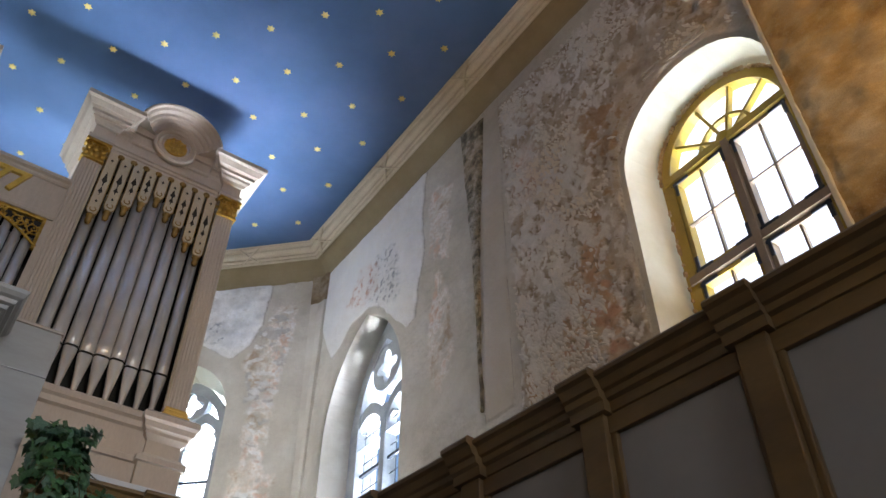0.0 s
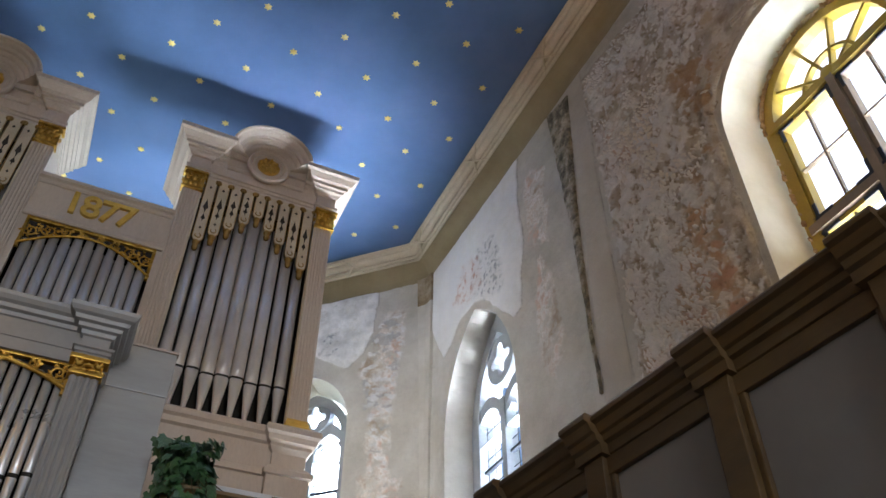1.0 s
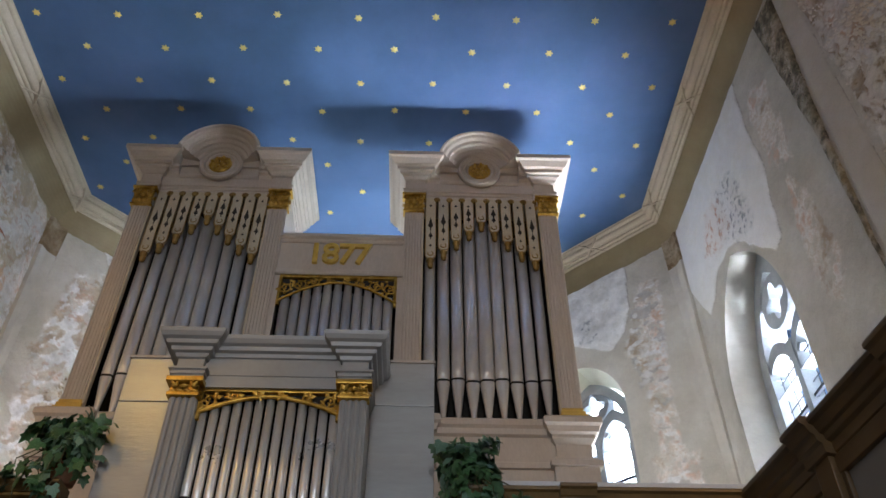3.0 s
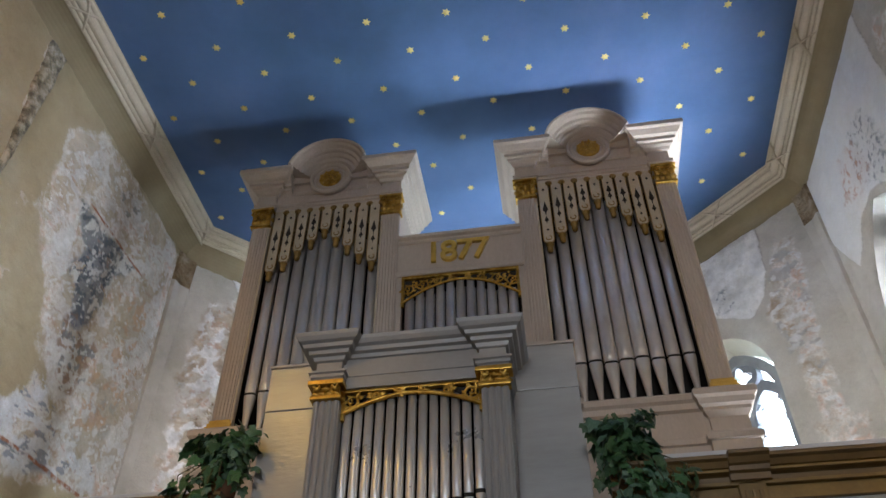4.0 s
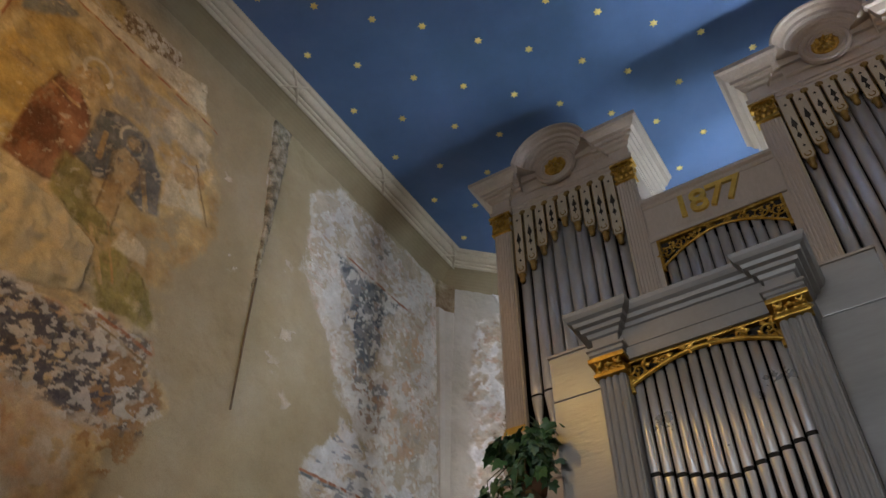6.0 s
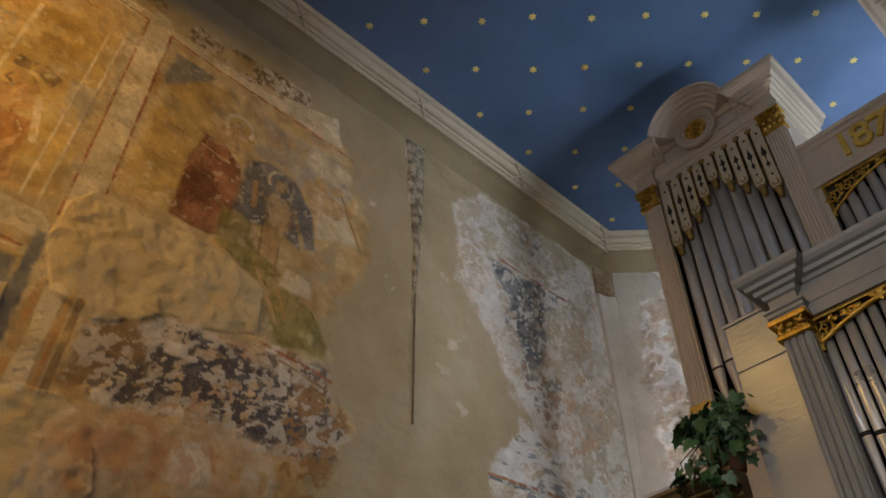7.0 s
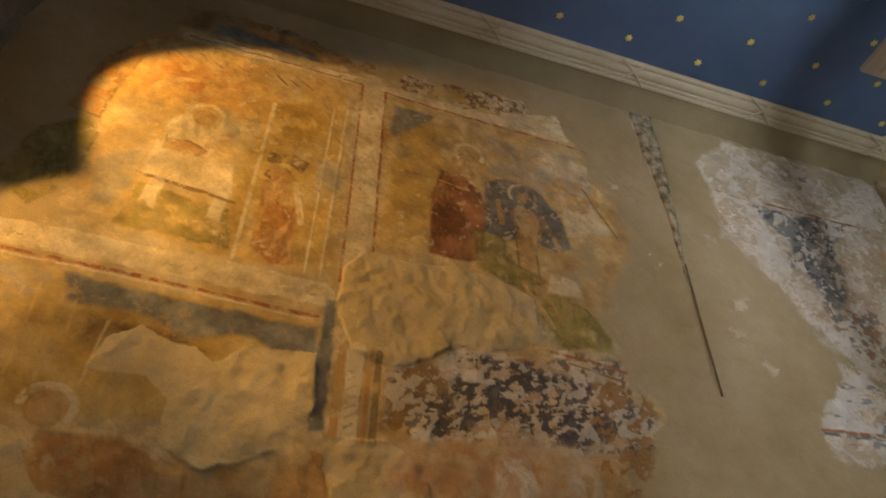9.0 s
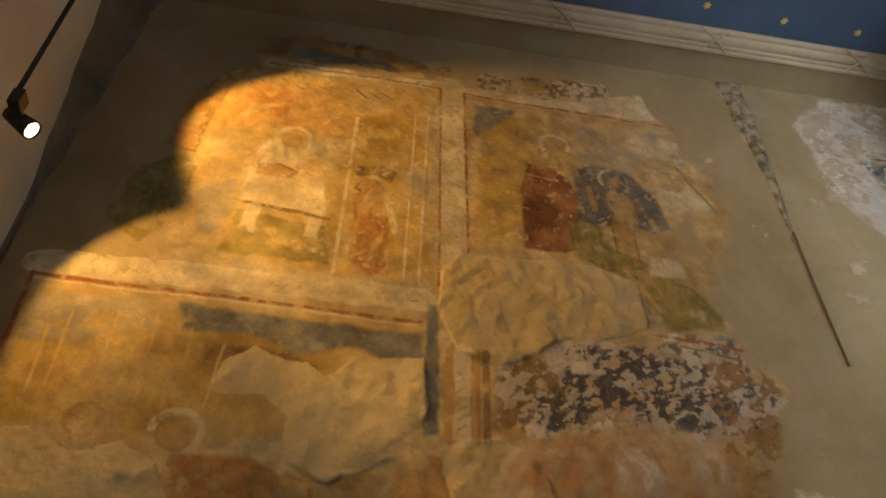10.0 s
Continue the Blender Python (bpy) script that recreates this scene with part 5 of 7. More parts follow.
f_blue = pigment("fresco_blue", [(0.3, (0.085, 0.095, 0.12)), (0.5, (0.15, 0.17, 0.19)), (0.7, (0.26, 0.27, 0.27))], 5, 0.24, (0.40, 0.36, 0.28), cover=0.5)
f_grey = pigment("fresco_greyblue", [(0.3, (0.28, 0.27, 0.24)), (0.5, (0.40, 0.36, 0.29)), (0.7, (0.49, 0.42, 0.31))], 3.2, 0.46, (0.50, 0.43, 0.31), cover=0.5)
f_green = pigment("fresco_green", [(0.3, (0.17, 0.15, 0.04)), (0.5, (0.27, 0.23, 0.07)), (0.7, (0.36, 0.30, 0.12))], 4, 0.36, (0.42, 0.36, 0.20), cover=0.52)
f_skin = pigment("fresco_tan", [(0.3, (0.40, 0.25, 0.10)), (0.5, (0.50, 0.34, 0.16)), (0.7, (0.55, 0.42, 0.24))], 6, 0.3, (0.54, 0.43, 0.26), cover=0.6)
f_cream = pigment("fresco_cream", [(0.3, (0.54, 0.46, 0.31)), (0.5, (0.63, 0.55, 0.40)), (0.7, (0.70, 0.64, 0.50))], 5, 0.36, (0.48, 0.38, 0.23), cover=0.56, wash=0.92)
f_line = pigment("fresco_red_line", [(0.3, (0.26, 0.085, 0.035)), (0.7, (0.38, 0.15, 0.07))], 9, 0.45, (0.50, 0.38, 0.24), cover=0.55)
f_umber = pigment("fresco_umber", [(0.3, (0.16, 0.10, 0.045)), (0.5, (0.25, 0.17, 0.08)), (0.7, (0.34, 0.25, 0.13))], 5, 0.4, (0.45, 0.37, 0.24), cover=0.5)
f_mottle_brown = pigment("fresco_brown_white", [(0.40, (0.16, 0.10, 0.05)), (0.48, (0.24, 0.16, 0.08)), (0.52, (0.50, 0.43, 0.33)), (0.64, (0.56, 0.50, 0.40))], 22, 0.44, (0.48, 0.37, 0.24), cover=0.55, soft=0.22, wash=0.95)
f_pink = pigment("fresco_pink", [(0.3, (0.46, 0.27, 0.15)), (0.45, (0.52, 0.38, 0.26)), (0.58, (0.54, 0.46, 0.36)), (0.72, (0.62, 0.57, 0.50))], 5, 0.42, (0.50, 0.41, 0.30), cover=0.6)
f_pale = pigment("pale_flaking_plaster", [(0.30, (0.38, 0.29, 0.21)), (0.40, (0.54, 0.47, 0.39)), (0.47, (0.70, 0.68, 0.65)), (0.53, (0.58, 0.49, 0.41)), (0.59, (0.76, 0.74, 0.72)), (0.70, (0.60, 0.43, 0.34))], 4.5, 0.42, (0.50, 0.45, 0.38), cover=0.56, soft=0.22, wash=0.92, bump=0.9, dist=0.014)
f_lime = pigment("worn_white_lime", [(0.30, (0.50, 0.46, 0.40)), (0.5, (0.57, 0.54, 0.51)), (0.7, (0.64, 0.63, 0.62))], 4.0, 0.50, (0.50, 0.44, 0.36), cover=0.6, wash=0.75)
f_coldblue = pigment("fresco_cold_blue", [(0.36, (0.11, 0.13, 0.15)), (0.48, (0.22, 0.25, 0.27)), (0.54, (0.48, 0.48, 0.47)), (0.68, (0.60, 0.59, 0.57))], 9, 0.36, (0.50, 0.46, 0.40), cover=0.5, soft=0.2)
bare = pigment("bare_lime_plaster", [(0.3, (0.54, 0.43, 0.24)), (0.5, (0.60, 0.49, 0.29)), (0.7, (0.64, 0.54, 0.34))], 1.8, 0.2, (0.52, 0.45, 0.32), fine=7, cover=1.0, bump=1.0, dist=0.045)
render_rough = pigment("rough_grey_render", [(0.3, (0.31, 0.25, 0.19)), (0.45, (0.42, 0.365, 0.30)), (0.6, (0.50, 0.45, 0.395)), (0.7, (0.45, 0.37, 0.285))], 5, 0.34, (0.50, 0.45, 0.39), fine=34, cover=0.85, bump=1.0, dist=0.025, speck=0.07, speck_colour=(0.74, 0.72, 0.70))
render_ochre = pigment("rough_ochre_render", [(0.3, (0.26, 0.15, 0.05)), (0.45, (0.40, 0.27, 0.11)), (0.58, (0.50, 0.37, 0.20)), (0.7, (0.56, 0.47, 0.33))], 3.2, 0.36, (0.36, 0.28, 0.18), fine=26, cover=1.0, bump=1.0, dist=0.03)
smooth_grey = pigment("smooth_grey_plaster", [(0.3, (0.46, 0.42, 0.36)), (0.5, (0.53, 0.49, 0.43)), (0.7, (0.58, 0.55, 0.50))], 1.6, 0.1, (0.52, 0.48, 0.42), bump=0.08)
white_patch = pigment("white_lime_patch", [(0.3, (0.72, 0.72, 0.73)), (0.7, (0.82, 0.82, 0.82))], 2.0, 0.12, (0.74, 0.73, 0.71), cover=1.0, bump=0.12, dist=0.008)
f_chip = fresco("whitewash_flake", [(0.3, (0.64, 0.61, 0.58)), (0.7, (0.78, 0.76, 0.74))], 3, 0.2, (0.52, 0.46, 0.40), cover=1.0)
flecks_blue = pigment("blue_flecks", [(0.3, (0.14, 0.17, 0.21)), (0.7, (0.30, 0.32, 0.34))], 12, 0.60, (0.62, 0.61, 0.60), cover=0.40, soft=0.08)
flecks_red = pigment("red_flecks", [(0.3, (0.45, 0.22, 0.15)), (0.7, (0.58, 0.38, 0.30))], 12, 0.60, (0.62, 0.58, 0.55), cover=0.38, soft=0.10)
stone_dark = fresco("broken_dark_stone", [(0.33, (0.11, 0.105, 0.09)), (0.44, (0.23, 0.22, 0.18)), (0.51, (0.40, 0.37, 0.30)), (0.60, (0.58, 0.55, 0.49))], 9, 0.38, (0.42, 0.36, 0.27), cover=1.0, bump=1.0, dist=0.04)
stone_brown = fresco("broken_brown_stone", [(0.3, (0.20, 0.14, 0.08)), (0.5, (0.33, 0.26, 0.17)), (0.7, (0.46, 0.40, 0.32))], 6, 0.3, (0.42, 0.35, 0.26), cover=1.0, bump=1.0, dist=0.04)

NORTH = bpy.data.objects["wall_north"]
SOUTH = bpy.data.objects["wall_south"]
APS, APN, WESTW = bpy.data.objects["wall_apse_south"], bpy.data.objects["wall_apse_north"], bpy.data.objects["wall_west"]
on_north = (NORTH, lambda s, d, z: Vector((LWX + d, s, z)))
on_south = (SOUTH, lambda s, d, z: Vector((RWX - d, s, z)))
on_apse_s = (APS, lambda s, d, z: Vector((RWX - q * s - q * d, CORNER + q * s - q * d, z)))
on_apse_n = (APN, lambda s, d, z: Vector((LWX + q * s + q * d, CORNER + q * s - q * d, z)))
SHEETS = {
    on_north: Sheet(np.concatenate([np.arange(-0.865, 4.0, 0.0075), np.arange(4.0, 7.25, 0.012), [7.25]]), np.concatenate([np.arange(2.35, 3.3, 0.03), np.arange(3.3, 7.81, 0.008)]), 1.0),
    on_south: Sheet(np.concatenate([np.arange(-0.865, 1.4, 0.03), np.arange(1.4, 7.2, 0.012), [7.2]]), np.arange(3.3, 7.81, 0.010), 0.5),
    on_apse_s: Sheet(np.arange(0.04, 2.0, 0.012), np.arange(3.6, 7.81, 0.012), 0.7),
    on_apse_n: Sheet(np.arange(0.04, 2.0, 0.012), np.arange(3.6, 7.81, 0.012), 0.7)}
layer_no = [0]


def patch(name, on, pts, depth, mat, ragged=0.03, inset=0.07, step=0.06, thick=True, label="", full=False):
    """A thin layer on a wall with a broken outline; its rim frays where the material lets it."""
    layer_no[0] += 1
    seed = layer_no[0] * 7.31
    parent, place = on
    loop = []
    n = len(pts)
    for i in range(n):
        a, b = Vector(pts[i]), Vector(pts[(i + 1) % n])
        k = max(1, int((b - a).length / step))
        for j in range(k):
            p = a.lerp(b, j / k)
            w = noise.noise_vector((p.x * 3.1 + seed, p.y * 3.1, seed)) * ragged * 1.6 + noise.noise_vector((p.x * 14 + seed, p.y * 14, 3.0)) * ragged * 0.8
            loop.append(p + Vector((w.x, w.y)))
    cell = max(0.028, min(0.05, inset * 0.9) if not thick else step * 1.1)
    lo = Vector((min(p.x for p in loop), min(p.y for p in loop)))
    hi = Vector((max(p.x for p in loop), max(p.y for p in loop)))
    ring = np.array([[p.x, p.y] for p in loop])
    nxt = np.roll(ring, -1, 0)

    def gap(p):
        d = nxt - ring
        w = np.clip(((p - ring) * d).sum(1) / np.maximum((d * d).sum(1), 1e-9), 0, 1)
        return float(np.min(np.hypot(*(ring + d * w[:, None] - p).T)))

    def within(p):
        c = (ring[:, 1] > p[1]) != (nxt[:, 1] > p[1])
        return bool((c & (p[0] < (nxt[:, 0] - ring[:, 0]) * (p[1] - ring[:, 1]) / (nxt[:, 1] - ring[:, 1] + 1e-12) + ring[:, 0])).sum() % 2)

    pts2 = list(loop)
    gaps = [0.0] * len(loop)
    ny, nx = int((hi.y - lo.y) / cell) + 1, int((hi.x - lo.x) / cell) + 1
    for a in range(nx + 1):
        for b in range(ny + 1):
            p = (lo.x + (a + 0.5 * (b % 2)) * cell, lo.y + b * cell)
            if within(p):
                g0 = gap(np.array(p))
                if g0 > 0.35 * min(cell, inset):
                    pts2.append(Vector(p))
                    gaps.append(g0)
    vs, _, fs, origin, _, _ = delaunay_2d_cdt(pts2, [], [list(range(len(loop)))], 1, 1e-5)
    bm = bmesh.new()
    fade = bm.verts.layers.float.new("fade")
    made = []
    for v, src in zip(vs, origin):
        g0 = gaps[src[0]] if src else 0.0
        h = depth
        if thick:
            h = depth * (0.7 + 0.3 * min(1, g0 / inset)) + min(depth * 0.4, 0.012) * noise.noise((v.x * 5, v.y * 5, seed)) * min(1, g0 / 0.05)
        w = bm.verts.new(place(v.x, h, v.y))
        w[fade] = 1.0 if full else min(1.0, g0 / inset)
        made.append(w)
    for f in fs:
        bm.faces.new([made[i] for i in f]).smooth = thick
    if thick:
        rim = [e for e in bm.edges if e.is_boundary]
        ext = bmesh.ops.extrude_edge_only(bm, edges=rim)["geom"]
        for w in ext:
            if isinstance(w, bmesh.types.BMVert):
                base = place(0, 0, 0)
                away = place(0, 1, 0) - base
                w.co -= away * ((w.co - base).dot(away) + 0.002)
    ob = link(name, bm, mat, None, label)
    ob.parent = parent
    return ob


def paint(name, pts, level, mat, on=on_north, ragged=0.02, inset=0.04, step=0.06, label=""):
    SHEETS[on].poly(pts, mat, max(0.02, inset * 0.8), ragged * (0.25 if name in ("painted_shape", "painted_robe", "painted_cloth", "painted_table", "painted_table_leg") else 0.8), contour=0.55 if name in ("painted_shape", "painted_robe", "painted_cloth", "painted_green") else 0.0)


def strip(name, p, w, level, mat, on=on_north, ragged=0.004):
    """A painted line from point to point."""
    SHEETS[on].seg(p[0], p[1], w, mat)


def disc(name, c, r0, r1, level, mat, sx=1.0, part_turn=1.0, on=on_north):
    """A painted ring or full round (r0 = 0), or part of one."""
    SHEETS[on].ring(c, r0, r1, mat, sx, part_turn)


def raised(name, on, pts, depth, mat, ragged=0.03, inset=0.02, step=0.05, thick=True, label=""):
    """A coat of plaster that stands proud of the wall with a broken edge."""
    SHEETS[on].poly(pts, mat, 0.012, ragged * 0.5, depth)


# ground of the painted part of the wall
paint("painted_ground", [(-0.64, 4.82), (-0.1, 4.95), (0.25, 5.15), (0.0, 5.7), (-0.15, 6.3), (0.05, 6.95), (0.36, 7.22), (1.75, 7.28), (3.45, 7.25), (3.66, 7.02), (3.85, 6.6), (4.0, 6.0),
                         (3.7, 5.4), (3.72, 4.9), (3.95, 4.45), (3.68, 4.1), (3.55, 3.4), (3.3, 2.9), (-0.64, 2.9)], 1, f_ground, ragged=0.05, inset=0.15)
# first scene: gold ground, table, two plain shapes
paint("painted_scene", [(0.0, 5.12), (0.05, 6.0), (-0.08, 6.4), (0.1, 6.95), (0.5, 7.02), (1.66, 6.98), (1.68, 5.0), (0.9, 5.0)], 2, f_ochre, inset=0.10, ragged=0.03)
paint("painted_field", [(0.95, 5.0), (0.92, 5.6), (1.1, 6.6), (1.66, 6.7), (1.67, 5.05)], 3, f_gold, inset=0.14, ragged=0.04)
paint("painted_field", [(0.1, 6.3), (0.12, 6.85), (0.9, 6.9), (1.0, 6.4), (0.5, 6.25)], 3, f_rust, inset=0.25, ragged=0.05)
paint("painted_shape", [(-0.42, 5.25), (-0.30, 5.75), (-0.05, 5.95), (0.06, 5.8), (0.02, 5.3), (-0.15, 5.08)], 3, f_green, inset=0.10)
paint("painted_shape", [(-0.22, 6.0), (-0.12, 6.6), (0.06, 6.92), (0.14, 6.8), (0.05, 6.3), (0.02, 5.95)], 3, f_rust, inset=0.05)
paint("painted_field", [(0.15, 5.2), (0.1, 5.6), (0.34, 5.75), (0.4, 5.2)], 3, f_grey, inset=0.08)
paint("painted_field", [(0.33, 5.08), (0.40, 5.45), (0.98, 5.42), (1.02, 5.06)], 3, f_green, inset=0.04)
paint("painted_table", [(0.36, 5.53), (0.40, 5.88), (0.92, 5.82), (0.97, 5.50)], 4, f_cream, inset=0.03)
for yy in (0.42, 0.83):
    paint("painted_table_leg", [(yy, 5.28), (yy + 0.03, 5.55), (yy + 0.12, 5.55), (yy + 0.10, 5.27)], 5, f_cream, inset=0.015)
strip("painted_line", ((0.36, 5.54), (0.98, 5.47)), 0.03, 5, f_umber)
paint("painted_shape", [(0.45, 5.85), (0.42, 6.1), (0.52, 6.22), (0.72, 6.20), (0.80, 6.0), (0.78, 5.84)], 4, f_cream, inset=0.05)
paint("painted_shape", [(0.44, 5.80), (0.46, 5.92), (0.60, 5.95), (0.74, 5.88), (0.72, 5.80)], 5, f_rust, inset=0.03)
disc("painted_halo", (0.66, 6.22), 0.105, 0.145, 5, f_cream, part_turn=0.6)
disc("painted_round", (0.65, 6.20), 0.0, 0.085, 6, f_skin)
disc("painted_arch", (0.62, 6.32), 0.27, 0.32, 4, f_skin, sx=1.25, part_turn=0.62)
paint("painted_field", [(0.78, 6.0), (0.76, 6.35), (1.02, 6.3), (1.06, 6.0)], 3, f_grey, inset=0.06)
for yy, w in ((1.055, 0.032), (1.60, 0.024), (1.50, 0.016)):
    strip("painted_column", ((yy, 5.0), (yy + 0.04, 6.55 if yy < 1.2 else 6.7)), w, 4, f_cream)
paint("painted_robe", [(1.13, 5.12), (1.14, 5.55), (1.12, 5.72), (1.24, 5.80), (1.38, 5.74), (1.40, 5.4), (1.43, 5.06), (1.28, 5.0)], 5, f_rust, inset=0.05)
paint("painted_shape", [(1.12, 5.78), (1.17, 5.92), (1.28, 5.90), (1.36, 5.80), (1.26, 5.72)], 6, f_skin, inset=0.03)
paint("painted_shape", [(1.11, 5.9), (1.14, 6.02), (1.30, 6.05), (1.42, 6.0), (1.38, 5.88), (1.25, 5.95)], 6, f_umber, inset=0.025)
strip("painted_line", ((1.36, 5.74), (1.43, 5.42)), 0.05, 6, f_cream)
paint("painted_field", [(1.48, 5.72), (1.48, 6.06), (1.64, 6.1), (1.65, 5.75)], 5, f_grey, inset=0.05)
rs = random.Random(11)
for i in range(15):
    yy = 0.18 + i * 0.098
    if rs.random() < 0.8:
        strip("painted_tick", ((yy, 6.93 - rs.uniform(0, 0.05)), (yy + 0.09, 6.86 - rs.uniform(0, 0.05))), 0.014, 4, f_umber)
# borders
strip("painted_border", ((0.36, 7.10), (1.80, 7.13)), 0.11, 2, f_cream)
strip("painted_line", ((0.36, 7.115), (1.72, 7.085)), 0.022, 4, f_line)
strip("painted_border", ((1.83, 5.05), (1.83, 7.16)), 0.19, 4, f_cream)
strip("painted_line", ((1.73, 5.0), (1.735, 7.08)), 0.020, 5, f_line)
strip("painted_line", ((1.93, 5.30), (1.925, 7.06)), 0.024, 5, f_line)
strip("painted_border", ((1.92, 7.11), (3.5, 7.10)), 0.10, 3, f_cream)
strip("painted_line", ((1.92, 7.06), (3.72, 7.0)), 0.022, 5, f_line)
for i in range(26):
    z = 5.15 + i * 0.072
    disc("painted_dot", (1.83 + 0.035 * math.sin(i * 1.7), z), 0.0, 0.012, 6, f_grey)
# fragments above the border
paint("painted_fragment", [(0.22, 7.22), (0.25, 7.52), (0.9, 7.56), (1.5, 7.46), (1.85, 7.42), (1.84, 7.26), (1.2, 7.2)], 2, f_umber, inset=0.07, ragged=0.05)
paint("painted_fragment", [(0.5, 7.24), (0.55, 7.36), (1.3, 7.34), (1.4, 7.22)], 3, f_blue, inset=0.05)
paint("painted_fragment", [(0.7, 7.34), (0.8, 7.46), (1.5, 7.42), (1.55, 7.3)], 3, f_rust, inset=0.05)
paint("painted_fragment", [(2.05, 7.20), (2.1, 7.38), (2.5, 7.44), (3.15, 7.46), (3.25, 7.22), (2.6, 7.17)], 2, f_mottle_brown, inset=0.06, ragged=0.05)
paint("painted_fragment", [(2.9, 7.12), (2.95, 7.24), (3.5, 7.42), (3.56, 7.08)], 3, f_cream, inset=0.05)
paint("painted_fragment", [(2.3, 7.2), (2.36, 7.4), (2.62, 7.42), (2.66, 7.22)], 3, f_gold, inset=0.06)
# second scene
paint("painted_scene", [(1.96, 5.36), (1.96, 7.0), (2.6, 7.0), (3.68, 6.93), (3.75, 6.6), (3.85, 6.1), (3.6, 5.95), (3.3, 5.5), (2.6, 5.4)], 2, f_ochre, inset=0.08, ragged=0.02)
paint("painted_field", [(2.02, 5.38), (2.0, 6.3), (2.1, 6.75), (2.45, 6.88), (2.7, 6.7), (2.8, 6.4), (2.5, 6.2), (2.36, 5.4)], 3, f_gold, inset=0.08)
paint("painted_field", [(2.0, 6.55), (1.99, 6.95), (2.35, 6.92), (2.2, 6.72)], 4, f_blue, inset=0.06)
paint("painted_field", [(2.05, 6.08), (2.1, 6.22), (2.35, 6.2), (2.3, 6.1)], 4, f_umber, inset=0.04)
paint("painted_robe", [(2.32, 5.42), (2.33, 6.0), (2.40, 6.30), (2.55, 6.32), (2.72, 6.16), (2.78, 5.9), (2.72, 5.6), (2.68, 5.44), (2.5, 5.40)], 5, f_red, inset=0.05)
strip("painted_line", ((2.40, 6.17), (2.62, 6.14)), 0.03, 6, f_skin)
paint("painted_shape", [(2.44, 6.26), (2.5, 6.5), (2.62, 6.6), (2.72, 6.5), (2.78, 6.38), (3.02, 6.34), (3.0, 6.28), (2.7, 6.25)], 6, f_skin, inset=0.035)
disc("painted_halo", (2.64, 6.57), 0.095, 0.135, 7, f_cream, part_turn=0.72)
paint("painted_cloth", [(2.73, 5.74), (2.76, 6.28), (2.94, 6.40), (3.2, 6.34), (3.38, 6.12), (3.46, 5.78), (3.30, 5.70), (3.08, 5.78), (2.9, 5.70)], 5, f_blue, inset=0.06)
paint("painted_shape", [(2.98, 5.32), (2.98, 5.7), (2.95, 6.0), (3.02, 6.12), (3.18, 6.1), (3.24, 5.9), (3.16, 5.68), (3.17, 5.35)], 6, f_skin, inset=0.03)
strip("painted_line", ((2.88, 5.88), (2.86, 6.1)), 0.05, 6, f_skin)
strip("painted_line", ((3.22, 6.05), (3.34, 5.75)), 0.055, 6, f_skin)
disc("painted_halo", (3.07, 6.23), 0.092, 0.13, 7, f_cream, part_turn=0.7)
disc("painted_round", (3.08, 6.20), 0.0, 0.075, 8, f_skin, sx=0.9)
paint("painted_field", [(2.75, 6.4), (2.7, 6.9), (3.6, 6.85), (3.7, 6.5), (3.4, 6.3)], 3, f_grey, inset=0.12, ragged=0.04)
paint("painted_field", [(3.42, 5.9), (3.4, 6.35), (3.66, 6.42), (3.82, 6.05), (3.6, 5.98)], 4, f_cream, inset=0.08)
disc("painted_round", (3.55, 6.30), 0.0, 0.12, 5, f_skin)
strip("painted_line", ((3.62, 6.5), (3.86, 6.02)), 0.02, 5, f_umber)
disc("painted_round", (3.70, 6.36), 0.0, 0.06, 6, f_rust)
paint("painted_field", [(3.2, 6.6), (3.3, 6.85), (3.7, 6.8), (3.74, 6.55)], 3, f_cream, inset=0.07)
paint("painted_green", [(2.66, 5.40), (2.68, 5.72), (2.9, 5.72), (2.98, 5.5), (3.2, 5.4), (3.5, 5.2), (3.66, 4.98), (3.68, 4.86), (3.3, 4.82), (3.12, 4.95), (3.13, 5.24), (2.9, 5.32)], 4, f_green, inset=0.06, ragged=0.03)
strip("painted_line", ((3.02, 5.35), (3.22, 5.0)), 0.04, 5, f_rust)
strip("painted_line", ((3.12, 5.45), (3.3, 5.05)), 0.025, 5, f_rust)
paint("painted_field", [(3.2, 5.3), (3.24, 5.5), (3.45, 5.46), (3.5, 5.3)], 5, f_cream, inset=0.05)
# folds, outlines and rubbed spots of the painted shapes
north = SHEETS[on_north]
ROBE = [(2.32, 5.42), (2.33, 6.0), (2.40, 6.30), (2.55, 6.32), (2.72, 6.16), (2.78, 5.9), (2.72, 5.6), (2.68, 5.44), (2.5, 5.40)]
north.marks(ROBE, (0.13, 0.045, 0.02), 9, 0.30, 1.2, 3.2, 0.15, 0.5, 0, 0.03)
north.marks(ROBE, (0.42, 0.20, 0.10), 10, 0.20, 1.25, 3.4, 0.15, 0.5, 0, 0.03)
SERVANT = [(1.13, 5.12), (1.14, 5.55), (1.12, 5.78), (1.24, 5.82), (1.40, 5.74), (1.40, 5.4), (1.43, 5.06), (1.28, 5.0)]
north.marks(SERVANT, (0.30, 0.12, 0.05), 9, 0.32, 1.3, 3.4, 0.15, 0.5, 0, 0.03)
north.marks(SERVANT, (0.55, 0.37, 0.20), 10, 0.20, 1.3, 3.2, 0.15, 0.5, 0, 0.03)
CLOTH = [(2.73, 5.74), (2.76, 6.28), (2.94, 6.40), (3.2, 6.34), (3.38, 6.12), (3.46, 5.78), (3.30, 5.70), (3.08, 5.78), (2.9, 5.70)]
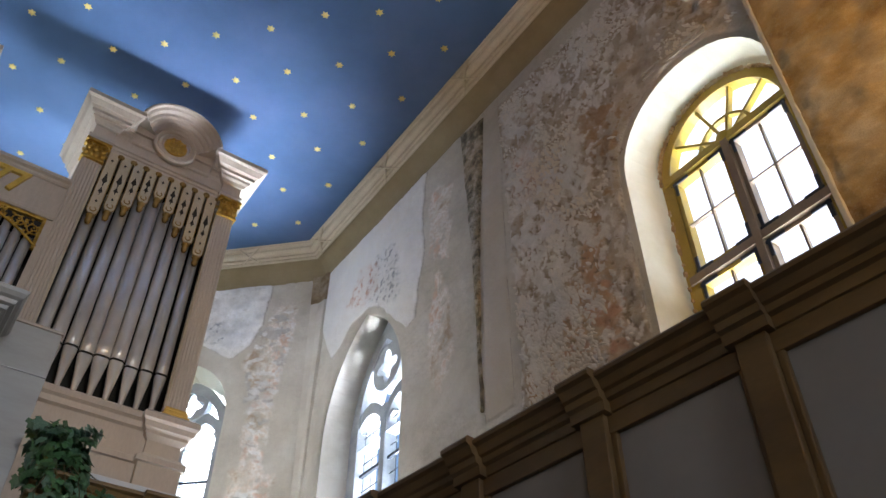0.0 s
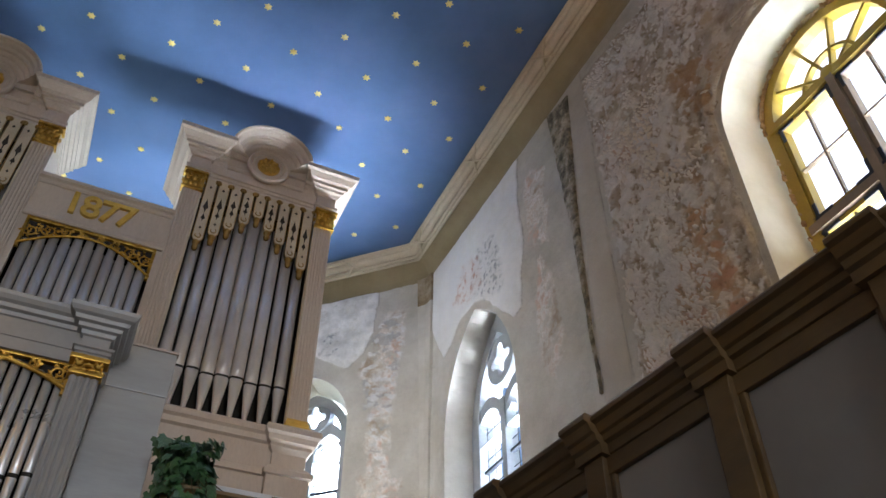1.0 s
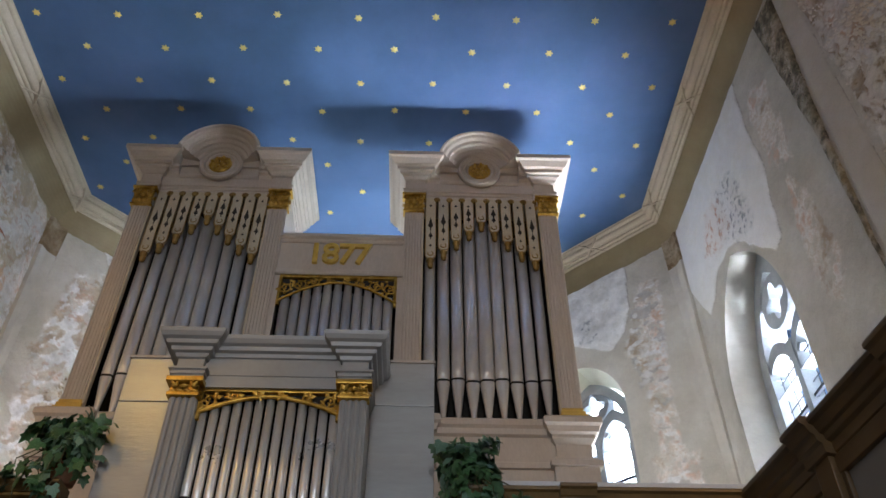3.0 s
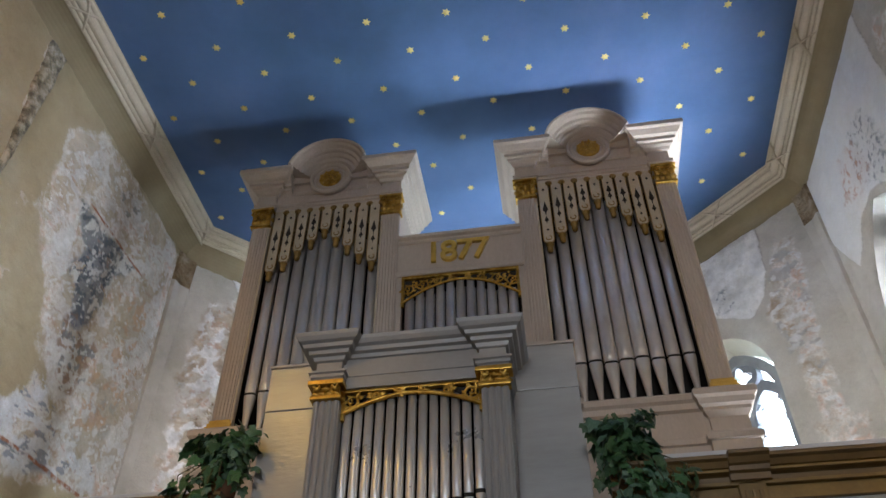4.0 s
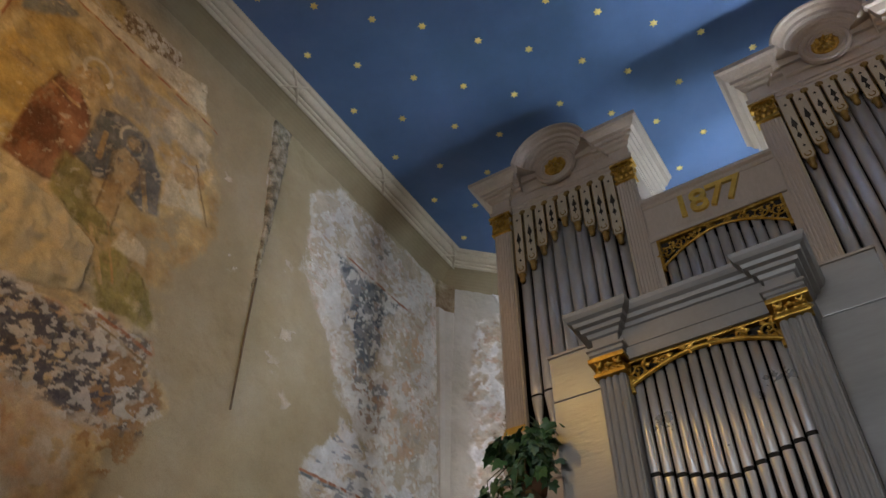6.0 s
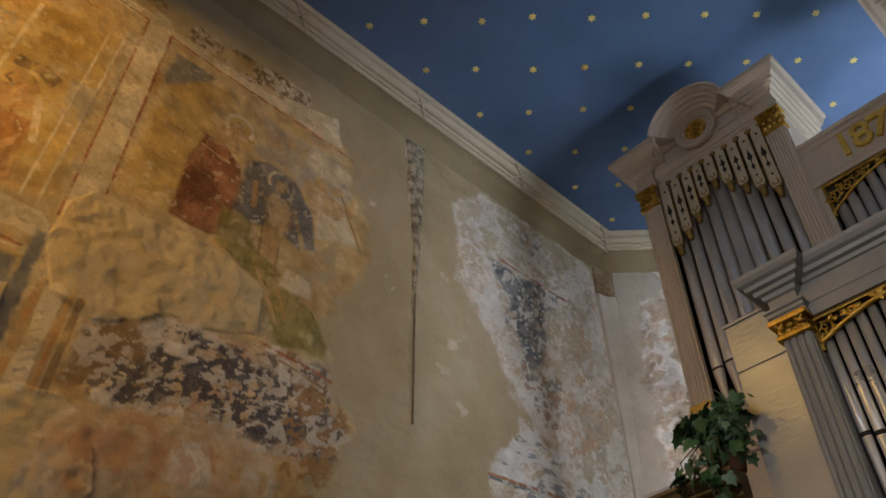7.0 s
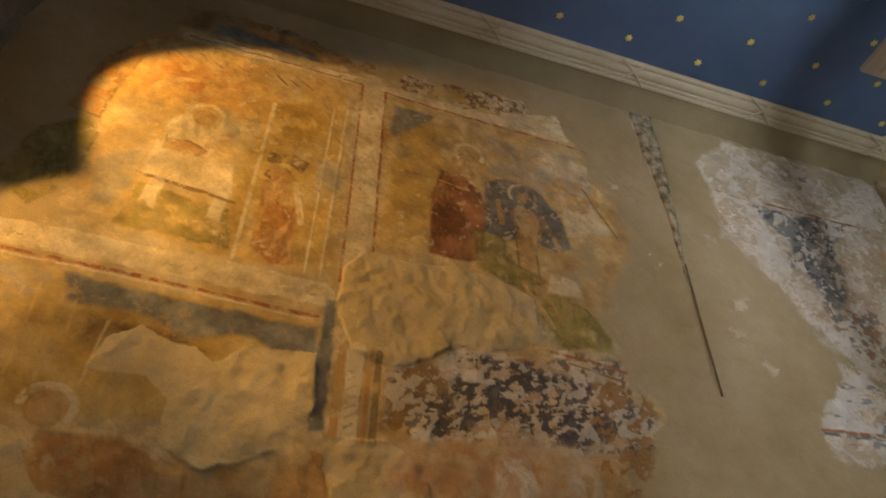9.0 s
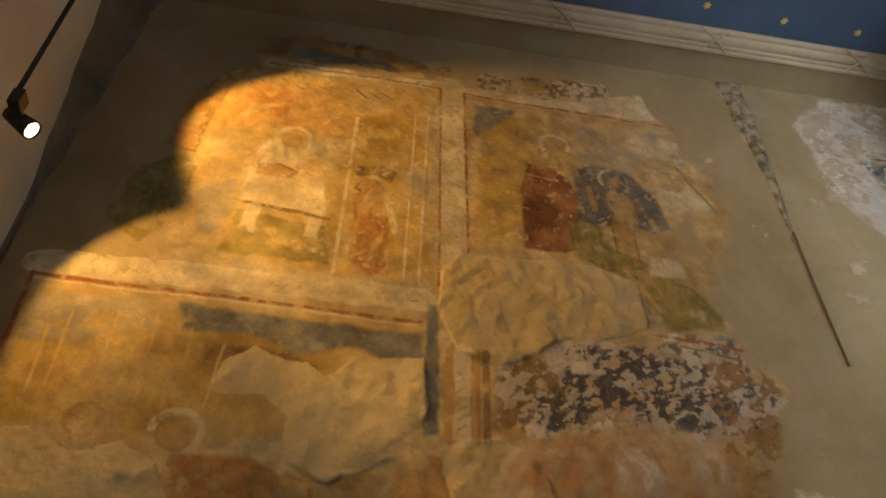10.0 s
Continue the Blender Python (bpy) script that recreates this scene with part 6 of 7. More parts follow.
north.marks(CLOTH, (0.075, 0.08, 0.10), 8, 0.25, 1.0, 2.4, 0.15, 0.5, 0, 0.03)
SCENES = [(0.0, 5.1), (-0.1, 6.4), (0.3, 7.0), (1.68, 7.0), (2.0, 7.0), (3.6, 6.9), (3.8, 6.1), (3.3, 5.4), (1.95, 5.35), (1.68, 5.0)]
north.marks(SCENES, (0.62, 0.54, 0.39), 26, 0.03, 0.7, 1.6, 0.3, 0.5, 0.0015)
north.marks([(0.42, 5.84), (0.40, 6.2), (0.70, 6.3), (0.95, 6.2), (0.80, 5.84)], (0.36, 0.20, 0.09), 11, 0.10, 0.5, 2.4, 0.2, 0.5)
north.marks([(2.0, 6.3), (2.0, 6.95), (2.6, 6.9), (2.7, 6.5), (2.4, 6.3)], (0.24, 0.21, 0.15), 8, 0.18, 2.6, 2.0, 0.3, 0.5)
north.marks([(0.1, 4.2), (0.1, 4.64), (1.6, 4.6), (1.6, 4.3)], (0.30, 0.20, 0.08), 5, 0.25, 1.3, 1.6, 0.3, 0.45)
# long border between the rows and the lower scene
strip("painted_border", ((-0.66, 4.86), (1.62, 4.87)), 0.19, 2, f_cream)
for i in range(44):
    yy = -0.25 + i * 0.042
    strip("painted_fret", ((yy, 4.83 + 0.02 * (i % 2)), (yy + 0.03, 4.87 - 0.02 * (i % 2))), 0.012, 4, f_grey)
strip("painted_line", ((-0.66, 4.755), (1.62, 4.69)), 0.030, 4, f_line)
strip("painted_line", ((-0.63, 4.725), (1.60, 4.66)), 0.022, 4, f_cream)
strip("painted_line", ((-0.66, 4.76), (-0.645, 4.2)), 0.035, 4, f_line)
paint("painted_scene", [(-0.6, 3.78), (-0.6, 4.68), (1.66, 4.63), (1.68, 3.9), (1.0, 3.85), (0.4, 3.78)], 2, f_gold, inset=0.08)
paint("painted_field", [(0.25, 4.45), (0.2, 4.64), (1.64, 4.61), (1.66, 4.2), (1.5, 4.36), (1.2, 4.45), (0.95, 4.36), (0.6, 4.48)], 3, f_blue, inset=0.06)
paint("painted_field", [(-0.58, 4.3), (-0.58, 4.66), (0.15, 4.64), (0.1, 4.42), (-0.3, 4.3)], 3, f_grey, inset=0.06)
paint("painted_field", [(0.35, 4.2), (0.4, 4.42), (0.85, 4.4), (1.05, 4.28), (0.6, 4.15)], 4, f_umber, inset=0.07)
for i in range(9):
    yy = -0.45 + i * 0.115 + rs.uniform(-0.03, 0.03)
    strip("painted_line", ((yy, 3.95 + rs.uniform(0, 0.1)), (yy + rs.uniform(-0.04, 0.06), 4.45 + rs.uniform(-0.1, 0.1))), 0.022, 5, f_ochre)
disc("painted_round", (0.36, 3.82), 0.0, 0.12, 5, f_skin, sx=0.9)
disc("painted_halo", (0.36, 3.82), 0.10, 0.15, 6, f_cream, part_turn=0.6)
disc("painted_round", (-0.10, 3.85), 0.0, 0.11, 5, f_skin)
paint("painted_shape", [(0.3, 3.45), (0.36, 3.7), (0.75, 3.72), (1.1, 3.6), (1.1, 3.3), (0.5, 3.2)], 3, f_rust, inset=0.08)
paint("painted_shape", [(1.45, 3.3), (1.5, 3.75), (1.75, 3.85), (2.0, 3.6), (1.95, 3.2)], 3, f_rust, inset=0.08)
SHEETS[on_north].age(0.42)
# bare patches of lime plaster, standing a little proud
raised("plaster_patch", on_north, [(1.72, 4.80), (1.74, 5.12), (1.93, 5.33), (2.2, 5.30), (2.52, 5.36), (2.85, 5.33), (3.1, 5.22), (3.10, 4.83), (2.75, 4.70), (2.53, 4.68), (2.3, 4.52), (2.08, 4.44), (1.85, 4.50)], 0.015, bare, 0.03, 0.02, 0.035)
raised("plaster_patch", on_north, [(0.47, 4.08), (0.52, 4.30), (0.68, 4.40), (0.85, 4.32), (0.98, 4.33), (1.08, 4.24), (1.28, 4.40), (1.5, 4.41), (1.64, 4.42), (1.67, 4.1), (1.58, 3.82), (1.4, 3.72), (1.15, 3.62), (0.92, 3.7), (0.9, 3.98), (0.75, 4.08)], 0.015, bare, 0.03, 0.02, 0.035)
raised("plaster_patch", on_north, [(-0.64, 2.9), (-0.64, 3.72), (-0.35, 3.78), (-0.1, 3.68), (0.1, 3.76), (0.3, 3.62), (0.45, 3.40), (0.9, 3.3), (1.2, 3.45), (1.45, 3.2), (1.4, 2.9)], 0.015, bare, 0.03, 0.02, 0.035)
raised("plaster_patch", on_north, [(1.74, 3.84), (1.8, 3.92), (2.1, 3.95), (2.3, 3.86), (2.4, 3.5), (2.1, 3.2), (1.85, 3.35)], 0.013, bare, 0.03, 0.02, 0.035)
# upright border strips
paint("painted_border", [(1.65, 3.92), (1.64, 4.5), (1.66, 4.84), (1.73, 4.84), (1.74, 4.4), (1.73, 3.95)], 4, f_blue, inset=0.04)
for y0, w, mt in ((1.785, 0.05, f_rust), (1.87, 0.10, f_cream), (1.955, 0.035, f_rust), (2.01, 0.05, f_umber)):
    strip("painted_border", ((y0, 3.92), (y0 + 0.01, 4.86 if y0 < 1.75 else 4.5)), w, 4, mt)
for i in range(8):
    strip("painted_fret", ((1.845, 3.98 + i * 0.062), (1.89, 4.01 + i * 0.062)), 0.016, 6, f_grey)
# black and white remains
REMAINS = [(2.05, 4.05), (2.08, 4.44), (2.35, 4.55), (2.55, 4.70), (3.1, 4.70), (3.3, 4.82), (3.72, 4.84), (3.78, 4.6), (3.96, 4.45), (3.85, 4.25), (3.66, 4.1), (3.3, 4.02), (2.8, 4.05), (2.4, 3.98)]
DARKEST = [(2.52, 4.10), (2.45, 4.40), (2.60, 4.68), (3.15, 4.66), (3.45, 4.60), (3.62, 4.30), (3.4, 4.08), (2.9, 4.12)]
paint("painted_remains", REMAINS, 3, f_pink, inset=0.05, ragged=0.06)
north.marks(REMAINS, (0.47, 0.41, 0.34), 9, 0.50, 0.3, 1.5, 0.5, 0.8)
north.marks(REMAINS, (0.14, 0.12, 0.11), 24, 0.22, 0.9, 1.5, 0.6, 0.85, -0.002)
north.marks([(2.04, 4.0), (2.08, 4.44), (2.40, 4.55), (2.56, 4.3), (2.5, 4.0)], (0.20, 0.125, 0.05), 12, 0.42, 0.7, 1.6, 0.4, 0.85)
north.marks([(3.3, 4.05), (3.3, 4.62), (3.8, 4.66), (3.95, 4.45), (3.75, 3.9), (3.4, 3.75)], (0.30, 0.155, 0.05), 13, 0.40, 0.9, 1.8, 0.5, 0.8)
north.marks(DARKEST, (0.10, 0.10, 0.12), 13, 0.22, 0.2, 1.5, 0.9, 0.9, -0.002)
north.marks(DARKEST, (0.075, 0.075, 0.095), 25, 0.40, 0.8, 1.5, 0.7, 0.95, -0.002)
north.marks([(2.2, 4.0), (2.2, 4.28), (2.5, 4.34), (2.62, 4.04)], (0.075, 0.07, 0.08), 15, 0.46, 0.4, 1.5, 0.4, 0.9)
north.marks([(3.5, 4.1), (3.5, 4.5), (3.9, 4.5), (3.9, 4.2)], (0.10, 0.09, 0.085), 20, 0.30, 0.9, 1.6, 0.5, 0.9)
north.marks(REMAINS, (0.58, 0.55, 0.50), 10, 0.10, 0.1, 1.3, 0.8, 0.95, 0.004)
north.marks(REMAINS, (0.56, 0.52, 0.47), 30, 0.20, 0.6, 1.5, 0.5, 0.85, 0.002)
for yy, zz, rr in ((2.62, 4.48, 0.075), (2.72, 4.10, 0.05), (2.30, 4.02, 0.055), (3.24, 4.78, 0.05), (2.84, 3.86, 0.11)):
    north.marks([(yy - rr, zz - rr * 0.7), (yy - rr, zz + rr * 0.7), (yy + rr, zz + rr * 0.8), (yy + rr, zz - rr * 0.6)], (0.70, 0.67, 0.62), 9, 0.85, 0, 1, 0.2, 0.95, 0.004, 0.03)
strip("painted_line", ((3.15, 4.79), (3.72, 4.74)), 0.03, 5, f_line)
strip("painted_line", ((3.3, 4.72), (3.7, 4.66)), 0.02, 5, f_umber)
paint("painted_field", [(2.0, 3.2), (2.1, 3.95), (2.8, 4.05), (3.4, 4.0), (3.5, 3.3), (3.0, 2.9), (2.2, 2.9)], 2, f_pink, inset=0.12, ragged=0.05)
paint("painted_fragment", [(2.72, 3.72), (2.74, 3.95), (2.95, 4.0), (3.02, 3.78), (2.88, 3.66)], 4, f_pale, inset=0.05)
paint("painted_fragment", [(3.75, 3.5), (3.8, 3.8), (4.1, 3.75), (4.05, 3.45)], 2, f_pale, inset=0.08)
rod_rust = surface("rusty_rod", [(0.3, (0.12, 0.085, 0.05)), (0.7, (0.22, 0.17, 0.11))], 9, 60, 0.3, 0.7, 0.2, 0.002)
# broken shaft of the old vault with an iron rod below
patch("broken_shaft", on_north, [(4.27, 7.78), (4.50, 7.79), (4.52, 7.4), (4.485, 6.8), (4.465, 6.2), (4.450, 5.8), (4.428, 5.8), (4.412, 6.3), (4.37, 6.9)], 0.034, stone_dark, 0.014, 0.012, 0.04, label="dark broken stone of a cut-off vault shaft")
paint("lime_remains", [(4.24, 7.74), (4.36, 7.74), (4.42, 7.3), (4.41, 6.9), (4.36, 6.95), (4.31, 7.35)], 8, f_pale, inset=0.03, ragged=0.02, step=0.03)
paint("lime_remains", [(4.40, 7.0), (4.47, 7.05), (4.47, 6.7), (4.42, 6.6)], 8, f_pale, inset=0.03, ragged=0.02, step=0.03)
bm = bmesh.new()
tube(bm, [(LWX + 0.028, 4.44, 5.9), (LWX + 0.026, 4.445, 5.3), (LWX + 0.028, 4.45, 4.70)], 0.009, 8)
part("iron_rod", bm, rod_rust, NORTH, "thin rusty iron rod on the wall")
# pale flaking field beside the apse
FIELD = [(4.86, 7.29), (4.96, 7.04), (4.95, 6.40), (5.12, 6.27), (5.23, 6.03), (5.42, 5.89), (5.50, 5.57), (5.69, 5.35), (5.95, 5.16), (6.08, 5.07), (5.80, 5.17), (5.66, 5.29), (5.60, 5.01), (5.25, 4.67), (5.30, 4.41), (5.50, 4.36), (7.18, 4.81), (7.27, 6.17), (7.24, 7.57), (6.98, 7.79), (6.08, 7.77), (5.28, 7.75)]
paint("flaking_plaster", FIELD, 1, f_pale, inset=0.10, ragged=0.05, step=0.04)
paint("flaking_plaster", FIELD, 1, f_lime, inset=0.16, ragged=0.07, step=0.04)
north.marks(FIELD, (0.64, 0.63, 0.61), 5, 0.30, 0.6, 1.6, 0.9, 0.6, 0.003)
north.marks(FIELD, (0.44, 0.36, 0.25), 7, 0.26, 0.9, 1.6, 0.9, 0.7, -0.002)
north.marks([(6.34, 6.79), (6.91, 6.88), (7.00, 6.08), (6.76, 5.29), (6.26, 5.04), (6.34, 5.86)], (0.52, 0.33, 0.20), 14, 0.34, 0.9, 1.5, 0.6, 0.7)
north.marks([(5.36, 6.90), (5.65, 6.91), (6.51, 7.02), (6.17, 6.58), (6.20, 6.25), (5.95, 5.81), (5.80, 5.85), (5.70, 6.12), (5.52, 6.18), (5.64, 6.56), (5.40, 6.70)], (0.16, 0.19, 0.22), 7, 0.72, 1.0, 2.0, 0.5, 0.8, 0, 0.05)
north.marks([(5.36, 6.90), (5.65, 6.91), (6.51, 7.02), (6.17, 6.58), (6.20, 6.25), (5.95, 5.81), (5.80, 5.85), (5.70, 6.12), (5.52, 6.18), (5.64, 6.56), (5.40, 6.70)], (0.10, 0.12, 0.15), 19, 0.34, 0.8, 1.7, 0.5, 0.9, -0.002)
north.marks([(5.36, 6.90), (5.65, 6.91), (6.51, 7.02), (6.17, 6.58), (6.20, 6.25), (5.95, 5.81), (5.80, 5.85), (5.70, 6.12), (5.52, 6.18), (5.64, 6.56), (5.40, 6.70)], (0.66, 0.66, 0.64), 13, 0.20, 1.2, 2.0, 0.5, 0.9, 0.003)
north.marks([(5.69, 5.93), (6.04, 6.00), (6.34, 5.86), (6.20, 5.24), (5.95, 5.27), (5.76, 5.60)], (0.27, 0.16, 0.10), 18, 0.34, 0.9, 1.4, 0.5, 0.85)
north.marks([(5.69, 5.93), (6.04, 6.00), (6.34, 5.86), (6.20, 5.24), (5.95, 5.27), (5.76, 5.60)], (0.20, 0.21, 0.22), 16, 0.18, 0.9, 1.4, 0.6, 0.85)
north.marks([(6.54, 5.62), (6.86, 5.72), (6.89, 5.27), (6.53, 5.06)], (0.36, 0.34, 0.30), 8, 0.6, 0.9, 1.6, 0.4, 0.7)
north.marks([(5.29, 4.72), (5.74, 5.28), (6.14, 5.06), (6.81, 5.08), (6.89, 4.79), (5.83, 4.49), (5.37, 4.47)], (0.66, 0.67, 0.69), 6, 0.60, 0.3, 1.6, 0.4, 0.85, 0.004)
north.marks([(5.29, 4.72), (5.74, 5.28), (6.14, 5.06), (6.81, 5.08), (6.89, 4.79), (5.83, 4.49), (5.37, 4.47)], (0.20, 0.22, 0.27), 17, 0.12, 0.2, 2.2, 0.9, 0.8)
north.marks([(5.82, 7.63), (6.33, 7.68), (6.26, 7.28), (5.84, 7.24)], (0.22, 0.22, 0.21), 15, 0.30, 0.3, 1.7, 0.5, 0.8)
north.marks(FIELD, (0.42, 0.27, 0.19), 26, 0.03, 0.2, 2.0, 0.4, 0.5)
north.marks(FIELD, (0.68, 0.68, 0.67), 28, 0.10, 0.6, 1.5, 0.8, 0.75, 0.002)
strip("painted_line", ((5.49, 6.96), (6.56, 6.98)), 0.03, 4, f_line)
strip("painted_line", ((5.26, 4.60), (6.71, 4.69)), 0.035, 3, f_line)
strip("painted_line", ((5.25, 4.57), (5.99, 4.62)), 0.03, 3, f_coldblue)
paint("white_lime", [(7.0, 7.1), (7.05, 7.76), (7.19, 7.76), (7.19, 6.5), (7.08, 6.55)], 3, f_pale, inset=0.03)
for yy, zz in ((4.85, 5.6), (4.75, 5.25), (4.72, 6.3), (3.9, 6.6), (4.1, 5.9), (5.0, 5.0)):
    north.marks([(yy - 0.12, zz - 0.1), (yy - 0.1, zz + 0.12), (yy + 0.12, zz + 0.1), (yy + 0.1, zz - 0.1)], (0.58, 0.50, 0.42), 14, 0.30, 0.5, 1.5, 0.6, 0.8, 0.003, 0.08)

# ---- south wall and apse ----
pit = [(SIDE_WIN + 0.64 * math.cos(a), 5.63 + 0.64 * math.sin(a)) for a in (math.pi * i / 14 for i in range(15))]
raised("rough_render", on_south, [(3.93, 7.66), (3.1, 7.56), (2.2, 7.50), (1.50, 7.46), (1.50, 6.02)] + [p for p in pit[::-1] if p[0] > 1.56] + [(2.76, 5.0), (2.76, 3.5), (3.9, 3.5), (3.86, 5.5)], 0.012, render_rough, 0.02, 0.05, 0.05, label="bare rough render flecked with old whitewash")
raised("rough_render", on_south, [(1.515, 7.66), (1.515, 3.45), (-0.86, 3.45), (-0.86, 7.66)], 0.045, render_ochre, 0.008, 0.012, 0.06, label="rough ochre render with a raised edge")
raised("smooth_strip", on_south, [(3.92, 7.80), (4.15, 7.80), (4.30, 4.5), (3.98, 4.5)], 0.008, smooth_grey, 0.004)
patch("broken_shaft", on_south, [(4.14, 7.70), (4.49, 7.76), (4.44, 7.0), (4.375, 6.2), (4.345, 5.4), (4.335, 4.6), (4.315, 4.6), (4.30, 5.4), (4.28, 6.2), (4.20, 7.0)], 0.036, stone_dark, 0.010, 0.010, 0.05, label="dark broken stone of a cut-off vault shaft")
raised("white_lime", on_south, [(5.08, 7.80), (7.14, 7.80), (7.15, 7.0), (6.95, 6.6), (6.84, 6.42), (6.68, 6.48), (6.45, 6.64), (6.12, 6.67), (5.85, 6.50), (5.55, 6.15), (5.38, 5.98), (5.24, 6.0), (5.20, 6.35), (5.10, 6.7), (5.16, 7.2)], 0.014, white_patch, 0.025, 0.02, 0.05, label="patch of white lime plaster")
paint("painted_flecks", [(5.5, 6.4), (5.6, 7.2), (6.0, 7.3), (6.25, 6.9), (6.1, 6.65), (5.8, 6.5)], 5, flecks_blue, on_south, inset=0.2)
paint("painted_flecks", [(5.9, 6.75), (5.95, 7.2), (6.35, 7.3), (6.6, 6.95), (6.3, 6.75)], 6, flecks_red, on_south, inset=0.2)
paint("flaking_plaster", [(4.68, 5.2), (4.72, 6.0), (4.9, 6.3), (5.05, 5.8), (5.02, 5.2), (4.85, 5.05)], 1, f_pale, on_south, inset=0.08, ragged=0.04)
paint("flaking_plaster", [(4.7, 6.3), (4.65, 7.2), (4.9, 7.5), (5.06, 7.2), (5.05, 6.5)], 1, f_pale, on_south, inset=0.10, ragged=0.05)
paint("flaking_plaster", [(2.85, 4.3), (2.95, 5.4), (3.1, 5.5), (3.5, 4.9), (3.85, 4.6), (3.85, 3.9), (3.0, 3.8)], 4, f_pink, on_south, inset=0.15, ragged=0.06)
paint("flaking_plaster", [(3.3, 6.0), (3.35, 7.5), (3.85, 7.55), (3.88, 5.6), (3.6, 5.5)], 4, f_pale, on_south, inset=0.25, ragged=0.08)
south = SHEETS[on_south]
BARE = [(3.9, 7.62), (1.55, 7.46), (1.55, 6.3), (2.2, 6.35), (2.6, 6.1), (2.78, 5.6), (2.80, 3.6), (3.9, 3.6)]
south.marks(BARE, (0.36, 0.29, 0.215), 7, 0.25, 1.1, 1.6, 0.7, 0.35, -0.004)
south.marks(BARE, (0.26, 0.195, 0.13), 34, 0.08, 1.1, 1.5, 0.8, 0.85, -0.008)
south.marks([(3.9, 7.6), (2.5, 7.4), (2.75, 6.5), (3.0, 5.4), (3.2, 4.2), (3.9, 4.0)], (0.70, 0.68, 0.66), 15, 0.30, 1.1, 2.0, 0.9, 0.9, 0.006)
south.marks([(3.9, 7.6), (2.2, 7.4), (2.8, 6.0), (2.9, 4.2), (3.9, 4.0)], (0.66, 0.64, 0.61), 26, 0.16, 1.1, 1.8, 0.9, 0.85, 0.004)
south.marks([(2.7, 6.9), (2.55, 6.2), (2.85, 5.4), (3.1, 5.4), (3.0, 6.8)], (0.33, 0.19, 0.08), 9, 0.30, 1.2, 1.5, 0.9, 0.7, -0.006)
south.marks([(2.85, 5.1), (3.7, 4.7), (3.8, 4.2), (2.9, 4.1)], (0.48, 0.27, 0.18), 12, 0.22, 0.7, 1.8, 0.9, 0.7)
# flakes of whitewash left on the bare render
chips = bmesh.new()
rc = random.Random(21)
for _ in range(9000):
    y, z = rc.uniform(1.55, 3.9), rc.uniform(3.9, 7.6)
    if math.hypot(y - SIDE_WIN, max(0, z - 5.63)) < 0.70 or (y < 2.84 and z < 5.7):
        continue
    dens = noise.noise((y * 1.3 + 4, z * 1.1, 2.0)) + 0.45 * noise.noise((y * 4, z * 4, 9.0)) + 0.12 * (y - 2.6)
    if dens < rc.uniform(0.0, 0.35):
        continue
    ln, wd, an = rc.uniform(0.016, 0.050), rc.uniform(0.007, 0.017), rc.gauss(1.0, 0.35)
    ca, sa = math.cos(an), math.sin(an)
    h = 0.014 + SHEETS[on_south].height(y, z)
    rim = [chips.verts.new((RWX - h + 0.004, y + ca * a - sa * b, z + sa * a + ca * b)) for a, b in ((ln, 0), (ln * 0.4, wd), (-ln * 0.5, wd * 0.8), (-ln, 0), (-ln * 0.4, -wd), (ln * 0.5, -wd * 0.8))]
    top_v = chips.verts.new((RWX - h - 0.009, y, z))
    for i in range(6):
        chips.faces.new((rim[i], rim[(i + 1) % 6], top_v)).smooth = True
chip = part("whitewash_flakes", chips, f_chip, SOUTH, "flakes of old whitewash")
tagged(chip, kind="stuff")
# niche trim: a pale plaster edge and a low raised frame beside the arch
bm = bmesh.new()
box(bm, RWX - 0.062, RWX + 0.02, 1.502, 1.530, 3.4, 6.30, 0.006)
part("plaster_edge", bm, plaster_right, SOUTH, "pale plaster edge beside the niche")
for off in (0.0, 0.045):
    bm = bmesh.new()
    bar(bm, mapper((RWX, 0), (0, 1), (-1, 0)), (2.37, 6.33 + off), (1.83, 6.27 + off), 0.012, -0.030, 0.02)
    part("raised_line", bm, plaster_right, SOUTH)
raised("white_lime", on_apse_s, [(0.66, 7.80), (2.0, 7.80), (2.0, 7.1), (1.5, 7.06), (1.15, 6.84), (0.98, 6.78), (0.80, 6.92), (0.70, 7.2)], 0.012, white_patch, 0.025, 0.02, 0.05, label="patch of white lime plaster")
paint("painted_flecks", [(1.1, 6.95), (1.15, 7.3), (1.4, 7.3), (1.42, 7.0)], 4, flecks_blue, on_apse_s, inset=0.1)
paint("flaking_plaster", [(0.28, 7.5), (0.62, 7.45), (0.66, 7.0), (0.85, 6.75), (0.72, 6.2), (0.68, 5.4), (0.85, 4.4), (0.3, 4.3), (0.42, 5.4), (0.36, 6.4)], 1, f_pale, on_apse_s, inset=0.10, ragged=0.05)
paint("flaking_plaster", [(0.25, 4.2), (0.3, 5.3), (0.75, 5.4), (0.86, 4.4), (0.6, 4.1)], 2, f_pale, on_apse_s, inset=0.10, ragged=0.05)
paint("flaking_plaster", [(0.25, 4.0), (0.3, 6.6), (0.4, 7.4), (0.9, 7.64), (1.6, 7.64), (1.4, 6.0), (1.0, 4.6), (0.8, 4.0)], 1, f_pale, on_apse_n, inset=0.16, ragged=0.07)
paint("painted_remains", [(0.45, 4.8), (0.5, 5.9), (0.8, 6.3), (1.0, 5.6), (0.9, 4.6)], 2, f_mottle_brown, on_apse_n, inset=0.2, ragged=0.08)
south_apse, north_apse = SHEETS[on_apse_s], SHEETS[on_apse_n]
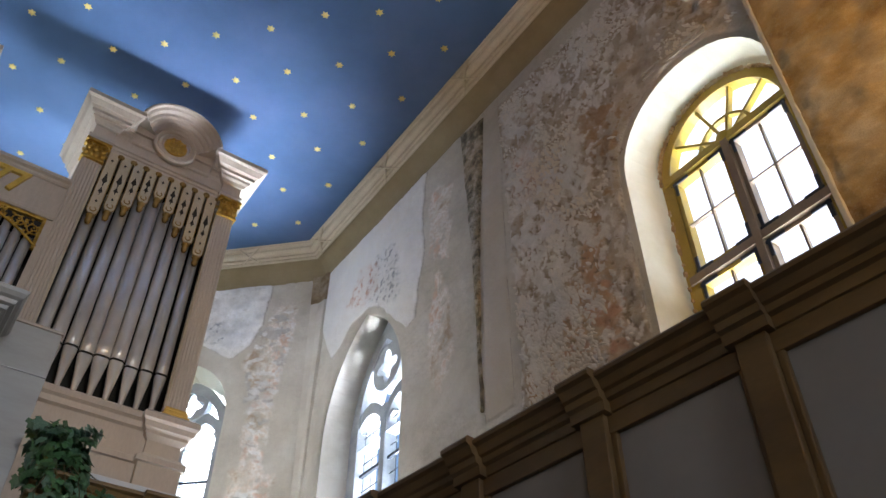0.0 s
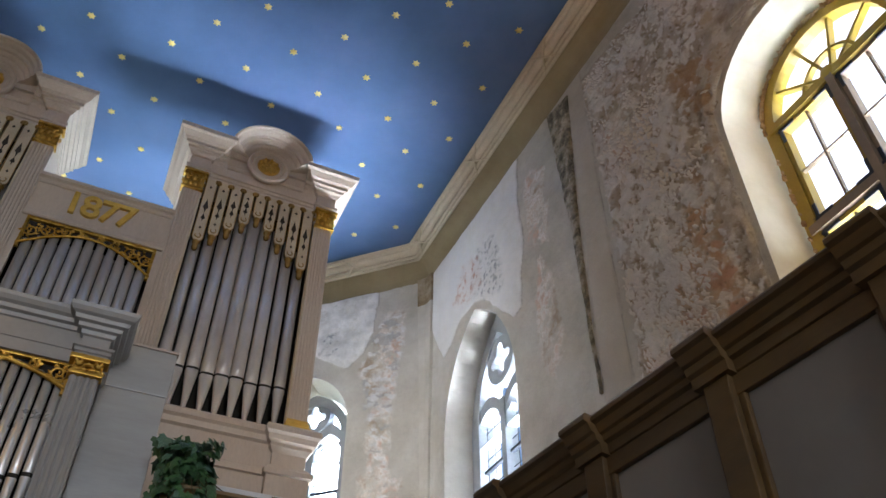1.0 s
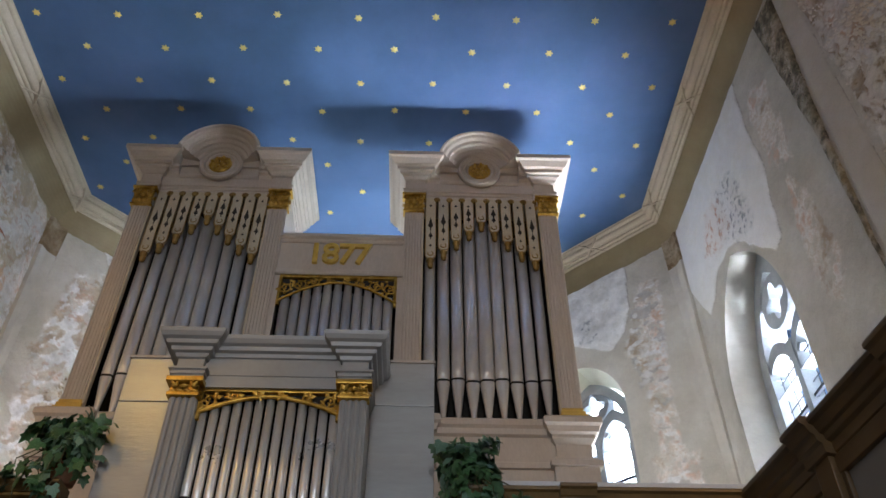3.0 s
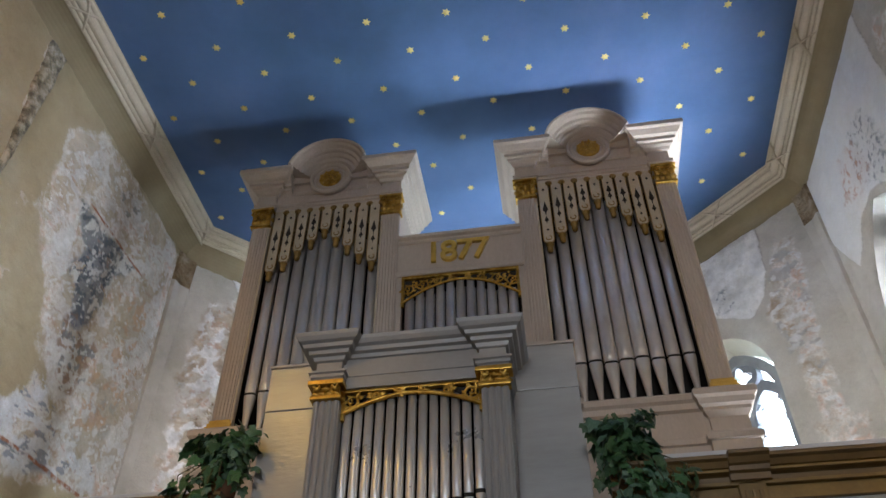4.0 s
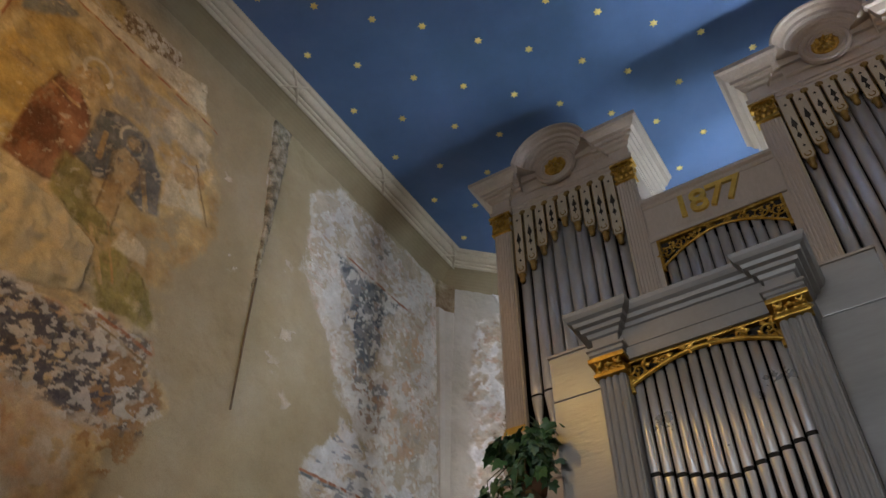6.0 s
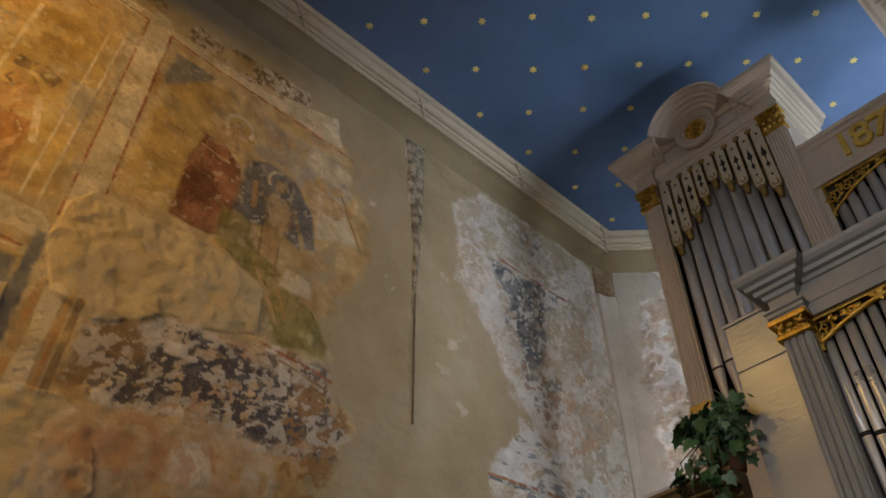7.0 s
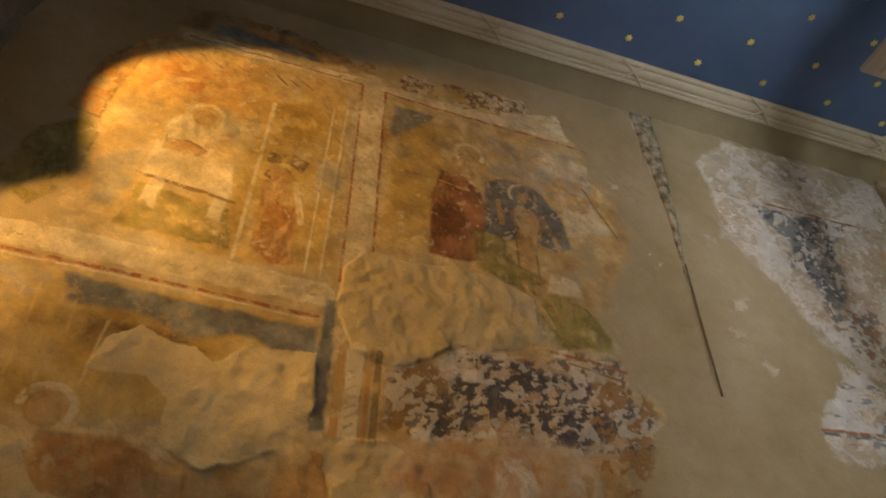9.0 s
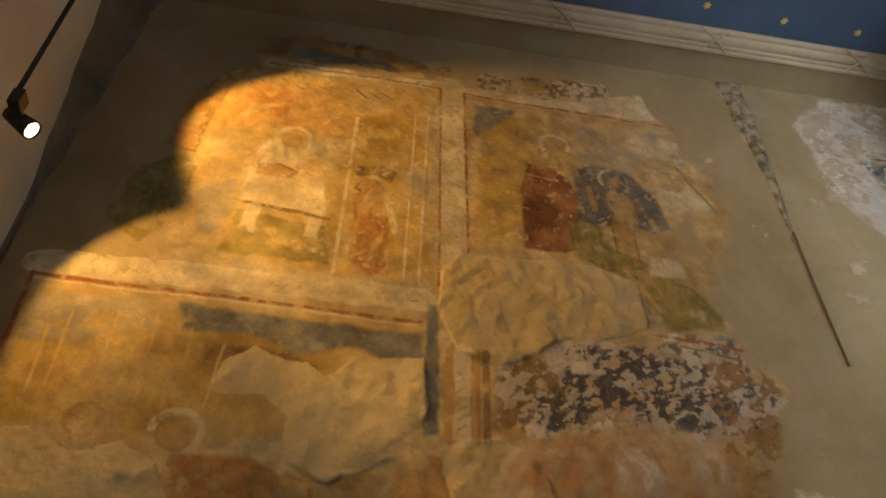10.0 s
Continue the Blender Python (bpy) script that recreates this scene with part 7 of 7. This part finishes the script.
STREAK = [(0.28, 7.4), (0.62, 7.4), (0.85, 6.75), (0.72, 6.0), (0.66, 5.4), (0.9, 4.4), (0.3, 4.2), (0.42, 5.4), (0.36, 6.4)]
south_apse.marks(STREAK, (0.40, 0.40, 0.40), 12, 0.30, 0.15, 2.2, 0.8, 0.7, -0.003)
south_apse.marks(STREAK, (0.70, 0.70, 0.70), 18, 0.24, 0.15, 2.0, 0.8, 0.85, 0.004)
south_apse.marks([(0.25, 4.0), (0.3, 5.0), (0.8, 5.0), (0.86, 4.1)], (0.56, 0.36, 0.28), 10, 0.25, 0.4, 1.6, 0.8, 0.7)
FLAKED = [(0.25, 4.0), (0.3, 6.6), (0.4, 7.4), (0.9, 7.7), (1.6, 7.7), (1.4, 6.0), (1.0, 4.6), (0.8, 4.0)]
north_apse.marks(FLAKED, (0.74, 0.74, 0.75), 8, 0.34, 0.9, 1.6, 0.8, 0.9, 0.004)
north_apse.marks(FLAKED, (0.46, 0.38, 0.29), 10, 0.22, 0.9, 1.6, 0.8, 0.8, -0.003)
north_apse.marks(FLAKED, (0.46, 0.29, 0.21), 22, 0.05, 0.3, 1.8, 0.4, 0.6)
raised("white_lime", on_apse_n, [(0.62, 7.80), (1.9, 7.80), (1.9, 7.1), (1.2, 7.15), (0.9, 7.3)], 0.012, white_patch, 0.025, 0.02, 0.05)


def in_arch(c, half, spring, apex, s, z, m=0.03):
    rise = apex - spring
    r = (half * half + rise * rise) / (2 * half)
    d = np.abs(s - c)
    return (d < half + m) & ((z < spring) | (np.hypot(d + r - half, z - spring) < r + m))


def south_hole(s, z):
    side = (np.abs(s - SIDE_WIN) < 0.605) & ((z < 5.63) | (np.hypot(s - SIDE_WIN, z - 5.63) < 0.605))
    return side | in_arch(LANCET, 0.71, 5.45, 6.6, s, z, 0.015)


apse_hole = lambda s, z: in_arch(APSE_WIN, 0.55, 6.08, 6.76, s, z, 0.02)
SHEETS[on_north].age(0.25)
SHEETS[on_apse_s].age(0.5)
SHEETS[on_apse_n].age(0.7)
left_face, right_face = painted(plaster_left, "plaster_left_painted"), painted(plaster_right, "plaster_right_painted")
SHEETS[on_north].build(on_north, 0.012, left_face, None, "ochre plaster with faded wall paintings and bare patches")
SHEETS[on_south].build(on_south, 0.012, right_face, south_hole, "grey-beige plaster with bare render and white patches")
SHEETS[on_apse_s].build(on_apse_s, 0.010, right_face, apse_hole, "pale flaking plaster")
SHEETS[on_apse_n].build(on_apse_n, 0.010, right_face, lambda s, z: in_arch(f_len - 1.43, 0.55, 6.08, 6.76, s, z, 0.02), "pale flaking plaster")


def corner_shaft(c, into, side_a, side_b, parent):
    """Tapered remains of a vault shaft in an angle of the apse."""
    c, into = Vector((*c, 0)), Vector((*into, 0))
    a, b = Vector((*side_a, 0)), Vector((*side_b, 0))
    rows = []
    bm = bmesh.new()
    for z, w, d in ((7.80, 0.16, 0.055), (7.40, 0.15, 0.052), (6.4, 0.11, 0.050), (5.4, 0.085, 0.042), (4.2, 0.06, 0.024), (GAL, 0.06, 0.02)):
        ring = [c + a * w, c + a * w * 0.75 + into * d, c + into * (d * 1.35), c + b * w * 0.75 + into * d, c + b * w, c - into * 0.02]
        rows.append([bm.verts.new((v.x, v.y, z)) for v in ring])
    for r0, r1 in zip(rows, rows[1:]):
        for j in range(6):
            bm.faces.new((r0[j], r0[(j + 1) % 6], r1[(j + 1) % 6], r1[j])).material_index = 1 if r0 is rows[0] else 0
    bm.faces.new(rows[0])
    return part("corner_shaft", bm, [plaster_right, stone_brown], parent, "tapered plastered remains of a vault shaft")


corner_shaft((RWX, CORNER), (-0.924, -0.383), (0, -1), (-q, q), SOUTH)
corner_shaft((LWX, CORNER), (0.924, -0.383), (0, -1), (q, q), NORTH)

# dark strip in the angle by the chancel arch
bm = bmesh.new()
rows = []
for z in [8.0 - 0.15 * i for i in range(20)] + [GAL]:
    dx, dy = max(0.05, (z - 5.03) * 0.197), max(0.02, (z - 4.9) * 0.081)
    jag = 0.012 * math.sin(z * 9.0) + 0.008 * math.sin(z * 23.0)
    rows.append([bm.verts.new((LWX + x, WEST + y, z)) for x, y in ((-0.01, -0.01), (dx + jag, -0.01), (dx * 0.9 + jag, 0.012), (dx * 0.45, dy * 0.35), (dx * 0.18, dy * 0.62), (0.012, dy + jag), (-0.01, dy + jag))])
for ra, rb in zip(rows, rows[1:]):
    for n in range(7):
        bm.faces.new((ra[n], ra[(n + 1) % 7], rb[(n + 1) % 7], rb[n]))
bm.faces.new(rows[0])
bm.faces.new(rows[-1])
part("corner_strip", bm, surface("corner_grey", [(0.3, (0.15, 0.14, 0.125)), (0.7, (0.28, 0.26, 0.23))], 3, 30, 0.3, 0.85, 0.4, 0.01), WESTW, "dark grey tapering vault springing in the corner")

# ---- spotlight on its pole ----
pole = thing("spotlight", (-2.36, -0.63, 5.1), "black spotlight with warm lit lamp on a hanging pole", "lamp")
black = surface("black_metal", [(0.3, (0.018, 0.018, 0.018)), (0.7, (0.035, 0.033, 0.03))], 6, 60, 0.2, 0.45, 0.05, 0.001, metal=0.3)
glow = bpy.data.materials.new("lamp_glow")
tg, Ng, Lg, pg = nodes_of(glow)
pg.inputs["Emission Color"].default_value, pg.inputs["Emission Strength"].default_value = (1.0, 0.74, 0.42, 1), 14.0
bm = bmesh.new()
tube(bm, [(-2.285, -0.635, 5.08), (-2.285, -0.635, 8.155)], 0.014, 10)
under(link("pole", bm, black), pole)
bm = bmesh.new()
box(bm, -2.36, -2.27, -0.655, -0.595, 4.99, 5.10, 0.006)
under(link("gear_box", bm, black), pole)
head_dir = (Vector((-2.55, 0.5, 4.25)) - Vector((-2.43, -0.60, 4.985))).normalized()
rot = head_dir.to_track_quat("Z", "Y").to_matrix().to_4x4()
for nm, prof, m in (("lamp_head", [(0.02, -0.10), (0.030, -0.10), (0.034, -0.06), (0.040, 0.0), (0.043, 0.035), (0.036, 0.035), (0.034, 0.02), (0.02, 0.0)], black),
                    ("bulb", [(0.001, 0.024), (0.033, 0.024), (0.033, 0.030), (0.001, 0.031)], glow)):
    bm = bmesh.new()
    lathe(bm, prof, (0, 0, 0), "z", 20)
    bmesh.ops.transform(bm, matrix=Matrix.Translation((-2.42, -0.585, 4.985)) @ rot @ Matrix.Scale(1.3, 4), verts=bm.verts)
    under(link(nm, bm, m, None, "bright warm bulb" if nm == "bulb" else ""), pole)
bm = bmesh.new()
tube(bm, [(-2.34, -0.62, 5.02), (-2.38, -0.61, 5.01), (-2.42, -0.605, 5.0)], 0.012, 8)
under(link("swivel", bm, black), pole)

# ---- ivy plants on the parapet ----
leaf_green = surface("ivy_leaf", [(0.3, (0.04, 0.11, 0.04)), (0.5, (0.08, 0.19, 0.07)), (0.7, (0.15, 0.28, 0.12))], 9, 50, 0.3, 0.36, 0.3, 0.004, rand=0.55)
leaf_pale = surface("ivy_leaf_variegated", [(0.3, (0.08, 0.18, 0.11)), (0.55, (0.15, 0.27, 0.18)), (0.7, (0.34, 0.43, 0.30))], 14, 50, 0.3, 0.36, 0.3, 0.004, rand=0.4)
stem_green = surface("ivy_stem", [(0.3, (0.05, 0.04, 0.015)), (0.7, (0.10, 0.09, 0.03))], 9, 50, 0.3, 0.7, 0.3, 0.002)
pot_clay = surface("pot_clay", [(0.3, (0.20, 0.09, 0.05)), (0.7, (0.30, 0.15, 0.08))], 6, 40, 0.25, 0.8, 0.2, 0.003)


def leaf_mesh(bend):
    lb = bmesh.new()
    out_pts = [(0.0, -0.02), (0.30, -0.22), (0.52, 0.02), (0.34, 0.22), (0.46, 0.50), (0.22, 0.56), (0.0, 1.0)]
    edge = out_pts + [(-x, y) for x, y in out_pts[-2:0:-1]]
    vs = [lb.verts.new((x, y, -bend * (x * x + 0.5 * y * y))) for x, y in edge]
    rib = [lb.verts.new((0, y, 0.05 - bend * 0.5 * y * y)) for y in (0.2, 0.55)]
    c = rib[0]
    for i in range(len(vs)):
        lb.faces.new((vs[i], vs[(i + 1) % len(vs)], c)).smooth = True
    me = bpy.data.meshes.new("leaf")
    lb.to_mesh(me)
    lb.free()
    return me


LEAVES = []
for bend, mt in ((0.35, leaf_green), (0.6, leaf_green), (0.45, leaf_green), (0.5, leaf_pale)):
    me = leaf_mesh(bend)
    me.materials.append(mt)
    LEAVES.append(me)


def ivy(base, spread, count, trails, seed, label):
    """A potted ivy: bushy head and hanging runners."""
    r = random.Random(seed)
    root = thing("ivy_plant", base, label, "plant", "ivy on the gallery")
    b = Vector(base)
    bm = bmesh.new()
    lathe(bm, [(0.001, 0.0), (0.055, 0.0), (0.068, 0.08), (0.075, 0.08), (0.075, 0.10), (0.065, 0.10), (0.062, 0.085), (0.001, 0.085)], b, "z", 20)
    under(link("pot", bm, pot_clay, None, "clay flower pot"), root)
    ends = []
    for i in range(34):
        a = r.uniform(0, 2 * math.pi)
        up = r.uniform(-0.75, 1.0)
        d = Vector((math.cos(a) * spread[0] * r.uniform(0.3, 1.0), math.sin(a) * spread[1] * r.uniform(0.3, 1.0) - 0.10, spread[2] * up))
        ends.append([b + Vector((0, 0, 0.14)), b + Vector((0, 0, 0.16)) + d * 0.5 + Vector((0, 0, 0.05)), b + Vector((0, 0, 0.12)) + d])
    for t in trails:
        p = [b + Vector((0, 0, 0.14)), b + Vector((t[0] * 0.6, t[1] * 0.7, 0.12))]
        for j in range(1, 6):
            p.append(b + Vector((t[0] + r.uniform(-0.02, 0.02), t[1] + r.uniform(-0.02, 0.01), 0.08 - t[2] * j / 5)))
        ends.append(p)
    bm = bmesh.new()
    for p in ends:
        tube(bm, p, 0.0035, 5, taper=0.0018)
    under(link("stem", bm, stem_green), root)
    for i in range(count):
        p = ends[i % len(ends)]
        k = r.uniform(0.35, 1.0) * (len(p) - 1)
        j = min(int(k), len(p) - 2)
        c = p[j].lerp(p[j + 1], k - j) + Vector((r.uniform(-0.03, 0.03), r.uniform(-0.03, 0.03), r.uniform(-0.02, 0.03)))
        lf = new("leaf", r.choice(LEAVES))
        s = r.uniform(0.045, 0.08)
        away = (c - b - Vector((0, 0, 0.1)))
        yaw = math.degrees(math.atan2(away.y, away.x)) - 90 + r.uniform(-50, 50)
        lf.matrix_world = Matrix.Translation(c) @ Euler((radians(r.uniform(-100, -20)), radians(r.uniform(-35, 35)), radians(yaw))).to_matrix().to_4x4() @ Matrix.Scale(s, 4)
        w = lf.matrix_world.copy()
        lf.parent = root
        lf.matrix_parent_inverse = root.matrix_world.inverted()
    return root


ivy((0.94, 4.40, TOP - 0.08), (0.22, 0.15, 0.17), 460, [(0.06, -0.20, 0.30), (0.17, -0.19, 0.42), (-0.05, -0.20, 0.36), (0.24, -0.18, 0.22), (0.10, -0.20, 0.40), (0.0, -0.2, 0.2), (0.12, -0.2, 0.15)], 3, "green trailing ivy in a pot on the parapet")
ivy((-1.00, 4.42, TOP + 0.05), (0.20, 0.14, 0.25), 420, [(-0.10, -0.20, 0.30), (0.05, -0.21, 0.36), (-0.18, -0.18, 0.18), (0.0, -0.21, 0.4), (-0.04, -0.2, 0.2)], 8, "dark green trailing ivy in a pot on the parapet")
